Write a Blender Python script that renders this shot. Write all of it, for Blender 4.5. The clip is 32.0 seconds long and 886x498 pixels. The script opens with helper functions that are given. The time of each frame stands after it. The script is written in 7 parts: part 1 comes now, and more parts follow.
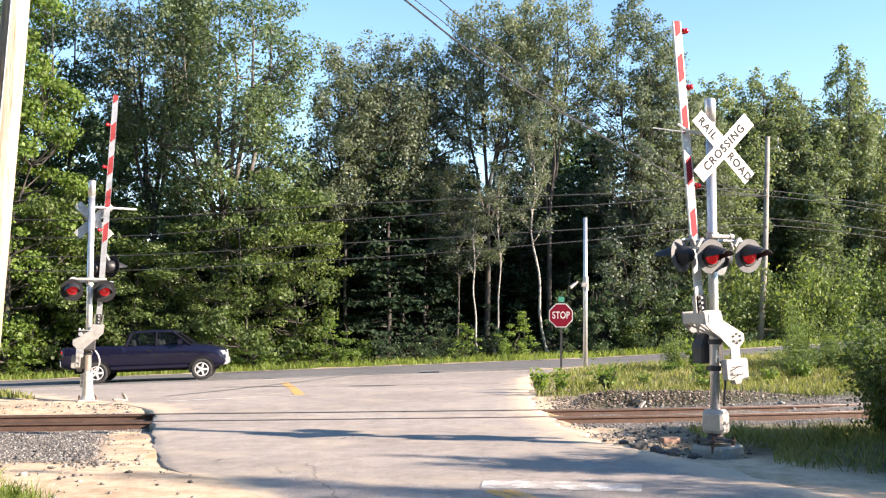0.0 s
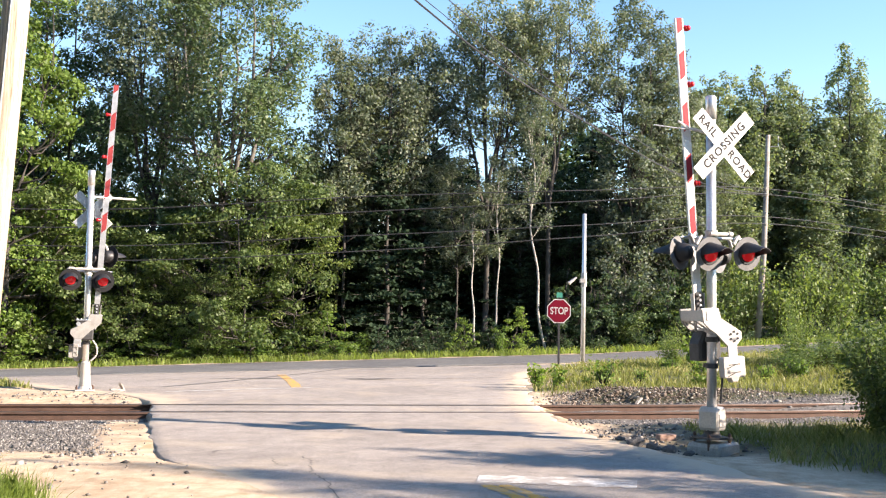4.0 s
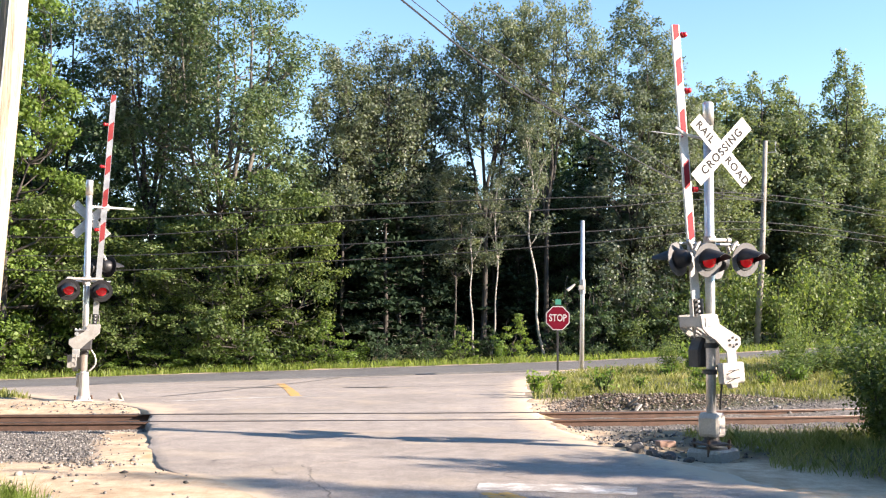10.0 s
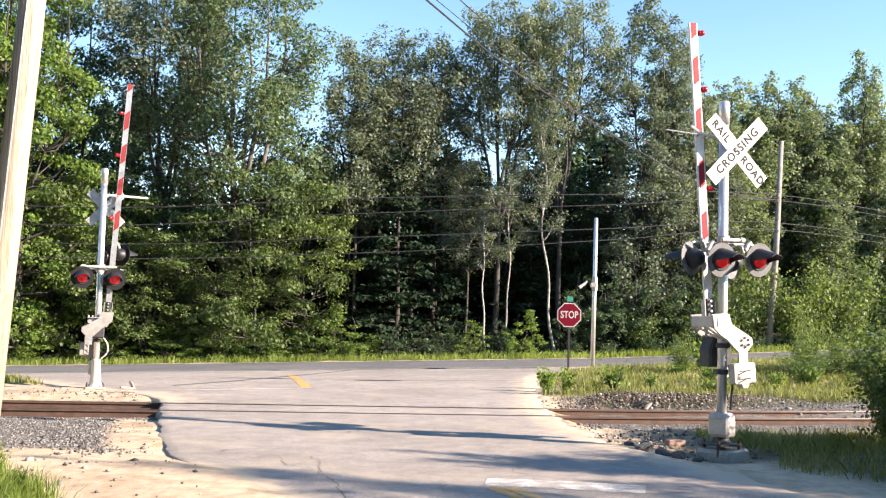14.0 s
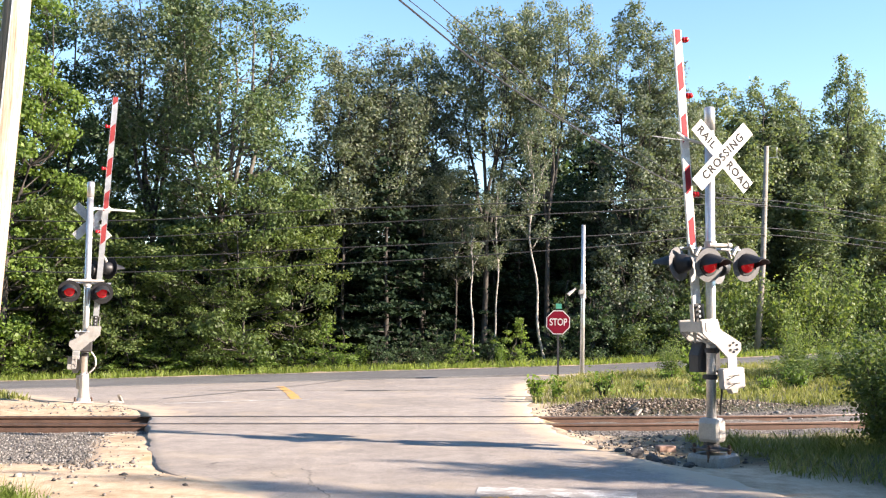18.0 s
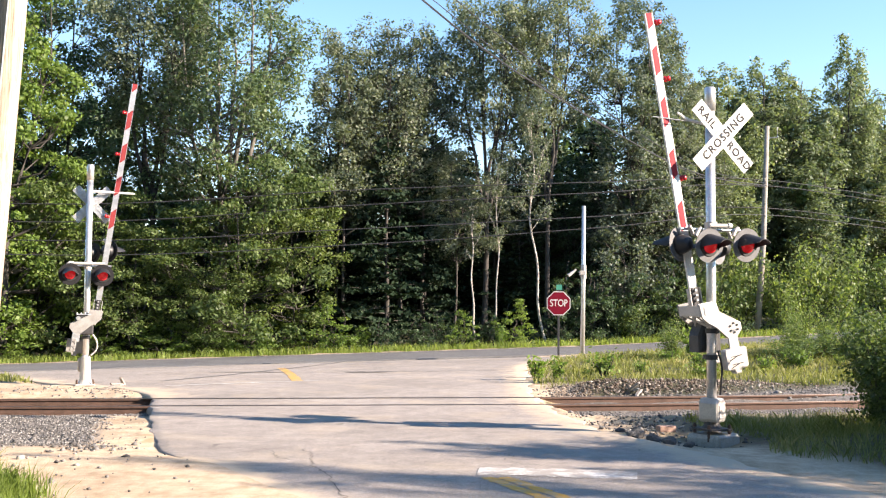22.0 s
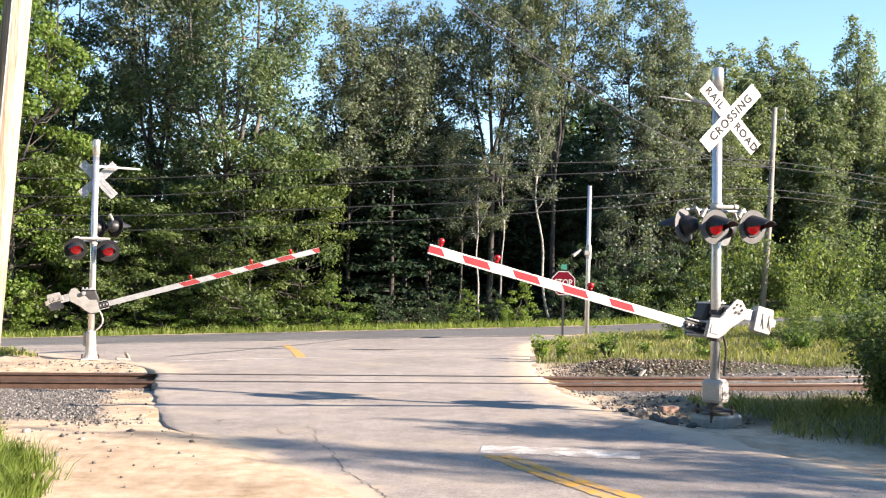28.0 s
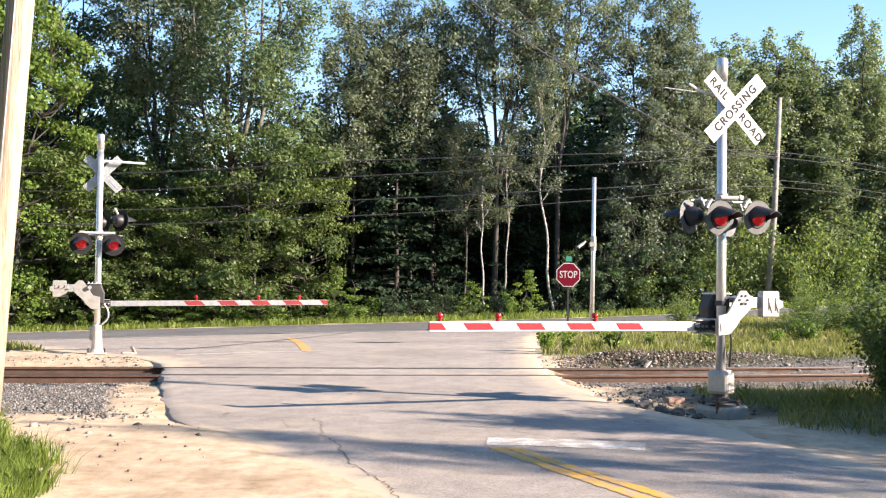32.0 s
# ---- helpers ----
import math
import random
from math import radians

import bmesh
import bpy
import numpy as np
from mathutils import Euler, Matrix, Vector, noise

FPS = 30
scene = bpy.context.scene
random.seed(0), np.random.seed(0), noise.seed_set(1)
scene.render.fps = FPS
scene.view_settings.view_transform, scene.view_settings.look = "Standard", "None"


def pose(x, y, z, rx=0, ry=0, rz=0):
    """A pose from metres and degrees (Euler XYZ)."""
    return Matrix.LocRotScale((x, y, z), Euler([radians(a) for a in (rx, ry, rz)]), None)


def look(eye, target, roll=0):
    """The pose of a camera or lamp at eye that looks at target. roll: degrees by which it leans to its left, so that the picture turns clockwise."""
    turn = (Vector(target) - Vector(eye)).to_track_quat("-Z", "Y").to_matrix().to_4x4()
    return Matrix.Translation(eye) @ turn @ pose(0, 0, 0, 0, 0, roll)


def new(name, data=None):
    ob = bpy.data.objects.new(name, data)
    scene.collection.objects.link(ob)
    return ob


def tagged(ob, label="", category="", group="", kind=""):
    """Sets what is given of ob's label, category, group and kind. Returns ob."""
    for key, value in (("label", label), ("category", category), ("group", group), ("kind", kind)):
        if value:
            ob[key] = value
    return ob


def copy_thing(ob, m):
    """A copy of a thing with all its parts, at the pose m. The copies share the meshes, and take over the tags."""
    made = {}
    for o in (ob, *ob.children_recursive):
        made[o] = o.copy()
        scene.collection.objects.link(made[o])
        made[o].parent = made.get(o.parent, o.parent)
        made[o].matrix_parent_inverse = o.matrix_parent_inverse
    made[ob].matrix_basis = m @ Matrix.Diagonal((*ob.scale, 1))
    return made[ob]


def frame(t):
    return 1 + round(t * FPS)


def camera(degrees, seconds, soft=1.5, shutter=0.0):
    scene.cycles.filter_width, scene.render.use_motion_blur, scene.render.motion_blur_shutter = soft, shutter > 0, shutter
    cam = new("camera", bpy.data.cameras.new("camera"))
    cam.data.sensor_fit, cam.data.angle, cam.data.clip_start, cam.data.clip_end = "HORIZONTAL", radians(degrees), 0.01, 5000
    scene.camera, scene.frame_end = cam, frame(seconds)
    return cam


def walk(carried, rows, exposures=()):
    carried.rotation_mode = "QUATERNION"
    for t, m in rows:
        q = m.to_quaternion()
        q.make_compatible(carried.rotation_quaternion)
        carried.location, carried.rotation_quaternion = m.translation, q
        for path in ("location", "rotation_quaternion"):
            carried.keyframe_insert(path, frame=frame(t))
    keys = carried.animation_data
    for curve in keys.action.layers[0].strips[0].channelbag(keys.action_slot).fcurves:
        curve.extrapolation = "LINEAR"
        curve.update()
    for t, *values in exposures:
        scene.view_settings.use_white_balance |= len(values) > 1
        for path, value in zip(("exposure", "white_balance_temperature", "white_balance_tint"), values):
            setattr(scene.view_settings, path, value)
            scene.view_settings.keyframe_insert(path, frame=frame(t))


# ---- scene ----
cam = camera(45.94, 32.0, soft=1.2)
EYE = 1.79
PATH = [
    (0, 93.837, 0.008, -0.001), (0.5, 94.052, 0.079, 0.043), (1, 93.981, -0.163, 0.083),
    (1.5, 93.794, -0.169, 0.033), (2, 93.687, -0.279, -0.082), (2.5, 93.691, -0.447, -0.087),
    (3, 93.696, -0.578, -0.131), (3.5, 93.639, -0.806, -0.082), (5.5, 93.239, -0.187, -0.261),
    (6, 93.285, -0.726, -0.027), (6.5, 93.505, -0.762, -0.148), (7, 93.646, 0.113, -0.533),
    (7.5, 93.671, -0.074, -0.392), (8, 93.658, -0.672, -0.193), (8.5, 93.728, -0.810, -0.090),
    (9, 93.867, -0.975, -0.059), (9.5, 93.929, -0.616, -0.052), (10, 93.944, -0.349, -0.176),
    (10.5, 94.045, -0.385, -0.423), (11, 94.241, -0.770, -0.688), (11.5, 94.319, -1.195, -0.642),
    (12, 94.386, -1.223, -0.461), (12.5, 94.398, -1.289, -0.303), (13, 94.461, -1.048, -0.166),
    (13.5, 94.001, -1.228, 0.071), (14, 93.637, -1.464, 0.445), (14.5, 93.432, -1.907, 0.733),
    (16.5, 93.930, -1.754, 0.521), (17, 94.153, -1.702, 0.225), (17.5, 94.257, -1.315, -0.011),
    (18, 94.143, -0.650, -0.154), (18.5, 93.868, -0.412, -0.211), (19, 93.593, -0.442, -0.048),
    (19.5, 93.570, -0.359, -0.121), (20, 93.499, -0.451, -0.045), (20.5, 93.453, -0.436, -0.084),
    (21, 93.401, -0.481, -0.099), (21.5, 93.312, -0.439, -0.055), (22, 93.126, -0.437, -0.122),
    (22.5, 93.014, -0.372, -0.121), (23, 93.010, -0.526, -0.117), (23.5, 92.985, -0.456, 0.037),
    (24, 93.116, -0.537, -0.050), (24.5, 93.102, -0.526, -0.089), (25, 93.015, -0.705, -0.152),
    (25.5, 92.836, -0.921, -0.085), (27.5, 92.086, -1.017, 0.125), (28, 91.950, -1.018, 0.134),
    (28.5, 92.022, -0.930, -0.068), (29, 92.055, -0.984, -0.055), (29.5, 92.026, -1.057, 0.031),
    (30, 91.858, -1.307, 0.163), (30.5, 91.722, -1.157, 0.327), (31, 91.672, -1.036, 0.183),
    (31.5, 91.524, -1.301, 0.257), (32, 91.531, -0.709, 0.405),
]
walk(cam, [(t, pose(0, 0, EYE, rx, ry, rz)) for t, rx, ry, rz in PATH], exposures=[(0, 1.88, 7350, 19), (22, 1.88, 7350, 19), (32, 1.8, 7350, 19)])

# ---------------------------------------------------------------- light
SUN_AZ, SUN_EL = -16.0, 23.5       # degrees from +x towards +y, and above the horizon
world = bpy.data.worlds.new("sky")
scene.world = world
world.use_nodes = True
wn = world.node_tree
sky = wn.nodes.new("ShaderNodeTexSky")
sky.sky_type = "NISHITA"
sky.sun_disc = False
sky.sun_elevation = radians(SUN_EL)
sky.sun_rotation = radians(90 - SUN_AZ)
sky.air_density, sky.dust_density, sky.ozone_density = 1.0, 0.0, 2.2
wn.nodes["Background"].inputs["Strength"].default_value = 0.1
clear = wn.nodes.new("ShaderNodeHueSaturation")
clear.inputs["Saturation"].default_value = 1.2
wn.links.new(sky.outputs[0], clear.inputs["Color"])
wn.links.new(clear.outputs[0], wn.nodes["Background"].inputs["Color"])
sun_data = bpy.data.lights.new("sun", "SUN")
sun_data.energy, sun_data.angle, sun_data.color = 4.8, radians(0.6), (1.0, 0.93, 0.82)
sun = new("sun", sun_data)
sd = Vector((math.cos(radians(SUN_EL)) * math.cos(radians(SUN_AZ)), math.cos(radians(SUN_EL)) * math.sin(radians(SUN_AZ)), math.sin(radians(SUN_EL))))
sun.matrix_world = look(sd * 60, (0, 0, 0))


# ---------------------------------------------------------------- materials
def material(name):
    m = bpy.data.materials.new(name)
    m.use_nodes = True
    nt = m.node_tree
    return m, nt, nt.nodes["Principled BSDF"], nt.nodes, nt.links


def ramp(nodes, stops):
    r = nodes.new("ShaderNodeValToRGB")
    els = r.color_ramp.elements
    while len(els) < len(stops):
        els.new(0.5)
    for e, (p, c) in zip(els, stops):
        e.position = p
        e.color = (*c, 1)
    return r


def noise_node(nodes, links, co, scale, detail=4.0, rough=0.55):
    n = nodes.new("ShaderNodeTexNoise")
    n.inputs["Scale"].default_value = scale
    n.inputs["Detail"].default_value = detail
    n.inputs["Roughness"].default_value = rough
    links.new(co, n.inputs["Vector"])
    return n.outputs["Fac"]


def mixed(nodes, links, fac, a, b, mode="MIX"):
    n = nodes.new("ShaderNodeMix")
    n.data_type, n.blend_type = "RGBA", mode
    for sock, v in ((n.inputs[0], fac), (n.inputs[6], a), (n.inputs[7], b)):
        if isinstance(v, bpy.types.NodeSocket):
            links.new(v, sock)
        elif isinstance(v, tuple):
            sock.default_value = (*v, 1)
        else:
            sock.default_value = v
    return n.outputs[2]


def coords(nodes, where):
    if where == "world":
        return nodes.new("ShaderNodeNewGeometry").outputs["Position"]
    return nodes.new("ShaderNodeTexCoord").outputs["Object"]


def surf(name, c1, c2, scale=8.0, fine=60.0, rough=0.6, metal=0.0, bump=0.15, where="object", dirt=None, dirt_amount=0.5, coat=0.0, spread=0.0):
    """Two scales of noise between two colours, with relief; dirt: a third colour in blotches; spread: shade by object."""
    m, nt, bsdf, nodes, links = material(name)
    co = coords(nodes, where)
    big, small = noise_node(nodes, links, co, scale), noise_node(nodes, links, co, fine, 3.0, 0.7)
    r = ramp(nodes, [(0.3, c1), (0.7, c2)])
    links.new(big, r.inputs[0])
    g = ramp(nodes, [(0.3, (0.72, 0.72, 0.72)), (0.7, (1.12, 1.12, 1.12))])
    links.new(small, g.inputs[0])
    col = mixed(nodes, links, 1.0, r.outputs[0], g.outputs[0], "MULTIPLY")
    if dirt:
        d = ramp(nodes, [(0.5, (0, 0, 0)), (0.72, (dirt_amount,) * 3)])
        links.new(noise_node(nodes, links, co, scale * 0.6 + 1.3, 6.0, 0.65), d.inputs[0])
        col = mixed(nodes, links, d.outputs[0], col, dirt)
    if spread:
        oi = nodes.new("ShaderNodeObjectInfo").outputs["Random"]
        s = ramp(nodes, [(0.0, (1 - spread,) * 3), (1.0, (1 + spread,) * 3)])
        links.new(oi, s.inputs[0])
        col = mixed(nodes, links, 1.0, col, s.outputs[0], "MULTIPLY")
    links.new(col, bsdf.inputs["Base Color"])
    bsdf.inputs["Metallic"].default_value = metal
    rr = ramp(nodes, [(0.2, (max(rough - 0.12, 0.03),) * 3), (0.8, (min(rough + 0.12, 1.0),) * 3)])
    links.new(small, rr.inputs[0])
    links.new(rr.outputs[0], bsdf.inputs["Roughness"])
    if coat:
        bsdf.inputs["Coat Weight"].default_value = coat
        bsdf.inputs["Coat Roughness"].default_value = 0.05
    if bump:
        b = nodes.new("ShaderNodeBump")
        b.inputs["Strength"].default_value = bump
        b.inputs["Distance"].default_value = 0.02
        links.new(small, b.inputs["Height"])
        links.new(b.outputs[0], bsdf.inputs["Normal"])
    return m


def leaf_material(name, stops, translucent=0.28, rough=0.5, spec=0.3):
    m, nt, bsdf, nodes, links = material(name)
    geo = nodes.new("ShaderNodeNewGeometry")
    r = ramp(nodes, stops)
    # the tone drifts from spray to spray, and a little from leaf to leaf
    tc = nodes.new("ShaderNodeTexCoord")
    nz = nodes.new("ShaderNodeTexNoise")
    nz.inputs["Scale"].default_value = 1.1
    nz.inputs["Detail"].default_value = 3.0
    links.new(tc.outputs["Object"], nz.inputs["Vector"])
    ad = nodes.new("ShaderNodeMath")
    ad.operation = "MULTIPLY_ADD"
    links.new(geo.outputs["Random Per Island"], ad.inputs[0])
    ad.inputs[1].default_value = 0.5
    sh = nodes.new("ShaderNodeMath")
    sh.operation = "MULTIPLY_ADD"
    links.new(nz.outputs[0], sh.inputs[0])
    sh.inputs[1].default_value = 1.7
    sh.inputs[2].default_value = -0.6
    links.new(sh.outputs[0], ad.inputs[2])
    links.new(ad.outputs[0], r.inputs[0])
    oi = nodes.new("ShaderNodeObjectInfo").outputs["Random"]
    s = ramp(nodes, [(0.0, (0.8, 0.84, 0.86)), (1.0, (1.18, 1.14, 1.02))])
    links.new(oi, s.inputs[0])
    col = mixed(nodes, links, 1.0, r.outputs[0], s.outputs[0], "MULTIPLY")
    links.new(col, bsdf.inputs["Base Color"])
    bsdf.inputs["Roughness"].default_value = rough
    bsdf.inputs["Specular IOR Level"].default_value = spec
    tr = nodes.new("ShaderNodeBsdfTranslucent")
    tcol = mixed(nodes, links, 1.0, col, (1.15, 1.2, 0.6), "MULTIPLY")
    links.new(tcol, tr.inputs["Color"])
    mx = nodes.new("ShaderNodeMixShader")
    mx.inputs[0].default_value = translucent
    links.new(bsdf.outputs[0], mx.inputs[1])
    links.new(tr.outputs[0], mx.inputs[2])
    links.new(mx.outputs[0], nodes["Material Output"].inputs["Surface"])
    return m


def glow(name, colour, strength, base=(0.3, 0.01, 0.01), rough=0.2):
    m, nt, bsdf, nodes, links = material(name)
    bsdf.inputs["Base Color"].default_value = (*base, 1)
    bsdf.inputs["Roughness"].default_value = rough
    bsdf.inputs["Emission Color"].default_value = (*colour, 1)
    bsdf.inputs["Emission Strength"].default_value = strength
    return m


def plain(name, colour, rough=0.4, metal=0.0, coat=0.0, spec=0.5):
    m, nt, bsdf, nodes, links = material(name)
    bsdf.inputs["Base Color"].default_value = (*colour, 1)
    bsdf.inputs["Roughness"].default_value = rough
    bsdf.inputs["Metallic"].default_value = metal
    bsdf.inputs["Coat Weight"].default_value = coat
    bsdf.inputs["Specular IOR Level"].default_value = spec
    return m


def asphalt(name, c1, c2, crack_scale, sand=None, seed=0.0):
    """Worn asphalt: patches, aggregate, thin dark cracks, and blown sand in blotches."""
    m, nt, bsdf, nodes, links = material(name)
    co = coords(nodes, "world")
    mp = nodes.new("ShaderNodeMapping")
    mp.inputs["Location"].default_value = (seed, seed * 0.7, 0)
    links.new(co, mp.inputs["Vector"])
    co = mp.outputs[0]
    big, mid, fine = noise_node(nodes, links, co, 0.35, 5.0), noise_node(nodes, links, co, 3.0, 6.0, 0.7), noise_node(nodes, links, co, 55.0, 4.0, 0.85)
    r = ramp(nodes, [(0.32, c1), (0.68, c2)])
    links.new(big, r.inputs[0])
    g = ramp(nodes, [(0.3, (0.72,) * 3), (0.7, (1.15,) * 3)])
    links.new(mid, g.inputs[0])
    col = mixed(nodes, links, 1.0, r.outputs[0], g.outputs[0], "MULTIPLY")
    g2 = ramp(nodes, [(0.36, (0.5,) * 3), (0.5, (0.98,) * 3), (0.64, (1.45,) * 3)])
    links.new(fine, g2.inputs[0])
    col = mixed(nodes, links, 0.85, col, g2.outputs[0], "MULTIPLY")
    g3 = ramp(nodes, [(0.35, (0.84,) * 3), (0.65, (1.12,) * 3)])
    links.new(noise_node(nodes, links, co, 21.0, 5.0, 0.8), g3.inputs[0])
    col = mixed(nodes, links, 1.0, col, g3.outputs[0], "MULTIPLY")
    warp = nodes.new("ShaderNodeMix")
    warp.data_type = "VECTOR"
    warp.inputs[0].default_value = 0.4
    nz = nodes.new("ShaderNodeTexNoise")
    nz.inputs["Scale"].default_value = 2.4
    nz.inputs["Detail"].default_value = 9
    links.new(co, nz.inputs["Vector"])
    links.new(co, warp.inputs[4])
    links.new(nz.outputs["Color"], warp.inputs[5])
    vo = nodes.new("ShaderNodeTexVoronoi")
    vo.feature = "DISTANCE_TO_EDGE"
    vo.inputs["Scale"].default_value = crack_scale
    links.new(warp.outputs[1], vo.inputs["Vector"])
    cr = ramp(nodes, [(0.0, (0.95,) * 3), (0.012, (0,) * 3)])
    links.new(vo.outputs["Distance"], cr.inputs[0])
    gate = ramp(nodes, [(0.57, (0,) * 3), (0.64, (0.8,) * 3)])
    links.new(noise_node(nodes, links, co, 0.42, 5.0, 0.7), gate.inputs[0])
    cfac = mixed(nodes, links, 1.0, cr.outputs[0], gate.outputs[0], "MULTIPLY")
    col = mixed(nodes, links, cfac, col, (0.03, 0.028, 0.026))
    if sand:
        # sand washed in from the shoulder
        at = nodes.new("ShaderNodeAttribute")
        at.attribute_name = "sandy"
        sm = nodes.new("ShaderNodeMath")
        sm.operation = "MULTIPLY_ADD"
        links.new(at.outputs["Fac"], sm.inputs[0])
        sm.inputs[1].default_value = 1.1
        links.new(noise_node(nodes, links, co, 2.2, 7.0, 0.65), sm.inputs[2])
        ws = ramp(nodes, [(0.72, (0,) * 3), (1.1, (0.9,) * 3)])
        links.new(sm.outputs[0], ws.inputs[0])
        col = mixed(nodes, links, ws.outputs[0], col, (0.5, 0.4, 0.29))
        sr = ramp(nodes, [(0.52, (0,) * 3), (0.7, (0.4,) * 3)])
        links.new(noise_node(nodes, links, co, 0.8, 7.0, 0.6), sr.inputs[0])
        col = mixed(nodes, links, sr.outputs[0], col, sand)
    links.new(col, bsdf.inputs["Base Color"])
    bsdf.inputs["Roughness"].default_value = 0.85
    b = nodes.new("ShaderNodeBump")
    b.inputs["Strength"].default_value = 0.35
    b.inputs["Distance"].default_value = 0.01
    links.new(fine, b.inputs["Height"])
    links.new(b.outputs[0], bsdf.inputs["Normal"])
    return m


def worn_paint(name, colour, under, scale=6.0, keep=0.5):
    m, nt, bsdf, nodes, links = material(name)
    co = coords(nodes, "world")
    r = ramp(nodes, [(keep - 0.08, (0, 0, 0)), (keep + 0.08, (1, 1, 1))])
    links.new(noise_node(nodes, links, co, scale, 8.0, 0.75), r.inputs[0])
    links.new(mixed(nodes, links, r.outputs[0], colour, under), bsdf.inputs["Base Color"])
    bsdf.inputs["Roughness"].default_value = 0.7
    return m


def ground_material():
    """Sand and dirt, with soil and thin green where it is further from the crossing."""
    m, nt, bsdf, nodes, links = material("dirt_and_sand")
    co = coords(nodes, "world")
    big, mid, fine = noise_node(nodes, links, co, 0.5, 6.0), noise_node(nodes, links, co, 4.0, 6.0, 0.65), noise_node(nodes, links, co, 70.0, 3.0, 0.8)
    r = ramp(nodes, [(0.28, (0.3, 0.215, 0.135)), (0.4, (0.44, 0.325, 0.215)), (0.58, (0.52, 0.4, 0.28)), (0.75, (0.58, 0.46, 0.335))])
    links.new(mid, r.inputs[0])
    r2 = ramp(nodes, [(0.35, (0.76, 0.74, 0.7)), (0.5, (1.0, 1.0, 1.0)), (0.65, (1.1, 1.1, 1.1))])
    links.new(big, r2.inputs[0])
    col = mixed(nodes, links, 1.0, r.outputs[0], r2.outputs[0], "MULTIPLY")
    r3 = ramp(nodes, [(0.3, (0.7,) * 3), (0.7, (1.15,) * 3)])
    links.new(fine, r3.inputs[0])
    col = mixed(nodes, links, 1.0, col, r3.outputs[0], "MULTIPLY")
    # ruts and scuffs drawn out along the way the wheels go, and scattered grit
    mp = nodes.new("ShaderNodeMapping")
    mp.inputs["Rotation"].default_value = (0, 0, radians(-32))
    mp.inputs["Scale"].default_value = (7, 1.3, 1)
    links.new(co, mp.inputs["Vector"])
    r4 = ramp(nodes, [(0.32, (0.86, 0.84, 0.82)), (0.47, (1.0,) * 3), (0.66, (1.06,) * 3)])
    links.new(noise_node(nodes, links, mp.outputs[0], 1.0, 7.0, 0.7), r4.inputs[0])
    col = mixed(nodes, links, 1.0, col, r4.outputs[0], "MULTIPLY")
    r5 = ramp(nodes, [(0.62, (0,) * 3), (0.7, (0.6,) * 3)])
    links.new(noise_node(nodes, links, co, 19.0, 5.0, 0.75), r5.inputs[0])
    col = mixed(nodes, links, r5.outputs[0], col, (0.22, 0.17, 0.12))
    at = nodes.new("ShaderNodeAttribute")
    at.attribute_name = "soil"
    soil = ramp(nodes, [(0.35, (0.035, 0.032, 0.02)), (0.65, (0.075, 0.08, 0.03))])
    # here and there a mossy stain
    ms = ramp(nodes, [(0.63, (0,) * 3), (0.7, (0.75,) * 3)])
    links.new(noise_node(nodes, links, co, 0.95, 6.0, 0.6), ms.inputs[0])
    col = mixed(nodes, links, ms.outputs[0], col, (0.24, 0.2, 0.085))
    links.new(mid, soil.inputs[0])
    col = mixed(nodes, links, at.outputs["Fac"], col, soil.outputs[0])
    st = nodes.new("ShaderNodeAttribute")
    st.attribute_name = "stony"
    vo = nodes.new("ShaderNodeTexVoronoi")
    vo.inputs["Scale"].default_value = 26.0
    links.new(co, vo.inputs["Vector"])
    stone = ramp(nodes, [(0.0, (0.05, 0.045, 0.04)), (0.5, (0.11, 0.1, 0.09)), (1.0, (0.22, 0.2, 0.18))])
    links.new(vo.outputs["Color"], stone.inputs[0])
    sf = nodes.new("ShaderNodeMath")
    sf.operation = "MULTIPLY_ADD"
    sf.use_clamp = True
    sf.inputs[1].default_value = 1.6
    links.new(st.outputs["Fac"], sf.inputs[0])
    off = nodes.new("ShaderNodeMath")
    off.operation = "MULTIPLY_ADD"
    off.inputs[1].default_value, off.inputs[2].default_value = 1.6, -1.1
    links.new(mid, off.inputs[0])
    links.new(off.outputs[0], sf.inputs[2])
    gate = nodes.new("ShaderNodeMath")
    gate.operation = "MULTIPLY"
    links.new(sf.outputs[0], gate.inputs[0])
    step = nodes.new("ShaderNodeMath")
    step.operation = "GREATER_THAN"
    step.inputs[1].default_value = 0.02
    links.new(st.outputs["Fac"], step.inputs[0])
    links.new(step.outputs[0], gate.inputs[1])
    col = mixed(nodes, links, gate.outputs[0], col, stone.outputs[0])
    links.new(col, bsdf.inputs["Base Color"])
    bsdf.inputs["Roughness"].default_value = 0.95
    b = nodes.new("ShaderNodeBump")
    b.inputs["Strength"].default_value = 0.25
    b.inputs["Distance"].default_value = 0.015
    links.new(fine, b.inputs["Height"])
    links.new(b.outputs[0], bsdf.inputs["Normal"])
    return m


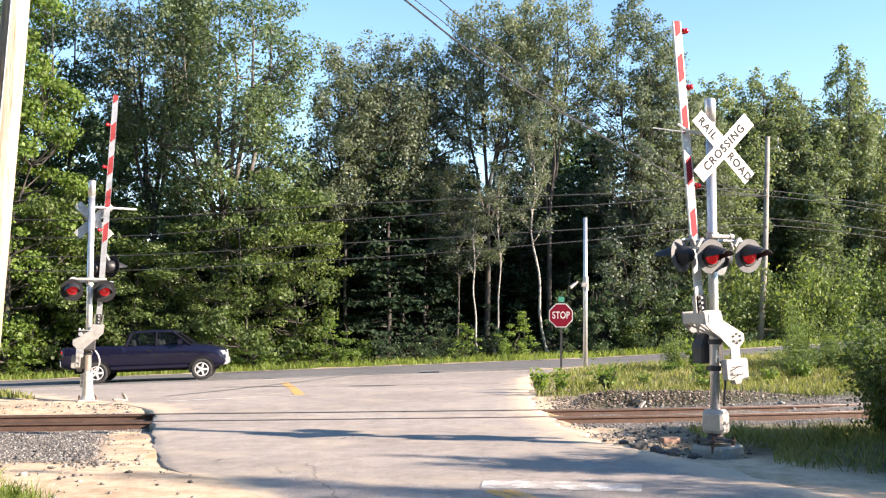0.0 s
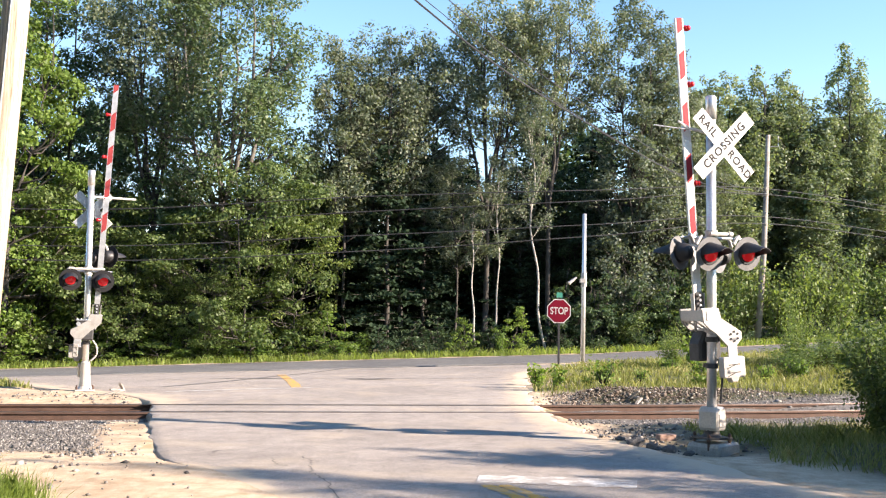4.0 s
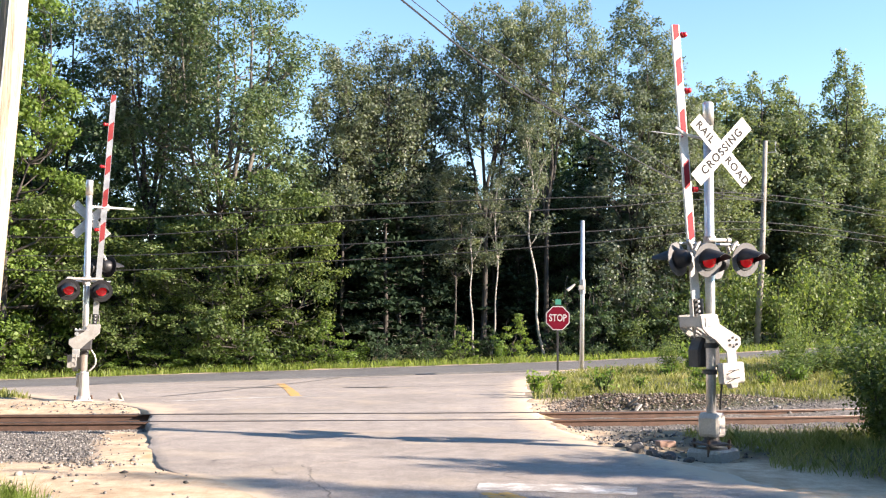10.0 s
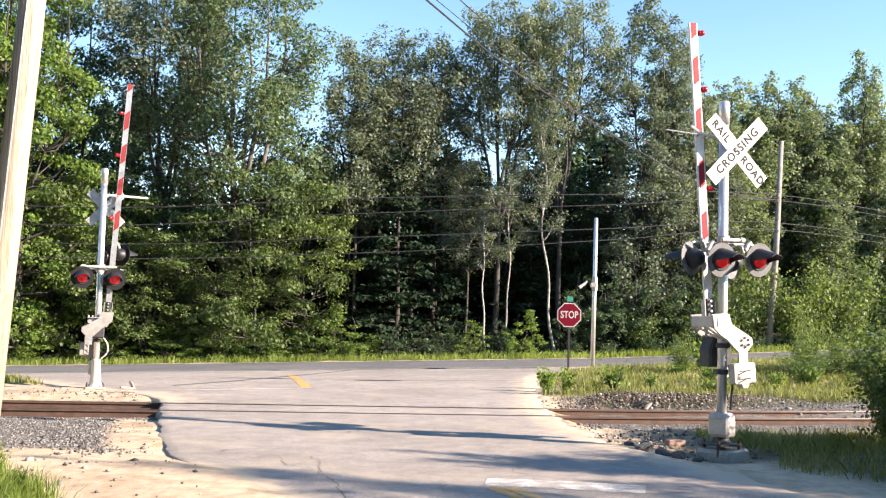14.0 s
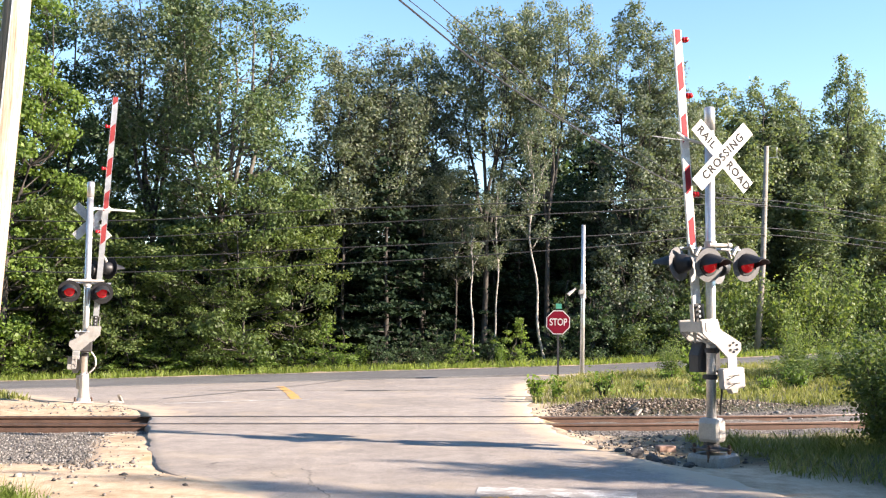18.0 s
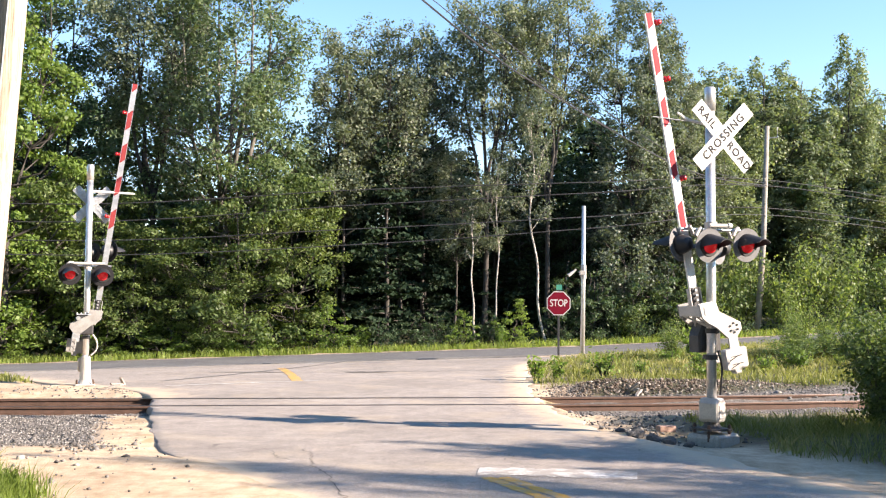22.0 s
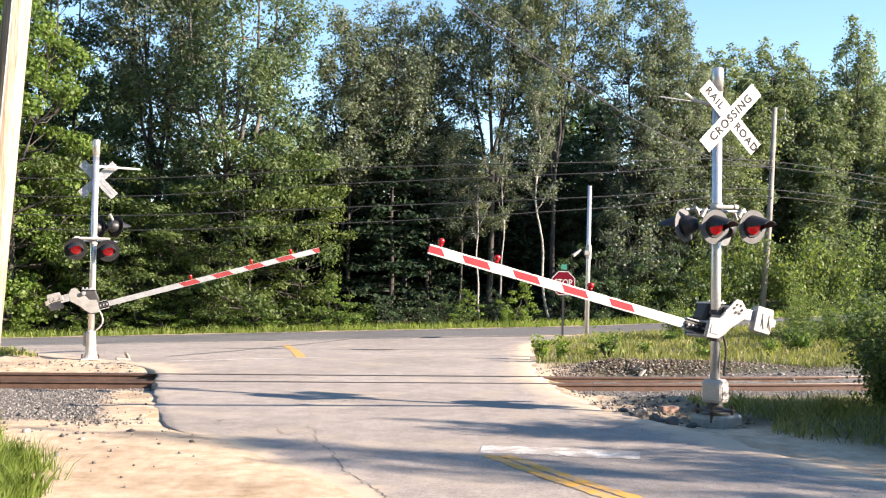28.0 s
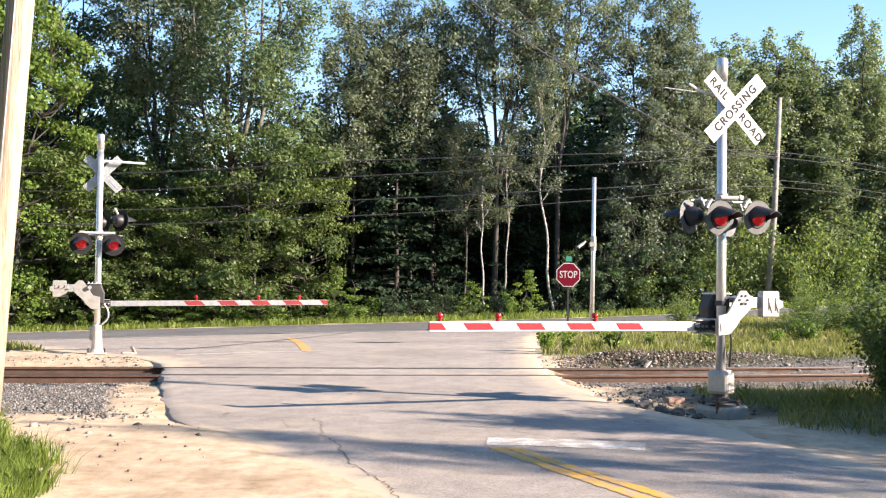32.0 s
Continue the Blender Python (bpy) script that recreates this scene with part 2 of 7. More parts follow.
def pole_wood():
    """Weathered pole timber: streaks along the grain, long checks and brown stains."""
    m, nt, bsdf, nodes, links = material("weathered_pole_wood")
    co = coords(nodes, "object")
    mp = nodes.new("ShaderNodeMapping")
    mp.inputs["Scale"].default_value = (14, 14, 0.35)
    links.new(co, mp.inputs["Vector"])
    streak = noise_node(nodes, links, mp.outputs[0], 1.6, 6.0, 0.65)
    fine = noise_node(nodes, links, mp.outputs[0], 7.0, 4.0, 0.7)
    r = ramp(nodes, [(0.3, (0.22, 0.15, 0.1)), (0.46, (0.42, 0.33, 0.25)), (0.6, (0.52, 0.43, 0.34)), (0.75, (0.62, 0.54, 0.45))])
    links.new(streak, r.inputs[0])
    g = ramp(nodes, [(0.34, (0.55,) * 3), (0.5, (1.0,) * 3), (0.7, (1.1,) * 3)])
    links.new(fine, g.inputs[0])
    links.new(mixed(nodes, links, 1.0, r.outputs[0], g.outputs[0], "MULTIPLY"), bsdf.inputs["Base Color"])
    bsdf.inputs["Roughness"].default_value = 0.88
    b = nodes.new("ShaderNodeBump")
    b.inputs["Strength"].default_value = 0.5
    b.inputs["Distance"].default_value = 0.012
    links.new(fine, b.inputs["Height"])
    links.new(b.outputs[0], bsdf.inputs["Normal"])
    return m


M_GROUND = ground_material()
M_ROAD_OLD = asphalt("old_pale_asphalt", (0.262, 0.228, 0.2), (0.345, 0.303, 0.268), 0.9, sand=(0.48, 0.39, 0.28))
M_LUMP_ROAD = asphalt("dark_crack_and_shadow_asphalt", (0.06, 0.058, 0.056), (0.09, 0.087, 0.083), 0.6, seed=3.0)
M_ROAD_NEW = asphalt("grey_asphalt", (0.105, 0.105, 0.108), (0.15, 0.148, 0.146), 0.2, seed=7.0)
M_WHITE_LINE = worn_paint("worn_white_paint", (0.66, 0.65, 0.62), (0.31, 0.28, 0.25), 3.2, 0.46)
M_YELLOW_LINE = worn_paint("worn_yellow_paint", (0.62, 0.32, 0.035), (0.32, 0.28, 0.22), 4.5, 0.53)
M_GALV = surf("galvanised_steel", (0.42, 0.43, 0.44), (0.56, 0.57, 0.58), 9, 90, rough=0.42, metal=0.75, bump=0.05, dirt=(0.35, 0.33, 0.3), dirt_amount=0.35)
M_MAST = surf("bright_galvanised_mast", (0.68, 0.67, 0.66), (0.78, 0.77, 0.75), 7, 80, rough=0.36, metal=0.7, bump=0.04, dirt=(0.45, 0.41, 0.37), dirt_amount=0.35)
M_ALU = surf("painted_aluminium", (0.42, 0.395, 0.37), (0.52, 0.49, 0.46), 7, 80, rough=0.45, metal=0.1, bump=0.05, dirt=(0.38, 0.35, 0.3), dirt_amount=0.5)
M_WHITE = surf("white_sheeting", (0.66, 0.66, 0.64), (0.73, 0.73, 0.71), 5, 60, rough=0.4, bump=0.02, dirt=(0.62, 0.6, 0.55), dirt_amount=0.35)
M_RED = surf("red_sheeting", (0.29, 0.008, 0.018), (0.36, 0.012, 0.024), 5, 60, rough=0.72, bump=0.02)
M_BLACK = surf("black_paint", (0.012, 0.012, 0.014), (0.024, 0.024, 0.027), 9, 70, rough=0.5, bump=0.05)
M_LETTER = plain("black_lettering", (0.035, 0.034, 0.034), 0.7, spec=0.2)
M_CONCRETE = surf("weathered_concrete", (0.36, 0.34, 0.3), (0.5, 0.47, 0.42), 5, 70, rough=0.9, bump=0.5, dirt=(0.12, 0.1, 0.08), dirt_amount=0.7)
M_RUST = surf("rusty_rail_steel", (0.08, 0.046, 0.034), (0.14, 0.08, 0.058), 5, 80, rough=0.8, metal=0.1, bump=0.3, dirt=(0.09, 0.05, 0.035), dirt_amount=0.6)
M_RAILTOP = surf("worn_rail_head", (0.12, 0.09, 0.075), (0.2, 0.16, 0.14), 4, 90, rough=0.4, metal=0.8, bump=0.05)
M_TIE = surf("creosoted_timber", (0.06, 0.045, 0.035), (0.13, 0.1, 0.08), 4, 50, rough=0.9, bump=0.4)
M_POLEWOOD = pole_wood()
M_GREYWOOD = surf("grey_pole_wood", (0.2, 0.18, 0.16), (0.34, 0.31, 0.28), 3, 40, rough=0.85, bump=0.4)
M_LAMP_RED = glow("lit_red_lens", (1.0, 0.03, 0.04), 0.07, (0.36, 0.01, 0.016))
M_STOP = plain("faded_stop_red", (0.125, 0.006, 0.016), 0.85, spec=0.08)
M_GREENSIGN = plain("street_sign_green", (0.03, 0.2, 0.14), 0.4)
M_BARK = surf("grey_brown_bark", (0.032, 0.028, 0.025), (0.075, 0.067, 0.06), 4, 30, rough=0.95, bump=0.6)
M_BARK_PALE = surf("pale_grey_bark", (0.09, 0.083, 0.074), (0.19, 0.178, 0.16), 4, 30, rough=0.9, bump=0.5, dirt=(0.05, 0.045, 0.04), dirt_amount=0.6)
M_BIRCH = surf("white_birch_bark", (0.3, 0.27, 0.24), (0.5, 0.46, 0.41), 3, 12, rough=0.8, bump=0.2, dirt=(0.06, 0.05, 0.04), dirt_amount=0.9)
M_LEAF_MAPLE = leaf_material("maple_leaf", [(0.0, (0.04, 0.068, 0.038)), (0.4, (0.077, 0.12, 0.065)), (0.75, (0.125, 0.178, 0.100)), (1.0, (0.2, 0.25, 0.162))], 0.42, 0.5, 0.3)
M_LEAF_ASPEN = leaf_material("aspen_leaf", [(0.0, (0.075, 0.1, 0.074)), (0.4, (0.12, 0.152, 0.113)), (0.75, (0.178, 0.212, 0.164)), (1.0, (0.28, 0.305, 0.269))], 0.44, 0.5, 0.3)
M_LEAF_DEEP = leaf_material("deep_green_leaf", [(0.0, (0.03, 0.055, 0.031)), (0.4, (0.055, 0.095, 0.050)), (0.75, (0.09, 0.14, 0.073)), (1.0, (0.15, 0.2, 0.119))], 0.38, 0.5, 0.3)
M_LEAF_POPLAR = leaf_material("poplar_leaf", [(0.0, (0.1, 0.135, 0.081)), (0.4, (0.165, 0.21, 0.125)), (0.75, (0.23, 0.28, 0.181)), (1.0, (0.31, 0.35, 0.256))], 0.45, 0.42)
# near-black pine green, which also paints the deep shade inside the wood
M_LEAF_PINE_SHADE = leaf_material("pine_needles_and_wood_shade", [(0.0, (0.01, 0.022, 0.014)), (0.6, (0.02, 0.038, 0.023)), (1.0, (0.038, 0.06, 0.036))], 0.1, 0.7, 0.1)
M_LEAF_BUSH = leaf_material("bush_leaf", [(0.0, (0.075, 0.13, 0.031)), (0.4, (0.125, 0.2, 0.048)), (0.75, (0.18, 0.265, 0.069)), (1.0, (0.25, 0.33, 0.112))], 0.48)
M_LEAF_LIGHT = leaf_material("light_bush_leaf", [(0.0, (0.065, 0.105, 0.038)), (0.4, (0.12, 0.175, 0.062)), (0.75, (0.185, 0.245, 0.095)), (1.0, (0.28, 0.32, 0.15))], 0.48)
M_LEAF_UNDER = leaf_material("understorey_leaf", [(0.0, (0.05, 0.08, 0.026)), (0.4, (0.095, 0.14, 0.046)), (0.75, (0.15, 0.205, 0.072)), (1.0, (0.24, 0.29, 0.115))], 0.45)
M_GRASS_FRESH = leaf_material("fresh_grass", [(0.0, (0.09, 0.135, 0.03)), (0.4, (0.155, 0.22, 0.05)), (0.75, (0.225, 0.295, 0.085)), (1.0, (0.32, 0.35, 0.14))], 0.5, 0.5)
M_GRASS = leaf_material("grass_blade", [(0.0, (0.085, 0.1, 0.03)), (0.35, (0.15, 0.172, 0.052)), (0.62, (0.205, 0.225, 0.092)), (0.82, (0.275, 0.27, 0.14)), (1.0, (0.38, 0.34, 0.22))], 0.42, 0.55)


# ---------------------------------------------------------------- mesh helpers
def mesh_object(name, verts, faces, mat, parent=None, label="", smooth=False):
    me = bpy.data.meshes.new(name)
    me.from_pydata([tuple(v) for v in verts], [], [tuple(f) for f in faces])
    me.materials.append(mat)
    if smooth:
        me.polygons.foreach_set("use_smooth", [True] * len(me.polygons))
    me.update()
    ob = new(name, me)
    ob.parent = parent
    if label:
        ob["label"] = label
    return ob


def quads_object(name, co, mat, parent=None, label="", per=4):
    """One mesh of many loose faces: co is (n, per, 3)."""
    n = len(co)
    me = bpy.data.meshes.new(name)
    me.vertices.add(n * per)
    me.vertices.foreach_set("co", np.ascontiguousarray(co, dtype=np.float32).ravel())
    me.loops.add(n * per)
    me.loops.foreach_set("vertex_index", np.arange(n * per, dtype=np.int32))
    me.polygons.add(n)
    me.polygons.foreach_set("loop_start", np.arange(0, n * per, per, dtype=np.int32))
    me.materials.append(mat)
    me.update(calc_edges=True)
    ob = new(name, me)
    ob.parent = parent
    if label:
        ob["label"] = label
    return ob


def part(name, bm, mat, parent=None, label="", smooth=False):
    me = bpy.data.meshes.new(name)
    bm.normal_update()
    bm.to_mesh(me)
    bm.free()
    me.materials.append(mat)
    if smooth:
        me.polygons.foreach_set("use_smooth", [True] * len(me.polygons))
    ob = new(name, me)
    ob.parent = parent
    if label:
        ob["label"] = label
    return ob


def thing(name, label, category, m=None, group="", kind=""):
    ob = new(name)
    ob.empty_display_size = 0.2
    if m is not None:
        ob.matrix_world = m
    return tagged(ob, label, category, group, kind)


def box(bm, x0, x1, y0, y1, z0, z1, bev=0.0, m=None):
    vs = [bm.verts.new((x, y, z)) for z in (z0, z1) for y in (y0, y1) for x in (x0, x1)]
    fs = [bm.faces.new([vs[i] for i in f]) for f in ((0, 2, 3, 1), (4, 5, 7, 6), (0, 1, 5, 4), (2, 6, 7, 3), (0, 4, 6, 2), (1, 3, 7, 5))]
    if bev:
        es = list({e for f in fs for e in f.edges})
        res = bmesh.ops.bevel(bm, geom=es, offset=bev, segments=2, profile=0.6, affect="EDGES")
        vs = list({v for f in res["faces"] for v in f.verts} | {v for v in vs if v.is_valid})
    if m is not None:
        for v in vs:
            v.co = m @ v.co
    return bm


def tube(bm, pts, radii, sides=10, caps=True):
    """A round bar along points with a radius at each."""
    pts = [Vector(p) for p in pts]
    if not hasattr(radii, "__len__"):
        radii = [radii] * len(pts)
    rings = []
    for i, p in enumerate(pts):
        d = (pts[min(i + 1, len(pts) - 1)] - pts[max(i - 1, 0)]).normalized()
        a = d.cross(Vector((0, 0, 1)) if abs(d.z) < 0.9 else Vector((1, 0, 0))).normalized()
        b = d.cross(a)
        rings.append([bm.verts.new(p + radii[i] * (math.cos(k * math.tau / sides) * a + math.sin(k * math.tau / sides) * b)) for k in range(sides)])
    for r0, r1 in zip(rings, rings[1:]):
        for k in range(sides):
            bm.faces.new((r0[k], r0[(k + 1) % sides], r1[(k + 1) % sides], r1[k]))
    if caps:
        bm.faces.new(rings[0][::-1])
        bm.faces.new(rings[-1])
    return bm


def plate(bm, outline, y0, y1, bev=0.0):
    """A flat plate: outline in x and z, between y0 and y1."""
    a = [bm.verts.new((x, y0, z)) for x, z in outline]
    b = [bm.verts.new((x, y1, z)) for x, z in outline]
    n = len(outline)
    fs = [bm.faces.new(a), bm.faces.new(b[::-1])]
    for k in range(n):
        fs.append(bm.faces.new((a[(k + 1) % n], a[k], b[k], b[(k + 1) % n])))
    bmesh.ops.recalc_face_normals(bm, faces=fs)
    if bev:
        es = [e for e in {e for f in fs[:2] for e in f.edges}]
        bmesh.ops.bevel(bm, geom=es, offset=bev, segments=1, affect="EDGES")
    return bm


def smooth_curve(pts, n=24):
    """A rounded polyline through points."""
    p = [Vector(q) for q in pts]
    out = []
    for i in range(len(p) - 1):
        a, b, c, d = p[max(i - 1, 0)], p[i], p[i + 1], p[min(i + 2, len(p) - 1)]
        for k in range(n):
            t = k / n
            out.append(0.5 * ((2 * b) + (c - a) * t + (2 * a - 5 * b + 4 * c - d) * t * t + (3 * b - a - 3 * c + d) * t ** 3))
    return out + [p[-1]]


# ---------------------------------------------------------------- lie of the land
def smooth01(a, b, x):
    t = np.clip((x - a) / (b - a), 0, 1)
    return t * t * (3 - 2 * t)


def main_y(x):
    """Centre line of the main road, which bends away slowly."""
    x = np.asarray(x, dtype=float)
    r = np.clip(x, 0, 30)
    return 40.67 + 0.13 * x + 0.0028 * r * r + np.where(x > 30, 0.168 * (x - 30), 0)


def rail_y(x):
    x = np.asarray(x, dtype=float)
    r = np.clip(x, 0, 14)
    return 20.5 + 0.12 * x + 0.008 * r * r + np.where(x > 14, 0.224 * (x - 14), 0)


def base_z(x, y):
    return smooth01(24, 36, y) * np.clip(0.033 * x + 0.055 + 0.02 * np.clip(x - 7, 0, 25), -1.0, 1.8) - 0.16 * smooth01(27, 40, y)


LEFT_EDGE = [(-25, 17.0), (0, 4.0), (6, 0.75), (8.73, -0.81), (9.45, -1.2), (10.6, -1.96), (12.0, -2.75), (12.5, -3.15), (13.4, -3.58), (15.4, -4.21), (19.4, -5.3),
             (20.64, -5.65), (22.33, -6.82), (23.2, -8.47), (25.7, -10.9), (28, -14.5), (32, -20), (36, -27)]
RIGHT_EDGE = [(-25, 25.0), (0, 10.2), (6, 6.6), (10.12, 4.25), (11.43, 3.72), (13.9, 2.95), (15.07, 2.4), (17, 2.1), (19, 1.93), (20.5, 1.82), (21.8, 1.9), (26, 2.15), (30.9, 2.6), (33, 3.4), (35, 6.0), (37, 10.0)]


def edge_x(table, y):
    return np.interp(y, [a for a, _ in table], [b for _, b in table])


def ground_z(x, y):
    x, y = np.asarray(x, dtype=float), np.asarray(y, dtype=float)
    z = base_z(x, y)
    lx, rx = edge_x(LEFT_EDGE, y), edge_x(RIGHT_EDGE, y)
    over = 0.3 * (1 - smooth01(11.6, 12.8, y)) * smooth01(4, 7, y)
    on = smooth01(-0.1, 0.25, x - lx - over) * smooth01(-0.1, 0.25, rx - x) * (y < 37.5)
    out_l = smooth01(-0.3, -0.06, lx - x) * smooth01(11.3, 13.2, y) * (1 - smooth01(19.5, 22, y))
    out_r = smooth01(0.0, 0.5, x - rx) * smooth01(13.5, 16, y) * (1 - smooth01(20.5, 23, y))
    z = z - 0.05 * on - (0.012 + 0.045 * smooth01(16.5, 19, y)) * out_l - 0.035 * out_r
    # sand washed over the worn edge of the road in the foreground
    wash = (1 - smooth01(11.8, 12.9, y)) * smooth01(3, 6, y)
    near_edge = wash * (1 - smooth01(0.5, 1.6, np.abs(x - lx)))
    z = z + 0.018 * wash * (1 - smooth01(-0.1, 0.3, x - lx))
    # hollow round the foot of the near mast
    z = z - 0.13 * np.exp(-(((x - 3.75) / 0.75) ** 2 + ((y - 14.6) / 0.75) ** 2))
    # the bed of the track
    d = np.abs(y - (rail_y(x) - 0.75))
    z = z - (0.09 * (1 - smooth01(1.6, 2.6, d)) + 0.06 * (1 - smooth01(0.5, 0.75, d))) * np.maximum(out_l, out_r)
    # island between track and main road, bank beyond the main road
    isl = smooth01(0.2, 1.5, x - rx) * smooth01(21.8, 23.5, y) * (1 - smooth01(-6.0, -3.8, y - main_y(x)))
    z = z + 0.14 * isl
    off = y - main_y(x)
    z = z - 0.04 * (np.abs(off) < 3.4) + 0.03 * (off > 3.5) - 0.12 * np.exp(-((off - 6.0) / 1.2) ** 2) + 0.7 * smooth01(6.5, 14, off)
    # the right-hand bank beside the near road
    z = z + 0.25 * smooth01(1.0, 4.0, x - rx) * (1 - smooth01(13, 16, y))
    lump = 0.02 * np.sin(x * 2.1 + y * 0.7) * np.sin(y * 1.7 - x * 0.5) + 0.015 * np.sin(x * 5.3) * np.sin(y * 4.7)
    lump = lump * (0.3 + 0.7 * smooth01(12.5, 15, y))
    return z + lump * (1 - on) * (1 - 0.85 * near_edge) * (np.abs(off) > 3.6)


def soil_mask(x, y):
    lx, rx = edge_x(LEFT_EDGE, y), edge_x(RIGHT_EDGE, y)
    off = y - main_y(x)
    s = smooth01(3.6, 4.6, off)
    s = np.maximum(s, smooth01(0.6, 1.6, x - rx) * smooth01(0.85, 1.15, y - rail_y(x) + 0.75) * (y > 20) * (off < 0))
    s = np.maximum(s, smooth01(0.8, 2.0, x - rx) * (1 - smooth01(15, 16.5, y)))
    s = np.maximum(s, 0.72 * smooth01(0.4, 1.3, x - rx) * smooth01(13.5, 15, y) * (y < rail_y(x) - 0.3))
    s = np.maximum(s, smooth01(3.0, 4.2, lx - x - 0.15 * (y - 10)) * (1 - smooth01(13.2, 14.5, y)))
    s = np.maximum(s, 0.85 * (np.abs(y - rail_y(x) + 0.75) < 0.68) * (x > rx + 0.2) * (x < 40))
    return s


def stone_mask(x, y):
    """Where the crushed stone of the track lies."""
    lx, rx = edge_x(LEFT_EDGE, y), edge_x(RIGHT_EDGE, y)
    o = y - (rail_y(x) - 0.75)
    left = smooth01(-6.4, -5.2, o) * (1 - smooth01(1.4, 2.0, o)) * (x < lx) * np.maximum(smooth01(0.5, 1.1, lx - x), smooth01(-1.5, -1.0, o))
    right = smooth01(-2.4, -1.5, o) * (1 - smooth01(1.1, 1.9, o)) * smooth01(0.2, 0.8, x - rx)
    return np.clip(left + right, 0, 1)


def ground():
    xs = np.concatenate([[-2500, -900, -350, -160, -90], np.arange(-60, -14, 1.5), np.arange(-14, -7, 0.25), np.arange(-7, 5.5, 0.1), np.arange(5.5, 14, 0.25), np.arange(14, 60, 1.5), [60, 90, 160, 350, 900, 2500]])
    ys = np.concatenate([[-2500, -600, -150, -50, -20], np.arange(-10, 6, 1.5), np.arange(6, 8.5, 0.25), np.arange(8.5, 21, 0.1), np.arange(21, 28, 0.25), np.arange(28, 64, 0.75), [64, 80, 120, 260, 700, 2500]])
    X, Y = np.meshgrid(xs, ys)
    Z = ground_z(X, Y)
    nx, ny = len(xs), len(ys)
    verts = np.stack([X, Y, Z], -1).reshape(-1, 3)
    idx = np.arange(nx * ny).reshape(ny, nx)
    faces = np.stack([idx[:-1, :-1], idx[:-1, 1:], idx[1:, 1:], idx[1:, :-1]], -1).reshape(-1, 4)
    ob = mesh_object("ground", verts.tolist(), faces.tolist(), M_GROUND, smooth=True)
    a = ob.data.attributes.new("stony", "FLOAT", "POINT")
    a.data.foreach_set("value", stone_mask(X, Y).reshape(-1).astype(np.float32))
    a = ob.data.attributes.new("soil", "FLOAT", "POINT")
    a.data.foreach_set("value", soil_mask(X, Y).reshape(-1).astype(np.float32))
    return tagged(ob, "sandy ground with dirt, soil and stony patches", "ground", kind="structure")


def sheet(name, rows, zf, mat, thick=0.1, columns=28):
    """A road surface from rows (y or station, left point, right point), with a broken edge that has depth."""
    verts, faces = [], []
    for a, b in rows:
        for k in range(columns + 1):
            t = k / columns
            x, y = a[0] + (b[0] - a[0]) * t, a[1] + (b[1] - a[1]) * t
            verts.append((x, y, zf(x, y)))
    w = columns + 1
    for i in range(len(rows) - 1):
        for k in range(columns):
            faces.append((i * w + k, i * w + k + 1, (i + 1) * w + k + 1, (i + 1) * w + k))
    n = len(verts)
    rim = [i * w for i in range(len(rows))], [i * w + columns for i in range(len(rows))]
    # a rounded, crumbling lip
    for side, order in ((rim[0], 1), (rim[1], 0)):
        start = side
        for out, down in ((0.02, 0.008), (0.04, 0.03), (0.055, 0.08), (0.06, thick)):
            low = []
            for i in start:
                x, y, z = verts[i]
                low.append(len(verts))
                q = 1 + 0.35 * math.sin(y * 7.3) + 0.25 * math.sin(y * 17.1)
                verts.append((x + (-out if order else out) * q, y, z - down))
            prev = side
            for k in range(len(side) - 1):
                f = (prev[k], prev[k + 1], low[k + 1], low[k])
                faces.append(f if order else f[::-1])
            side = low
    return mesh_object(name, verts, faces, mat, smooth=True)


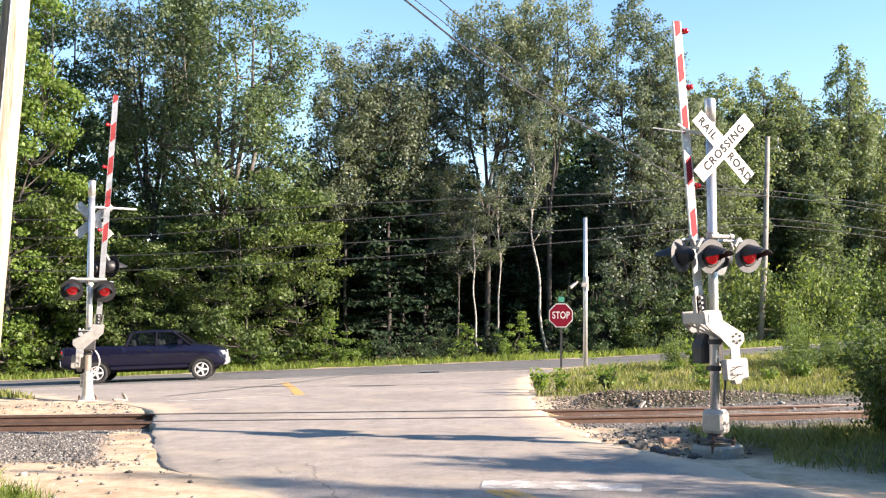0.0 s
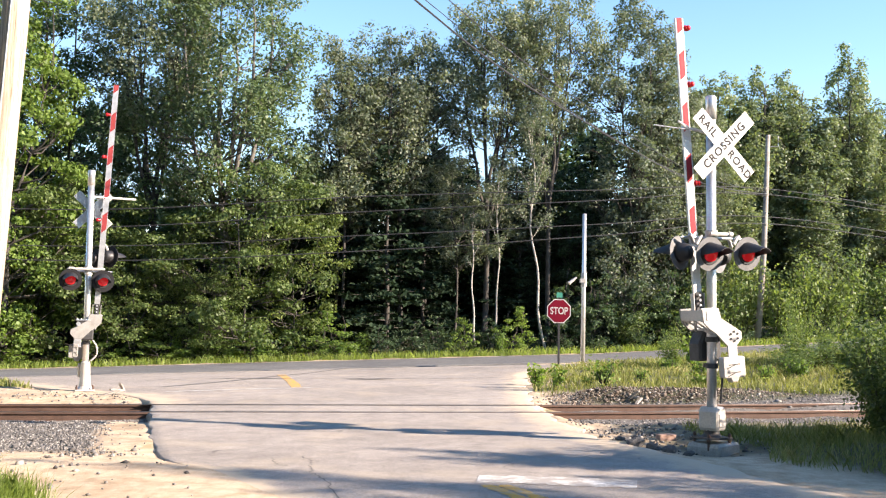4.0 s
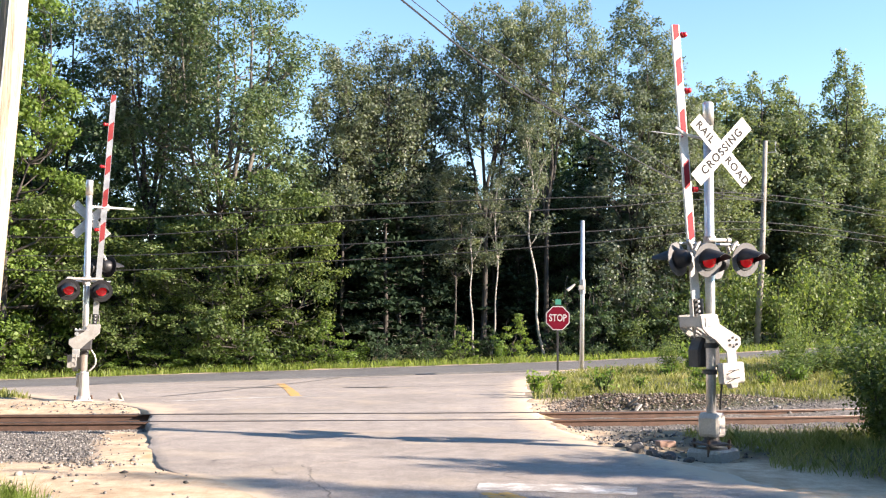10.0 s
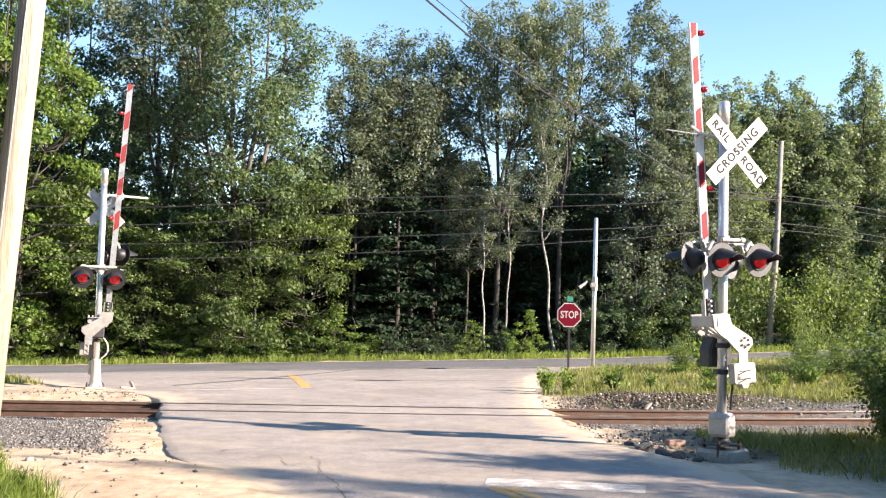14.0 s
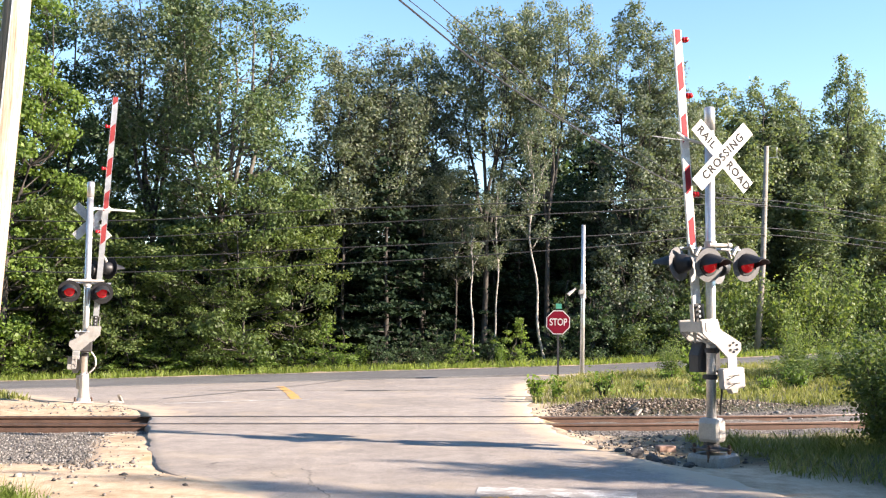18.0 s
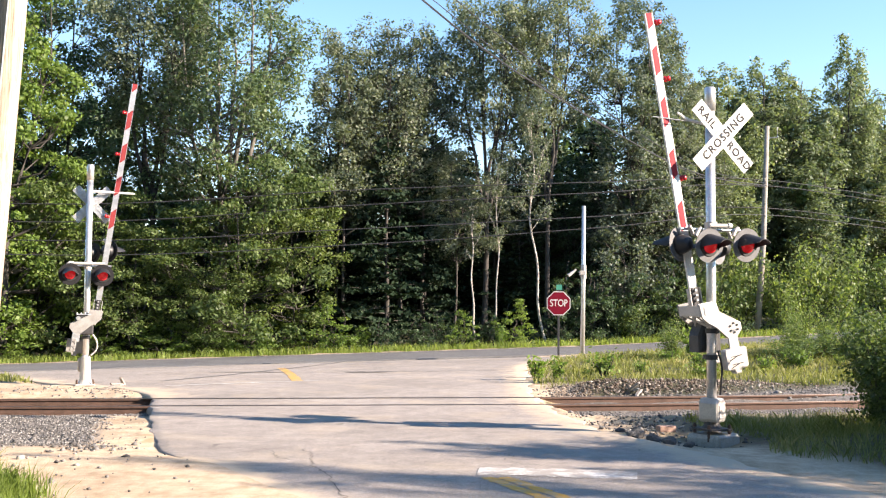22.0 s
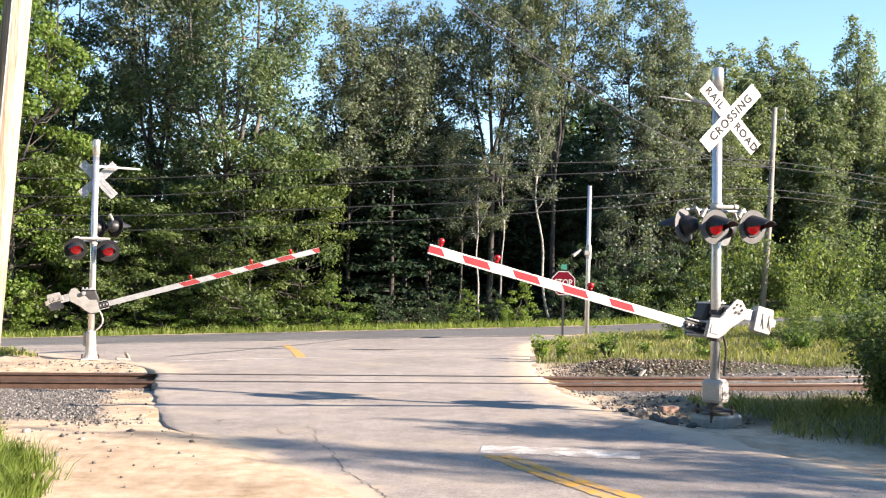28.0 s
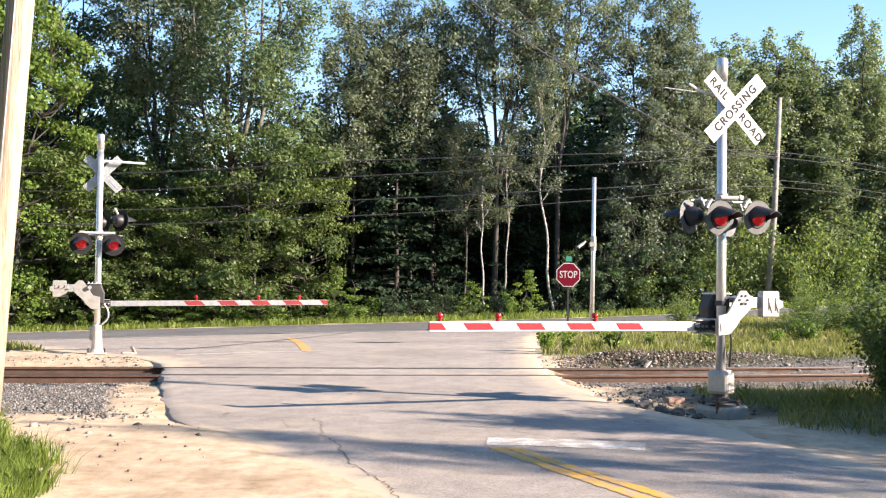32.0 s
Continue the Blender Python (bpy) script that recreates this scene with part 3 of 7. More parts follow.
def roads():
    rng = random.Random(4)
    rows = []
    for y in np.concatenate([np.arange(-25, 6, 2.0), np.arange(6, 26, 0.2), np.arange(26, 37.1, 0.6)]):
        jag = 0.0 if y < 6 else 0.03 * math.sin(y * 3.3) + 0.012 * math.sin(y * 9.1 + 1) + rng.uniform(-0.006, 0.006)
        rows.append(((edge_x(LEFT_EDGE, y) + jag, y), (edge_x(RIGHT_EDGE, y) + 0.06 * math.sin(y * 3.1) + 0.04 * math.sin(y * 7.7) + rng.uniform(-0.015, 0.015), y)))
    near = sheet("road_crossing", rows, lambda x, y: float(base_z(x, y)) + 0.004, M_ROAD_OLD, 0.22, 40)
    co = np.array([v.co for v in near.data.vertices])
    d = co[:, 0] - edge_x(LEFT_EDGE, co[:, 1])
    dr = edge_x(RIGHT_EDGE, co[:, 1]) - co[:, 0]
    v = 1.0 * np.exp(-np.clip(d, 0, 9) / 0.38) * (1 - smooth01(11.6, 13.0, co[:, 1])) + 0.75 * np.exp(-np.clip(d, 0, 9) / 0.8) * smooth01(19, 21, co[:, 1]) + 0.8 * np.exp(-np.clip(dr, 0, 9) / 0.5) * smooth01(7.5, 9.5, co[:, 1])
    at = near.data.attributes.new("sandy", "FLOAT", "POINT")
    at.data.foreach_set("value", v.astype(np.float32))
    tagged(near, "old pale grey cracked asphalt road over the railway crossing", "road", kind="structure")
    rows = []
    for x in np.concatenate([np.arange(-700, -40, 30.0), np.arange(-40, 60, 1.0), np.arange(60, 720, 30.0)]):
        yc = float(main_y(x))
        s = float(main_y(x + 0.5) - main_y(x - 0.5))
        n = math.hypot(1, s)
        rows.append(((x - -s / n * -3.3 * -1, yc + 3.3 / n), (x + s / n * 3.3, yc - 3.3 / n)))
    main = sheet("road_main", rows, lambda x, y: float(base_z(x, y)) + 0.03, M_ROAD_NEW, 0.12, 8)
    tagged(main, "dark grey asphalt main road running past the woods", "road", kind="structure")

    def strip(name, pts, width, mat, z, label, ragged=0.0):
        v, f = [], []
        P = [Vector((p[0], p[1], 0)) for p in pts]
        for i, p in enumerate(P):
            d = (P[min(i + 1, len(P) - 1)] - P[max(i - 1, 0)]).normalized()
            s = Vector((-d.y, d.x, 0)) * width / 2
            for q in (p + s * rng.uniform(1 - ragged, 1 + ragged * 0.4), p - s * rng.uniform(1 - ragged, 1 + ragged * 0.4)):
                v.append((q.x, q.y, float(base_z(q.x, q.y)) + z))
        for i in range(len(P) - 1):
            f.append((2 * i, 2 * i + 1, 2 * i + 3, 2 * i + 2))
        return tagged(mesh_object(name, v, f, mat), label, "road marking", kind="structure")

    strip("stop_line", smooth_curve([(0.42, 11.46), (1.2, 11.37), (2.1, 11.2)], 16), 0.54, M_WHITE_LINE, 0.009, "worn white stop line across one lane", 0.2)
    for k in (-1, 1):
        c = smooth_curve([(0.58 + 0.09 * k, 11.05), (1.1 + 0.1 * k, 9.85), (1.7 + 0.11 * k, 8.62), (2.75 + 0.11 * k, 6.4), (6.9 + 0.11 * k, -1.5), (14 + 0.11 * k, -14)], 20)
        strip("centre_line", c, 0.16, M_YELLOW_LINE, 0.009, "worn double yellow centre line", 0.3)
    strip("centre_line", smooth_curve([(-4.75, 31.4), (-4.0, 27.8), (-3.35, 24.7)], 10), 0.27, M_YELLOW_LINE, 0.009, "worn stub of yellow centre line at the junction", 0.25)
    strip("stop_line", [(-6.0, 22.95), (-4.24, 24.13), (-2.9, 24.9)], 0.2, M_WHITE_LINE, 0.009, "faded white stop line beyond the track")
    # a cable's shadow painted as dark lines and ragged patches on the asphalt
    strip("road_seam", smooth_curve([(-6.4, 24.4), (-5.9, 25.6), (-5.2, 27.6), (-4.5, 31.0), (-3.7, 35.2), (-3.1, 38.0)], 6), 0.1, M_ROAD_NEW, 0.014, "dark line painted as a cable shadow across the old asphalt")
    for run, wide in (([(-1.7, 13.1), (-1.5, 12.4), (-1.42, 11.8), (-1.2, 11.2), (-0.97, 10.15), (-0.7, 9.46), (-0.55, 9.07), (-0.46, 8.69), (-0.2, 7.9)], 0.013), ([(-2.06, 12.9), (-1.9, 12.4), (-1.75, 12.2)], 0.012), ([(0.6, 13.4), (0.85, 12.7), (0.8, 12.2), (1.1, 11.9)], 0.011)):
        c = [p + Vector((rng.gauss(0, 0.028), rng.gauss(0, 0.02))) for p in smooth_curve(run, 9)]
        strip("road_crack", c, wide, M_LUMP_ROAD, 0.0078, "jagged open crack in the old asphalt", 0.7)
    # blots of the cable's shadow, laid on as dark asphalt
    patch_rng = random.Random(15)
    for x0, x1, y0, wide in ((-2.6, -1.2, 28.35, 0.42), (-6.4, -5.0, 28.2, 0.2), (-5.2, -4.2, 28.3, 0.24)):
        v, n = [], 14
        for i in range(n + 1):
            t = i / n
            w = wide * math.sin(math.pi * min(0.98, max(0.02, t))) ** 0.6 * patch_rng.uniform(0.5, 1.0)
            x, y = x0 + (x1 - x0) * t, y0 + 0.12 * math.sin(3 * t + x0) + patch_rng.uniform(-0.05, 0.05)
            v += [(x, y - w / 2, float(base_z(x, y)) + 0.016), (x + 0.1, y + w / 2, float(base_z(x, y)) + 0.016)]
        f = [(2 * i, 2 * i + 2, 2 * i + 3, 2 * i + 1) for i in range(n)]
        tagged(mesh_object("road_patch", v, f, M_LUMP_ROAD), "ragged dark patch painted as a cable shadow on the old asphalt", "road marking", kind="structure")
    # thin strip of painted shadow that links the blots
    strip("road_seam", smooth_curve([(-7.5, 27.6), (-4.4, 28.25), (-1.8, 28.3), (1.6, 28.9)], 6), 0.07, M_ROAD_NEW, 0.018, "thin dark line painted as a cable shadow along the junction")
    for off in (-3.05, 3.05):
        pts = [(x, float(main_y(x)) + off) for x in np.arange(-60, 60, 2.0) if not (off < 0 and -20 < x < 9)]
        runs = [[p for p in pts if p[0] < -10], [p for p in pts if p[0] > -10]] if off < 0 else [pts]
        for r in runs:
            strip("edge_line", r, 0.1, M_WHITE_LINE, 0.036, "white edge line of the main road")


def railway():
    prof = [(-0.07, -0.175), (0.07, -0.175), (0.07, -0.16), (0.012, -0.145), (0.01, -0.05), (0.036, -0.035), (0.036, -0.006), (0.028, 0.0), (-0.028, 0.0), (-0.036, -0.006), (-0.036, -0.035), (-0.01, -0.05), (-0.012, -0.145), (-0.07, -0.16)]
    xs = np.concatenate([np.arange(-300, -20, 20.0), np.arange(-20, 30, 0.5), np.arange(30, 310, 20.0)])
    track = thing("railway_track", "single railway track of rusty rails set in crushed stone and asphalt", "railway track", kind="structure")
    for off in (0.0, -1.5):
        for top in (False, True):
            v, f = [], []
            pr = [(-0.03, 0.0), (0.03, 0.0), (0.034, -0.008), (-0.034, -0.008)] if top else prof
            for x in xs:
                y = float(rail_y(x)) + off
                for a, b in pr:
                    v.append((x, y + a, 0.008 + b + (0.004 if top else 0.0)))
            n = len(pr)
            for i in range(len(xs) - 1):
                for k in range(n):
                    f.append((i * n + k, (i + 1) * n + k, (i + 1) * n + (k + 1) % n, i * n + (k + 1) % n))
            mesh_object("rail_head" if top else "rail", v, f, M_RAILTOP if top else M_RUST, track)
    # gaps beside the rails where they run through the asphalt
    for off in (-0.07, -1.43):
        v = []
        for x in np.arange(-5.6, 2.1, 0.25):
            y = float(rail_y(x)) + off
            v += [(x, y - 0.035, 0.0105), (x, y + 0.035, 0.0105)]
        f = [(2 * i, 2 * i + 2, 2 * i + 3, 2 * i + 1) for i in range(len(v) // 2 - 1)]
        mesh_object("flangeway", v, f, M_BLACK, track, "dark gap beside the rail")
    bm = bmesh.new()
    box(bm, -0.11, 0.11, -1.25, 1.25, -0.17, 0.0, 0.01)
    tie = part("tie", bm, M_TIE, track)
    tie_mesh = tie.data
    n = 0
    for x in np.arange(-16, 22, 0.55):
        if -5.6 < x < 2.1:
            continue
        m = pose(x, float(rail_y(x)) - 0.75, -0.2, 0, 0, 7)
        t = tie if n == 0 else new("tie", tie_mesh)
        t.parent = track
        t.matrix_basis = m
        n += 1
    bm = bmesh.new()
    box(bm, -0.1, 0.1, -0.17, 0.17, 0.0, 0.028, 0.004)
    for a, b in ((-0.06, -0.09), (0.06, 0.09), (-0.06, 0.09), (0.06, -0.09)):
        box(bm, a - 0.012, a + 0.012, b - 0.02, b + 0.02, 0.028, 0.06)
    plate_mesh = None
    for x in np.arange(-16, 22, 0.55):
        if -5.6 < x < 2.1:
            continue
        for off in (0.0, -1.5):
            if plate_mesh is None:
                tp = part("tie_plate", bm, M_RUST, track)
                plate_mesh = tp.data
            else:
                tp = new("tie_plate", plate_mesh)
                tp.parent = track
            tp.matrix_basis = pose(x, float(rail_y(x)) + off, -0.197, 0, 0, 7)


def stones(name, spots, sizes, mat, label, seed=1):
    """Loose stones, each a lumpy eight-sided lump, in one mesh."""
    rng = np.random.default_rng(seed)
    n = len(spots)
    octa = np.array([(1, 0, 0), (-1, 0, 0), (0, 1, 0), (0, -1, 0), (0, 0, 1), (0, 0, -1)], dtype=float)
    tri = np.array([(0, 2, 4), (2, 1, 4), (1, 3, 4), (3, 0, 4), (2, 0, 5), (1, 2, 5), (3, 1, 5), (0, 3, 5)])
    q = rng.normal(size=(n, 3, 3))
    u, _, vt = np.linalg.svd(q)
    v = octa[None] * rng.uniform(0.55, 1.25, (n, 6, 1)) @ (u @ vt)
    v = v * sizes[:, None, None] * np.array([1.0, 1.0, 0.75]) + spots[:, None, :]
    verts = v.reshape(-1, 3)
    faces = (tri[None] + 6 * np.arange(n)[:, None, None]).reshape(-1, 3)
    me = bpy.data.meshes.new(name)
    me.vertices.add(len(verts))
    me.vertices.foreach_set("co", verts.astype(np.float32).ravel())
    me.loops.add(len(faces) * 3)
    me.loops.foreach_set("vertex_index", faces.astype(np.int32).ravel())
    me.polygons.add(len(faces))
    me.polygons.foreach_set("loop_start", np.arange(0, len(faces) * 3, 3, dtype=np.int32))
    me.materials.append(mat)
    me.update(calc_edges=True)
    return tagged(new(name, me), label, "gravel", kind="stuff")


def stone_material():
    m, nt, bsdf, nodes, links = material("loose_stone")
    geo = nodes.new("ShaderNodeNewGeometry")
    r = ramp(nodes, [(0.0, (0.055, 0.051, 0.048)), (0.4, (0.115, 0.108, 0.103)), (0.8, (0.19, 0.18, 0.17)), (1.0, (0.34, 0.325, 0.3))])
    links.new(geo.outputs["Random Per Island"], r.inputs[0])
    links.new(r.outputs[0], bsdf.inputs["Base Color"])
    bsdf.inputs["Roughness"].default_value = 0.9
    return m


def brown_stone_material():
    m, nt, bsdf, nodes, links = material("brown_gravel")
    geo = nodes.new("ShaderNodeNewGeometry")
    r = ramp(nodes, [(0.0, (0.06, 0.046, 0.034)), (0.5, (0.13, 0.1, 0.078)), (0.85, (0.2, 0.165, 0.135)), (1.0, (0.42, 0.38, 0.33))])
    links.new(geo.outputs["Random Per Island"], r.inputs[0])
    links.new(r.outputs[0], bsdf.inputs["Base Color"])
    bsdf.inputs["Roughness"].default_value = 0.95
    return m


def ballast():
    rng = np.random.default_rng(3)
    mat = stone_material()
    out = []
    for x0, x1, y0, y1, n in ((-11, -4.3, -6.6, 1.0, 26000), (1.9, 11, -3.4, 2.2, 11000)):
        x = rng.uniform(x0, x1, n)
        o = rng.uniform(y0, y1, n)
        y = rail_y(x) + o
        lx, rx = edge_x(LEFT_EDGE, y), edge_x(RIGHT_EDGE, y)
        ok = ((x < lx - 0.1) | (x > rx + 0.15)) & (np.abs(o) > 0.1) & (np.abs(o + 1.5) > 0.1)
        # the stone thins out towards the sand
        thin = rng.uniform(0, 1, n)
        if x0 < 0:
            ok &= thin < 0.015 + stone_mask(x, y)
        else:
            ok &= (thin < 0.1 + 0.9 * stone_mask(x, y)) & (np.abs(o + 0.75) > 0.66)
        x, y = x[ok], y[ok]
        out.append(np.stack([x, y, ground_z(x, y) + 0.005], 1))
    p = np.concatenate(out)
    stones("ballast", p, np.random.default_rng(5).uniform(0.011, 0.024, len(p)), mat, "grey crushed stone ballast along the rails")
    # scattered rubble: on the sandy shoulder, along the island's foot and round the mast's base
    q = []
    for cx, cy, sx, sy, n in ((-7.0, 21.6, 1.6, 0.5, 260),  (4.6, 22.3, 2.0, 0.4, 450), (2.9, 15.4, 0.5, 0.8, 150), (3.4, 16.5, 1.0, 1.0, 500), (-6.5, 13.5, 1.5, 1.0, 120), (-4.4, 13.2, 0.22, 0.16, 90), (-4.2, 11.5, 1.2, 1.6, 160)):
        x, y = rng.normal(cx, sx, n), rng.normal(cy, sy, n)
        ok = (x < edge_x(LEFT_EDGE, y) - 0.05) | (x > edge_x(RIGHT_EDGE, y) + 0.05)
        q.append(np.stack([x[ok], y[ok], ground_z(x[ok], y[ok]) + 0.01], 1))
    q = np.concatenate(q)
    n = 5200
    x = rng.uniform(2.3, 8.4, n)
    o = rng.triangular(0.55, 1.3, 2.5, n)
    y = rail_y(x) + o
    ok = (x > edge_x(RIGHT_EDGE, y) + 0.15 + rng.exponential(0.25, n)) & (rng.uniform(0, 1, n) < 1.3 - 0.12 * x)
    heap = 0.16 * np.exp(-((o - 1.6) / 0.55) ** 2) * smooth01(2.6, 3.4, x) * (1 - smooth01(5.0, 7.0, x)) * rng.uniform(0.2, 1.0, n)
    stones("gravel_heap", np.stack([x, y, ground_z(x, y) + heap], 1)[ok], np.random.default_rng(7).gamma(2.0, 0.007, n)[ok] + 0.009, brown_stone_material(), "dark brown gravel heaped along the island's foot", 3)
    stones("rubble", q, np.random.default_rng(6).gamma(2.0, 0.008, len(q)) + 0.009, mat, "scattered pale stones and broken asphalt on the shoulder", 2)


ground()
roads()
railway()
ballast()


# ---------------------------------------------------------------- trees
def tubes_mesh(name, branches, mat, parent, sides=6):
    verts, faces = [], []
    for pts, rad in branches:
        pts = [Vector(p) for p in pts]
        base = len(verts)
        for i, p in enumerate(pts):
            d = (pts[min(i + 1, len(pts) - 1)] - pts[max(i - 1, 0)]).normalized()
            a = d.cross(Vector((0, 0, 1)) if abs(d.z) < 0.95 else Vector((1, 0, 0))).normalized()
            b = d.cross(a)
            for k in range(sides):
                verts.append(p + float(rad[i]) * (math.cos(k * math.tau / sides) * a + math.sin(k * math.tau / sides) * b))
        for i in range(len(pts) - 1):
            for k in range(sides):
                faces.append((base + i * sides + k, base + i * sides + (k + 1) % sides, base + (i + 1) * sides + (k + 1) % sides, base + (i + 1) * sides + k))
    return mesh_object(name, verts, faces, mat, parent, smooth=True)


def leaf_quads(rng, centres, size, up=0.5, out=None):
    """Pointed, slightly folded leaves or leaf sprays at the centres, facing every way but more often upwards."""
    n = len(centres)
    nrm = rng.normal(size=(n, 3)) * (1.0 if out is None else 0.62) + np.array([0, 0, up])
    if out is not None:
        nrm += out
    nrm /= np.linalg.norm(nrm, axis=1, keepdims=True)
    u = rng.normal(size=(n, 3))
    u -= nrm * np.sum(u * nrm, axis=1, keepdims=True)
    u /= np.linalg.norm(u, axis=1, keepdims=True)
    v = np.cross(nrm, u)
    s = (size * rng.uniform(0.55, 1.3, n))[:, None]
    w = s * rng.uniform(0.45, 0.8, n)[:, None]
    return np.stack([centres - u * s * 0.5, centres + v * w * 0.5 + u * s * 0.08, centres + u * s * 0.5 + nrm * s * 0.12, centres - v * w * 0.5 + u * s * 0.08], 1)


def broad_tree(name, label, seed, height, clear, radius, leaves, leaf, bark, leafmat, limbs=16, spread=0.55, droop=0.0, trunk_r=None, lean=0.03, gap=0.0, flat=0.6, crook=0.12):
    """A broadleaf tree: a tapered trunk, limbs with side branches, and leaves in clumps about the twigs."""
    rng = np.random.default_rng(seed)
    root = thing(name, label, "tree")
    tr = trunk_r or height * 0.0105
    branches, tips = [], []
    lean_v = rng.normal(size=2) * lean * height
    def trunk_at(t):
        return Vector((lean_v[0] * t ** 1.5 + crook * (math.sin(5 * t + seed) + 0.5 * math.sin(17 * t + seed)), lean_v[1] * t ** 1.5 + crook * math.cos(4 * t + seed), height * 0.94 * t))
    n = 18
    trunk = [([trunk_at(i / n) for i in range(n + 1)], [tr * (1.25 if i == 0 else 1.0) * (1 - 0.9 * (i / n)) + 0.012 for i in range(n + 1)])]
    for k in range(limbs):
        t = (clear + (height * 0.96 - clear) * (k + rng.uniform(0, 0.9)) / limbs) / height
        t = min(t, 0.97)
        az = k * 2.4 + rng.uniform(-0.5, 0.5)
        rel = (t * height - clear) / max(height - clear, 0.1)
        # widest in the lower middle of the crown, drawn in above
        env = radius * (1 - abs(rel - 0.35) ** 1.6 * (1.3 if rel > 0.35 else 2.2)) * rng.uniform(0.75, 1.15)
        ln = max(env, radius * 0.25)
        rise = spread + 0.9 * rel - droop
        d = Vector((math.cos(az), math.sin(az), rise)).normalized()
        p0 = trunk_at(t)
        r0 = tr * (1 - 0.88 * t) * 0.55
        pts, rad = [p0], [r0]
        for j in range(1, 6):
            q = pts[-1] + d * ln / 5 + Vector(rng.normal(size=3)) * ln * 0.035
            d = (d + Vector((0, 0, 0.06 - 0.1 * droop)) + Vector(rng.normal(size=3)) * 0.08).normalized()
            pts.append(q)
            rad.append(r0 * (1 - j / 5) + 0.008)
        branches.append((pts, rad))
        tips.append(pts[-1])
        for j in range(2, 6):
            for s in range(2):
                dd = (d + Vector(rng.normal(size=3)) * 0.75 + Vector((0, 0, 0.15))).normalized()
                ln2 = ln * rng.uniform(0.22, 0.42)
                m1 = pts[j] + dd * ln2 * 0.5 + Vector(rng.normal(size=3)) * 0.06
                m2 = pts[j] + dd * ln2 + Vector(rng.normal(size=3)) * 0.1
                branches.append(([pts[j], m1, m2], [rad[j] * 0.6 + 0.004, rad[j] * 0.4 + 0.004, 0.004]))
                tips += [m1, m2]
    tips.append(trunk_at(1.0) + Vector((0, 0, 0.2)))
    tubes_mesh("trunk", trunk, bark, root, 9)
    tubes_mesh("limb_framework", branches, bark, root, 4 if leaves > 10000 else 3)
    tips = np.array([tuple(p) for p in tips])
    if gap:
        tips = tips[rng.uniform(size=len(tips)) > gap]
    per = max(1, leaves // len(tips))
    cl, outs = [], []
    for p in tips:
        k = int(per * rng.uniform(0.2, 1.8))
        r = radius * rng.uniform(0.07, 0.19)
        d3 = rng.normal(size=(k, 3))
        d3 *= (1.75 * rng.uniform(0, 1, (k, 1)) ** 0.45) / np.linalg.norm(d3, axis=1, keepdims=True)
        cl.append(p + d3 * r * np.array([1.0, 1.0, flat]) + np.array([0, 0, r * 0.2]))
        outs.append(d3 * 0.75)
    c = np.concatenate(cl)
    quads_object("crown", leaf_quads(rng, c, leaf, 0.55, np.concatenate(outs)), leafmat, root)
    return root


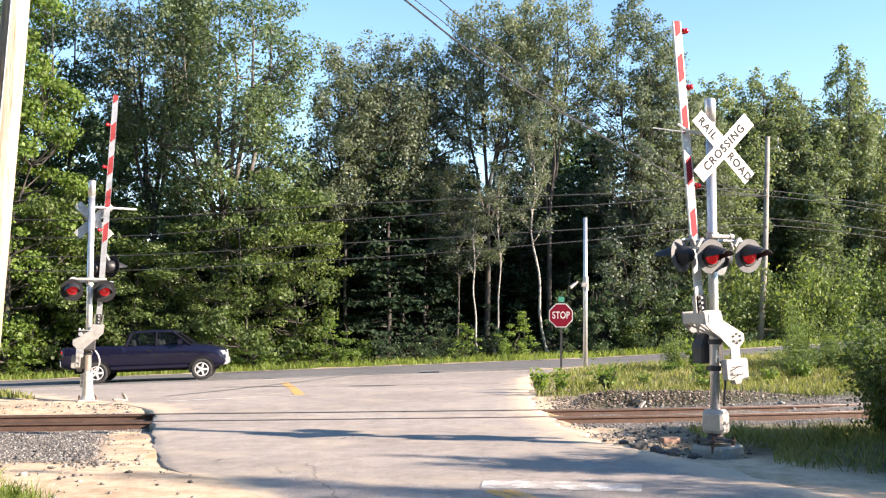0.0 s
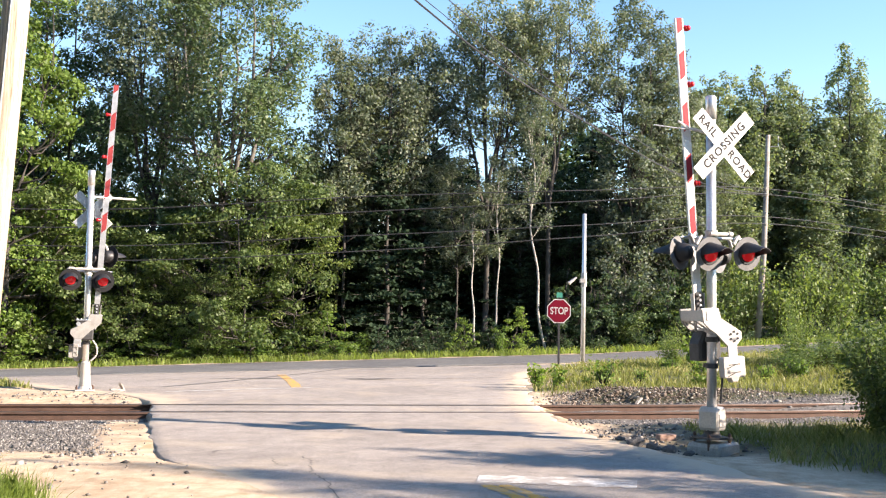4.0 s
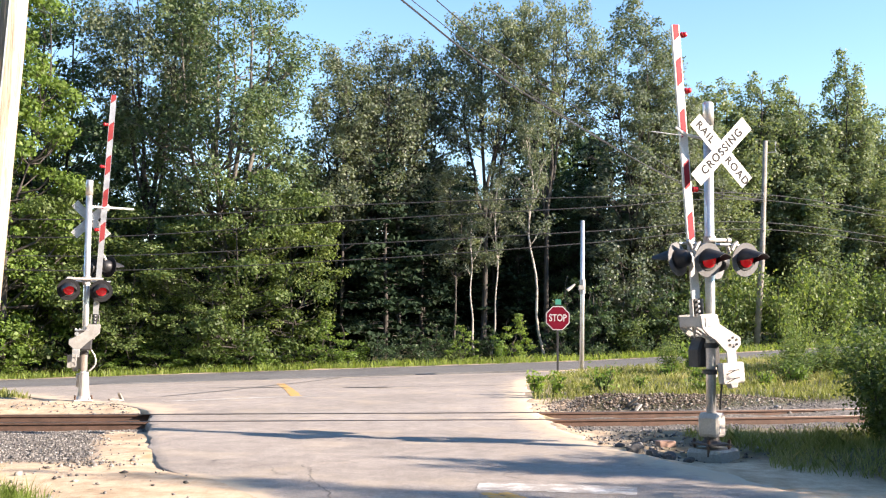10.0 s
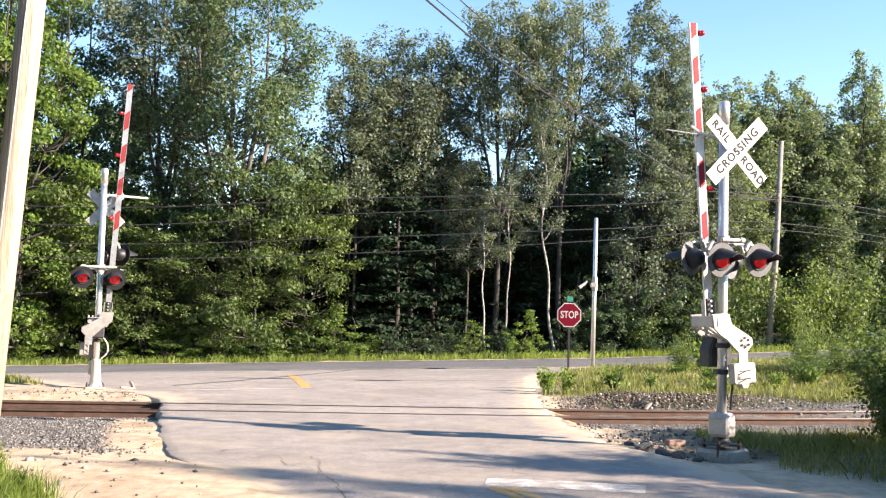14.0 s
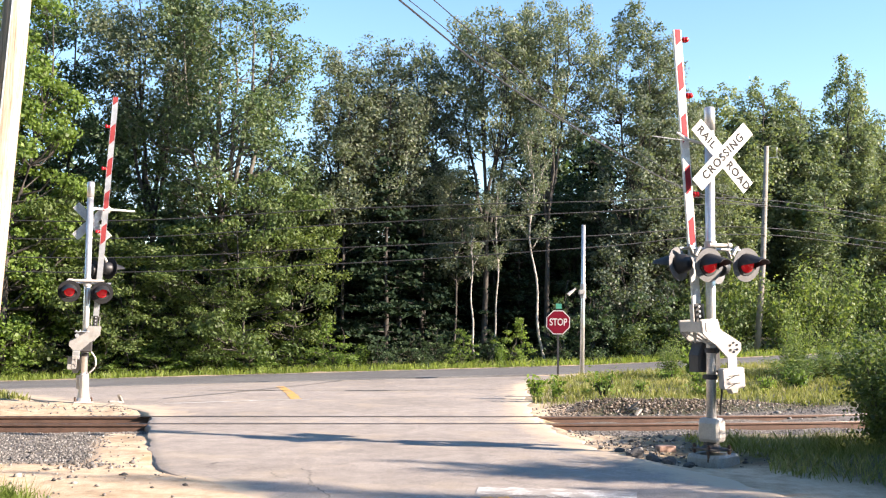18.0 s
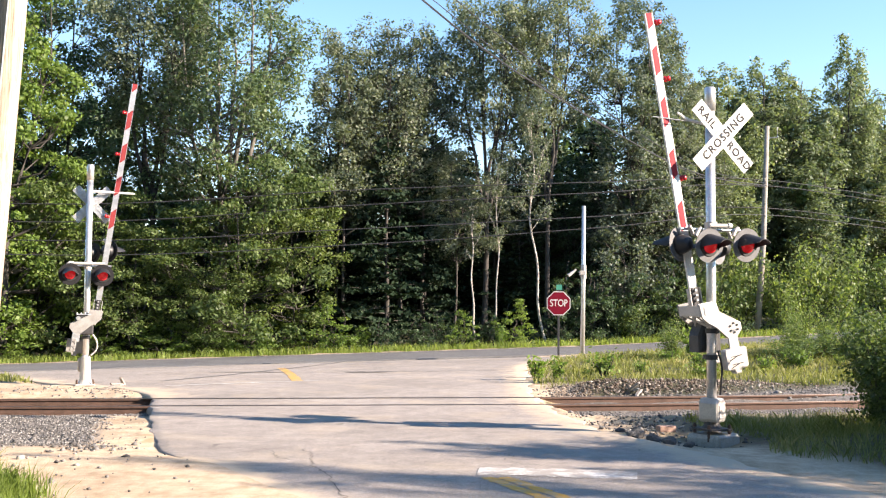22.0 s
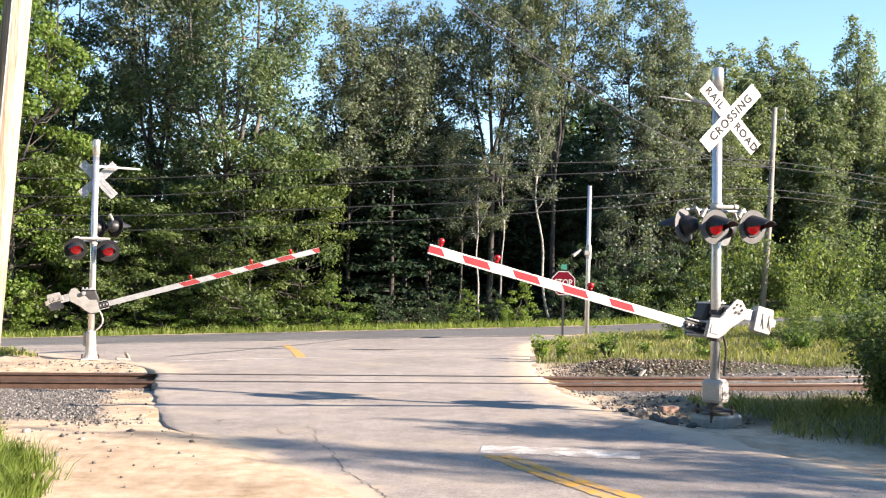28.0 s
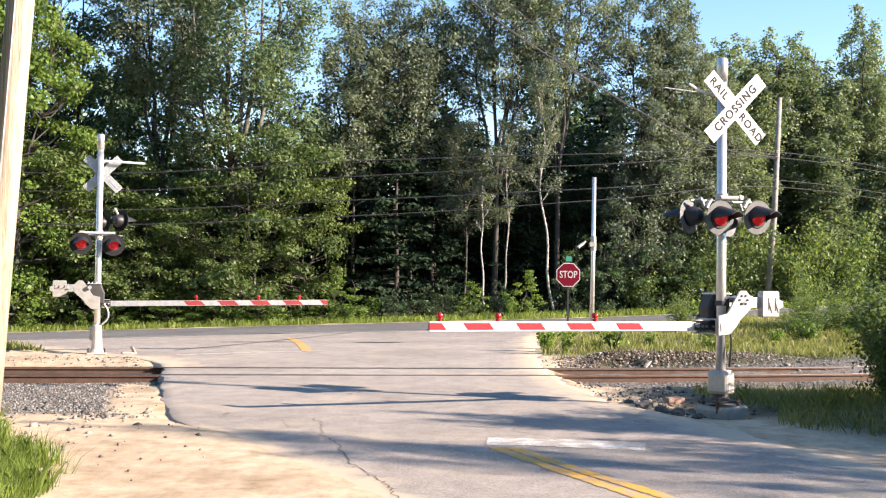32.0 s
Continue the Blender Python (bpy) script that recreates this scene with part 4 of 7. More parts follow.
def crown_tree(name, label, seed, height, base, radius, leaves, leaf, bark, leafmat, clumps=90, widest=0.45, blunt=2.2, leaders=4, split=0.35, trunk_r=None, flat=0.6, clump=0.26, hollow=0.45, lean=0.02, skirt=0.35, shape=0.75):
    """A broadleaf tree whose crown is a heap of leafy clumps on forked leaders, rounded outside and open between the clumps.
    widest: where along the crown it is widest; skirt: its relative width at the foot of the crown."""
    rng = np.random.default_rng(seed)
    root = thing(name, label, "tree")
    tr = trunk_r or height * 0.011
    ph = rng.uniform(0, math.tau, 6)

    def girth(u, az):
        if u < widest:
            r = skirt + (1 - skirt) * math.sqrt(max(0.0, 1 - ((widest - u) / widest) ** 2))
        else:
            r = max(0.0, 1 - ((u - widest) / (1 - widest)) ** blunt) ** shape
        return r * (1 + 0.16 * math.sin(2 * az + ph[0] + 3 * u) + 0.12 * math.sin(3 * az + ph[1] - 7 * u) + 0.1 * math.sin(9 * u + ph[2] + az))

    span = height - base
    drift = rng.normal(size=2) * lean * height

    def axis(z):
        t = z / height
        return np.array([drift[0] * t + 0.1 * math.sin(4 * t + ph[3]), drift[1] * t + 0.1 * math.cos(5 * t + ph[4]), z])

    centres = []
    tries = 0
    while len(centres) < clumps and tries < clumps * 30:
        tries += 1
        u, az = rng.uniform(0.02, 0.985), rng.uniform(0, math.tau)
        g = girth(u, az)
        if rng.uniform() > g + 0.12:
            continue
        rho = radius * g * rng.uniform(hollow ** 2, 1.0) ** 0.5
        c = axis(base + span * u) + np.array([math.cos(az) * rho, math.sin(az) * rho, rng.normal() * 0.15])
        rc = radius * clump * rng.uniform(0.6, 1.25) * (0.72 + 0.28 * g)
        if any(np.linalg.norm((c - q) / np.array([1, 1, 0.8])) < 0.33 * (rc + s) for q, s, _ in centres):
            continue
        centres.append((c, rc, az))
    # trunk, then leaders that fork from it
    fork = base + span * split if leaders > 1 else height * 0.9
    n = 10
    stems = [([axis(fork * i / n) for i in range(n + 1)], [tr * (1.3 if i == 0 else 1.0) * (1 - 0.45 * i / n) for i in range(n + 1)])]
    if leaders > 1:
        for k in range(leaders):
            az = k * math.tau / leaders + rng.uniform(-0.4, 0.4)
            out = radius * rng.uniform(0.25, 0.55)
            low = axis(fork * rng.uniform(0.72, 1.0))
            high = axis(height * rng.uniform(0.84, 0.97)) + np.array([math.cos(az) * out, math.sin(az) * out, 0])
            pts = [low + (high - low) * t + np.array([math.cos(az), math.sin(az), 0]) * radius * 0.16 * math.sin(math.pi * t) + rng.normal(size=3) * 0.07 for t in np.linspace(0, 1, 8)]
            stems.append((pts, [tr * 0.5 * (1 - 0.9 * t) + 0.012 for t in np.linspace(0, 1, 8)]))
    tubes_mesh("trunk", stems, bark, root, 8)
    nodes_at = np.array([p for pts, _ in stems for p in pts if p[2] > base * 0.85 or p[2] > height * 0.3])
    size_at = np.array([r for pts, rad in stems for p, r in zip(pts, rad) if p[2] > base * 0.85 or p[2] > height * 0.3])
    limbs, cl, outs = [], [], []
    area = sum(rc * rc for _, rc, _ in centres)
    for c, rc, az in centres:
        d = c - nodes_at
        flatd = np.hypot(d[:, 0], d[:, 1])
        cost = np.linalg.norm(d, axis=1) + 3.0 * np.maximum(0, 0.35 * flatd - d[:, 2])
        k = int(np.argmin(cost))
        a, r0 = nodes_at[k], min(size_at[k] * 0.55, 0.02 + 0.016 * cost[k])
        mid = a + (c - a) * 0.5 + np.array([0, 0, -0.12 * flatd[k]]) + rng.normal(size=3) * 0.1
        limbs.append(([a, mid, a + (c - a) * 0.8 + rng.normal(size=3) * 0.06, c], [r0, r0 * 0.7, r0 * 0.45 + 0.004, 0.006]))
        for j in range(3):
            e = c + rng.normal(size=3) * rc * np.array([0.5, 0.5, 0.35])
            limbs.append(([limbs[-1 - j][0][2], e], [r0 * 0.3 + 0.004, 0.004]))
        m = max(8, int(leaves * rc * rc / area * rng.uniform(0.7, 1.3)))
        d3 = rng.normal(size=(m, 3)) + np.array([0.25 * math.cos(az), 0.25 * math.sin(az), 0.35])
        d3 /= np.linalg.norm(d3, axis=1, keepdims=True)
        sub = 1 + 0.28 * np.sin(d3[:, :1] * 7 + ph[5] + c[0]) * np.sin(d3[:, 1:2] * 6 + c[2]) * np.sin(d3[:, 2:] * 7 + c[1])
        cl.append(c + d3 * rc * sub * rng.uniform(0.1, 1.25, (m, 1)) ** 0.6 * np.array([1, 1, flat]))
        outs.append(d3 * 0.8)
    tubes_mesh("limb_framework", limbs, bark, root, 4)["kind"] = "stuff"
    quads_object("crown", leaf_quads(rng, np.concatenate(cl), leaf, 0.45, np.concatenate(outs)), leafmat, root)
    return root


def pine_tree(name, label, seed, height, radius, clear, tufts, bark, leafmat):
    rng = np.random.default_rng(seed)
    root = thing(name, label, "tree")
    trunk = [([(0.03 * math.sin(i), 0.03 * math.cos(i * 1.3), height * i / 10) for i in range(11)], [height * 0.011 * (1 - 0.93 * i / 10) + 0.01 for i in range(11)])]
    branches, cs = [], []
    z = clear
    while z < height * 0.98:
        rel = (z - clear) / (height - clear)
        for k in range(rng.integers(4, 7)):
            az = rng.uniform(0, math.tau)
            ln = radius * (1 - rel) ** 0.75 * rng.uniform(0.65, 1.1) + 0.15
            d = np.array([math.cos(az), math.sin(az), rng.uniform(-0.08, 0.2)])
            pts = [np.array([0, 0, z]) + d * ln * t + np.array([0, 0, -0.1 * ln * t * t]) for t in (0, 0.35, 0.7, 1.0)]
            branches.append((pts, [0.035 * (1 - rel) + 0.01, 0.025 * (1 - rel) + 0.008, 0.012, 0.005]))
            m = max(6, int(tufts * ln / radius))
            t = rng.uniform(0.2, 1.0, m)[:, None]
            side = np.array([-d[1], d[0], 0])
            cs.append(pts[0] + d * ln * t + side * rng.normal(size=(m, 1)) * ln * 0.16 * (1.1 - t) + np.array([0, 0, -0.1]) * ln * t * t + rng.normal(size=(m, 3)) * 0.06)
        z += rng.uniform(0.28, 0.5)
    tubes_mesh("trunk", trunk, bark, root, 8)
    tubes_mesh("limb_framework", branches, bark, root, 4)["kind"] = "stuff"
    quads_object("crown", leaf_quads(rng, np.concatenate(cs), 0.3, 0.9), leafmat, root)
    return root


def bush(name, label, seed, height, radius, stems, leaves, leaf, leafmat, category="bush"):
    rng = np.random.default_rng(seed)
    root = thing(name, label, category)
    branches, tips = [], []
    for k in range(stems):
        az, tilt = rng.uniform(0, math.tau), rng.uniform(0.05, 0.6)
        d = np.array([math.cos(az) * tilt, math.sin(az) * tilt, 1.0])
        h = height * rng.uniform(0.55, 1.0)
        p0 = np.array([math.cos(az), math.sin(az), 0]) * radius * 0.12 * rng.uniform(0, 1)
        pts = [p0 + d * h * t + rng.normal(size=3) * 0.03 * height * t for t in (0, 0.3, 0.6, 1.0)]
        pts[0][2] = -0.05
        over = np.hypot(pts[-1][0], pts[-1][1]) / radius
        if over > 1:
            for p in pts:
                p[:2] /= over
        branches.append((pts, [0.02, 0.016, 0.011, 0.004]))
        for t in (0.25, 0.45, 0.65, 0.82, 1.0):
            tips.append(p0 + d * h * t * np.array([1 / max(over, 1), 1 / max(over, 1), 1]))
    tubes_mesh("stem_framework", branches, M_BARK, root, 5)
    per = max(1, leaves // len(tips))
    ds = [rng.normal(size=(int(per * rng.uniform(0.5, 1.5)) + 1, 3)) for p in tips]
    c = np.concatenate([p + d * radius * rng.uniform(0.12, 0.26) for p, d in zip(tips, ds)])
    c[:, 2] = np.abs(c[:, 2]) + 0.03
    quads_object("foliage", leaf_quads(rng, c, leaf, 0.5, np.concatenate(ds) * 0.55), leafmat, root)
    return root


def place(ob, x, y, s=1.0, rz=0.0, label="", sz=None, sink=0.05):
    """Put the built thing down, or a copy of it if it already stands."""
    m = Matrix.LocRotScale((x, y, float(ground_z(x, y)) - sink), Euler((0, 0, radians(rz))), (s, s, sz or s))
    if "placed" not in ob:
        ob["placed"] = 1
        ob.matrix_world = m
        return ob
    m = m @ Matrix.Diagonal((1 / ob.scale.x, 1 / ob.scale.y, 1 / ob.scale.z, 1))
    c = copy_thing(ob, m)
    if label:
        c["label"] = label
    return c


def woods():
    maple = crown_tree("maple_tree", "broad green maple with forked pale limbs at the wood's edge", 11, 18.5, 6.2, 4.2, 41000, 0.175, M_BARK_PALE, M_LEAF_MAPLE, 240, widest=0.5, blunt=2.6, leaders=6, split=0.08, trunk_r=0.25, flat=0.8, clump=0.2, hollow=0.5, skirt=0.45)
    under = crown_tree("maple_tree", "low spreading maple in layered green sprays", 12, 9.5, 0.4, 3.4, 12000, 0.19, M_BARK, M_LEAF_UNDER, 66, widest=0.7, blunt=4.0, leaders=3, split=0.3, trunk_r=0.09, flat=0.48, clump=0.26, hollow=0.5, skirt=0.9)
    lime = crown_tree("maple_tree", "bright green maple with large sunlit leaves", 31, 18.5, 0.4, 3.0, 21000, 0.21, M_BARK, M_LEAF_BUSH, 170, widest=0.4, leaders=3, split=0.4, flat=0.5, clump=0.24, hollow=0.3, skirt=0.75)
    oak = crown_tree("oak_tree", "tall deep green oak with a full crown", 32, 18.0, 1.5, 3.6, 28000, 0.185, M_BARK, M_LEAF_DEEP, 260, widest=0.5, blunt=2.6, leaders=4, split=0.3, trunk_r=0.17, flat=0.75, clump=0.2, hollow=0.3, skirt=0.6)
    aspen = crown_tree("aspen_tree", "tall grey-green aspen with a rounded crown and bare trunk", 13, 17.2, 7.4, 3.1, 20500, 0.16, M_BARK, M_LEAF_ASPEN, 230, widest=0.55, blunt=2.6, leaders=4, split=0.12, trunk_r=0.17, flat=0.85, clump=0.21, hollow=0.25, skirt=0.35)
    aspen2 = crown_tree("aspen_tree", "tall slender grey-green aspen leafy down to the ground", 14, 18.0, 1.2, 2.6, 36000, 0.165, M_BARK, M_LEAF_ASPEN, 330, widest=0.4, blunt=1.9, leaders=2, split=0.5, trunk_r=0.12, flat=0.9, clump=0.21, hollow=0.15, skirt=0.75)
    tall_aspen = crown_tree("aspen_tree", "tall aspen with long forked limbs under a high crown", 27, 17.6, 10.0, 3.0, 20500, 0.16, M_BARK, M_LEAF_ASPEN, 150, widest=0.55, blunt=2.6, leaders=6, split=-0.3, trunk_r=0.19, flat=0.85, clump=0.21, hollow=0.4, skirt=0.4)
    small_aspen = crown_tree("aspen_tree", "small grey-green aspen with a light crown on a thin trunk", 19, 14.5, 6.0, 1.9, 11000, 0.155, M_BARK, M_LEAF_ASPEN, 110, widest=0.55, leaders=2, split=0.3, trunk_r=0.09, flat=0.85, clump=0.27, hollow=0.2, skirt=0.35)
    birch = broad_tree("birch_tree", "thin birch with a white trunk and sparse leaves", 15, 13.0, 5.6, 2.0, 5500, 0.13, M_BIRCH, M_LEAF_ASPEN, 12, spread=0.9, trunk_r=0.075, lean=0.04, crook=0.28)
    snag = broad_tree("birch_tree", "leaning white birch stem with few leaves", 25, 7.0, 4.0, 1.2, 500, 0.16, M_BIRCH, M_LEAF_ASPEN, 6, spread=1.0, trunk_r=0.07, lean=0.12)
    poplar = crown_tree("poplar_tree", "slim yellow-green poplar with a pointed dense crown", 33, 15.5, 0.6, 1.8, 19000, 0.19, M_BARK, M_LEAF_POPLAR, 230, widest=0.42, blunt=2.2, leaders=2, split=0.6, trunk_r=0.1, flat=0.95, clump=0.29, hollow=0.1, skirt=0.8, shape=0.8)
    back = broad_tree("wood_tree", "green tree deeper in the wood", 16, 12.0, 1.5, 3.6, 4600, 0.36, M_BARK, M_LEAF_DEEP, 18, spread=0.5, gap=0.1)
    back2 = broad_tree("wood_tree", "grey-green tree deeper in the wood", 17, 12.0, 3.0, 3.2, 4400, 0.34, M_BARK, M_LEAF_DEEP, 16, spread=0.6)
    pine = pine_tree("pine_tree", "dark green pine among the broadleaf trees", 18, 12.0, 2.8, 0.8, 60, M_BARK, M_LEAF_PINE_SHADE)
    sapling = crown_tree("young_tree", "young bright green sapling at the edge of the wood", 29, 3.0, 0.1, 1.1, 2000, 0.13, M_BARK, M_LEAF_BUSH, 40, widest=0.35, blunt=1.3, leaders=3, split=0.1, trunk_r=0.03, flat=0.5, clump=0.3, hollow=0.2, skirt=0.7)
    # a second sapling, with the wood's shade put into a darker leaf colour
    dull = crown_tree("young_tree", "young sapling with the wood's shade put into its dark leaf colour", 30, 3.4, 0.1, 1.0, 1900, 0.13, M_BARK, M_LEAF_DEEP, 42, widest=0.4, blunt=1.4, leaders=3, split=0.1, trunk_r=0.03, flat=0.6, clump=0.28, hollow=0.2, skirt=0.6)
    # x, distance behind the main road's centre, scale, height scale, turn
    plan = [
        (lime, -18.7, 6.6, 0.9, 1.0, 0), (lime, -21.5, 7.5, 1.1, 1.1, 130), (tall_aspen, -13.6, 10.5, 1.0, 1.04, 30), (oak, -16.0, 12.0, 0.7, 0.55, 140), (oak, -24.5, 11.0, 1.1, 1.1, 40), (oak, -19.0, 13.0, 1.0, 1.08, 200),
        (maple, -10.2, 9.8, 1.0, 1.0, 150), (oak, -7.9, 14.0, 0.7, 0.6, 260),
        (under, -9.0, 7.8, 0.9, 0.95, 40), (under, -11.6, 8.6, 0.9, 0.7, 170), (under, -6.7, 8.8, 0.65, 0.72, 250), (under, -13.6, 8.0, 0.7, 0.55, 290), (under, -16.2, 9.0, 0.85, 0.9, 320), (under, -20.5, 9.0, 1.0, 0.9, 100), (under, -10.4, 7.2, 0.5, 0.42, 80),
        (small_aspen, -5.2, 11.0, 1.0, 1.02, 0), (small_aspen, -3.9, 12.5, 0.9, 0.9, 140), (small_aspen, -4.7, 10.4, 1.0, 0.98, 310), (small_aspen, -2.9, 12.0, 1.0, 1.04, 20),
        (aspen, -1.9, 11.0, 0.88, 0.93, 180), (small_aspen, -0.7, 12.5, 0.95, 1.05, 200), (tall_aspen, 2.1, 11.0, 0.9, 0.98, 250), (tall_aspen, 5.4, 10.5, 0.8, 1.02, 120), (small_aspen, 3.9, 13.0, 0.9, 0.72, 70), (small_aspen, 0.6, 10.0, 0.8, 0.62, 60),
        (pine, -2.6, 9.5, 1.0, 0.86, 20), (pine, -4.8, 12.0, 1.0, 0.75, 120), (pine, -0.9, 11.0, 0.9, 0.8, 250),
        (aspen2, 9.6, 10.0, 1.0, 1.0, 0), (aspen2, 11.6, 11.0, 0.85, 0.9, 210), (aspen2, 13.4, 11.5, 0.75, 0.72, 30),
        (oak, 4.2, 14.5, 0.7, 0.5, 20), (oak, 7.2, 13.5, 0.7, 0.5, 160), (oak, 1.2, 15.5, 0.7, 0.5, 280), (oak, -1.8, 15.0, 0.7, 0.5, 75),
        (birch, 4.7, 8.0, 0.8, 0.95, 0), (birch, 2.4, 8.6, 0.6, 0.72, 120), (snag, 1.6, 8.6, 0.7, 1.0, 200),
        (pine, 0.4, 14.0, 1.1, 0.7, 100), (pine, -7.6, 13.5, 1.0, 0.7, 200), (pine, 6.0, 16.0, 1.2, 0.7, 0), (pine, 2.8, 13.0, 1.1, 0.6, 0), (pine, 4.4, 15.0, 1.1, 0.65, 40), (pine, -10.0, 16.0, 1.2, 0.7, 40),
        (sapling, -4.75, 6.6, 1.1, 0.75, 30), (sapling, 1.05, 6.7, 0.7, 0.6, 90), (sapling, 3.4, 7.0, 0.8, 0.75, 200), (sapling, -12.4, 6.9, 1.3, 0.5, 0), (sapling, -10.2, 6.8, 1.1, 0.6, 100), (sapling, -8.3, 6.7, 1.0, 0.5, 210),
        (dull, 9.2, 7.6, 1.2, 0.9, 50), (dull, 10.9, 7.4, 1.1, 1.2, 140), (sapling, -18.0, 7.0, 1.2, 0.8, 180), (dull, 5.6, 7.8, 0.9, 0.9, 250), (dull, 7.2, 7.4, 1.0, 1.1, 330), (dull, 12.8, 8.4, 1.3, 1.3, 10), (dull, 6.4, 8.6, 1.1, 1.2, 100), (dull, 8.3, 8.0, 1.2, 1.3, 220), (dull, -1.2, 7.2, 0.7, 0.5, 10), (dull, -2.6, 7.0, 0.6, 0.45, 110), (dull, -0.3, 7.4, 0.6, 0.6, 200), (dull, 2.2, 7.3, 0.7, 0.55, 300), (sapling, -6.6, 7.2, 0.7, 0.45, 70), (sapling, -15.0, 6.8, 1.1, 0.6, 20),
    ]
    for ob, x, off, s, sz, rz in plan:
        place(ob, x, float(main_y(x)) + off, s, rz, sz=sz)
    # the lower wood where the road bends away
    for i, (x, y, s, sz) in enumerate([(14.6, 57.0, 0.95, 0.9), (16.2, 58.5, 0.95, 0.93), (18.1, 59.5, 1.0, 0.96), (19.7, 60, 1.0, 0.95), (21.5, 60.5, 1.1, 0.82), (23.4, 60.5, 0.95, 1.06), (24.6, 61.5, 1.0, 0.94), (26.4, 62, 1.0, 0.85), (28.2, 64, 1.1, 0.8), (30.5, 65, 1.0, 0.85), (33.5, 68, 1.0, 0.9), (36.5, 69, 1.0, 0.9), (17.2, 62.0, 1.3, 0.88), (22.4, 63.5, 1.3, 0.9), (15.3, 55.2, 0.9, 0.6), (20.6, 58.0, 1.0, 0.55), (25.5, 60.0, 1.0, 0.55), (19.0, 64.0, 1.3, 0.9), (25.8, 65.0, 1.3, 0.85)]):
        place(poplar, x, y, s, 57 * i, sz=sz)
    # deeper wood, closing the view between the trunks
    rng = random.Random(8)
    k = 0
    for row, y0 in enumerate((17.5, 23)):
        for x in np.arange(-34, 22, 3.3):
            xx = x + rng.uniform(-1.2, 1.2) + row * 1.4
            sz = rng.uniform(0.5, 0.66) if -18 < xx < -7 else rng.uniform(0.75, 0.98) if -13 < xx < 8 else rng.uniform(0.9, 1.15)
            # the near-black pines stand in for shade between the trunks
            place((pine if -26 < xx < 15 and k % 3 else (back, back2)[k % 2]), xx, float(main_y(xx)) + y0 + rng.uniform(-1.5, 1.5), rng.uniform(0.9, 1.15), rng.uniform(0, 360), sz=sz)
            k += 1
    for x in np.arange(14, 60, 3.6):
        place((back2, back)[k % 2], x + rng.uniform(-1, 1), 68 + 0.6 * (x - 14) + rng.uniform(0, 6), rng.uniform(0.85, 1.1), rng.uniform(0, 360), sz=rng.uniform(0.9, 1.05))
        k += 1
    # ferns and low growth on the wood's floor, shade put into their near-black colour
    rng3 = np.random.default_rng(78)
    n = 26000
    x, o = rng3.uniform(-32, 30, n), rng3.uniform(6.6, 20, n)
    y = main_y(x) + o
    keep = rng3.uniform(0, 1, n) < 0.35 + 0.65 * (np.sin(x * 0.9 + 1) * np.sin(o * 0.8) > -0.2)
    z = ground_z(x, y) + rng3.uniform(0.02, 1, n) ** 1.5 * (0.75 + 0.35 * np.sin(x * 1.7))
    tagged(quads_object("undergrowth", leaf_quads(rng3, np.stack([x, y, z], 1)[keep], 0.2, 0.8), M_LEAF_PINE_SHADE), "low ferns and seedlings on the wood's floor, coloured near black for shade", "undergrowth", kind="stuff")
    # the thicket between the far trunks, its deep shade put into the colour
    rng2 = np.random.default_rng(77)
    n = 60000
    x, o = rng2.uniform(-55, 75, n), rng2.uniform(19, 36, n)
    y = np.where(x < 16, main_y(x) + o, 52 + o + 0.62 * (x - 16))
    z = ground_z(x, y) + rng2.uniform(0, 1, n) ** 1.3 * (5.2 + 1.5 * np.sin(x * 0.9) + np.sin(x * 2.3 + o))
    tagged(quads_object("thicket", leaf_quads(rng2, np.stack([x, y, z], 1), 0.5), M_LEAF_PINE_SHADE), "dense thicket deep in the wood, coloured near black for its shade", "undergrowth", kind="stuff")
    n = 17000
    x, o = rng2.uniform(-75, 95, n), rng2.uniform(38, 44, n)
    y = np.where(x < 16, main_y(x) + o, 54 + o + 0.62 * (x - 16))
    z = ground_z(x, y) + rng2.uniform(0, 1, n) * (9.0 + 1.2 * np.sin(x * 0.5))
    tagged(quads_object("thicket", leaf_quads(rng2, np.stack([x, y, z], 1), 1.5), M_LEAF_PINE_SHADE), "distant wood, coloured near black for its shade", "undergrowth", kind="stuff")
    # unseen wood behind and beside the camera, added to block sky light and reflect
    for i, x in enumerate(np.arange(-38, 40, 8.5)):
        place((back, back2)[i % 2], float(x), -24 - 3 * (i % 3), 1.2, 47 * i, sz=1.0)
    # oaks added out of view to cut the blue fill from the sky
    for i, (x, y) in enumerate(((-14.5, 6.5), (-17, 12.5), (-15.5, 0.5), (-21, 18), (-13, -6), (-7, -11), (0, -13), (8, -12), (15, -14), (22, -14), (-22, 8))):
        place(oak, x, y, 1.0, 71 * i, sz=0.95)
    # low growth along the verge
    rng = random.Random(9)
    shrub = bush("shrub", "leafy bright green shrub on the verge", 21, 1.5, 0.8, 9, 600, 0.15, M_LEAF_BUSH)
    # the shrub again, its shade painted in by the darker leaf
    dim = bush("shrub", "low shrub on the verge with shade put into its dark leaf colour", 26, 1.4, 0.7, 9, 600, 0.12, M_LEAF_DEEP)
    for x in np.arange(-28, 30, 1.25):
        xx = x + rng.uniform(-0.6, 0.6)
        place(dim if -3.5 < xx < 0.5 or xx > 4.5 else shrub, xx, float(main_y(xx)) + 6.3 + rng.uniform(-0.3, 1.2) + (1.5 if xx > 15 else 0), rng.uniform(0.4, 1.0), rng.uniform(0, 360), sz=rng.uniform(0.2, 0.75))
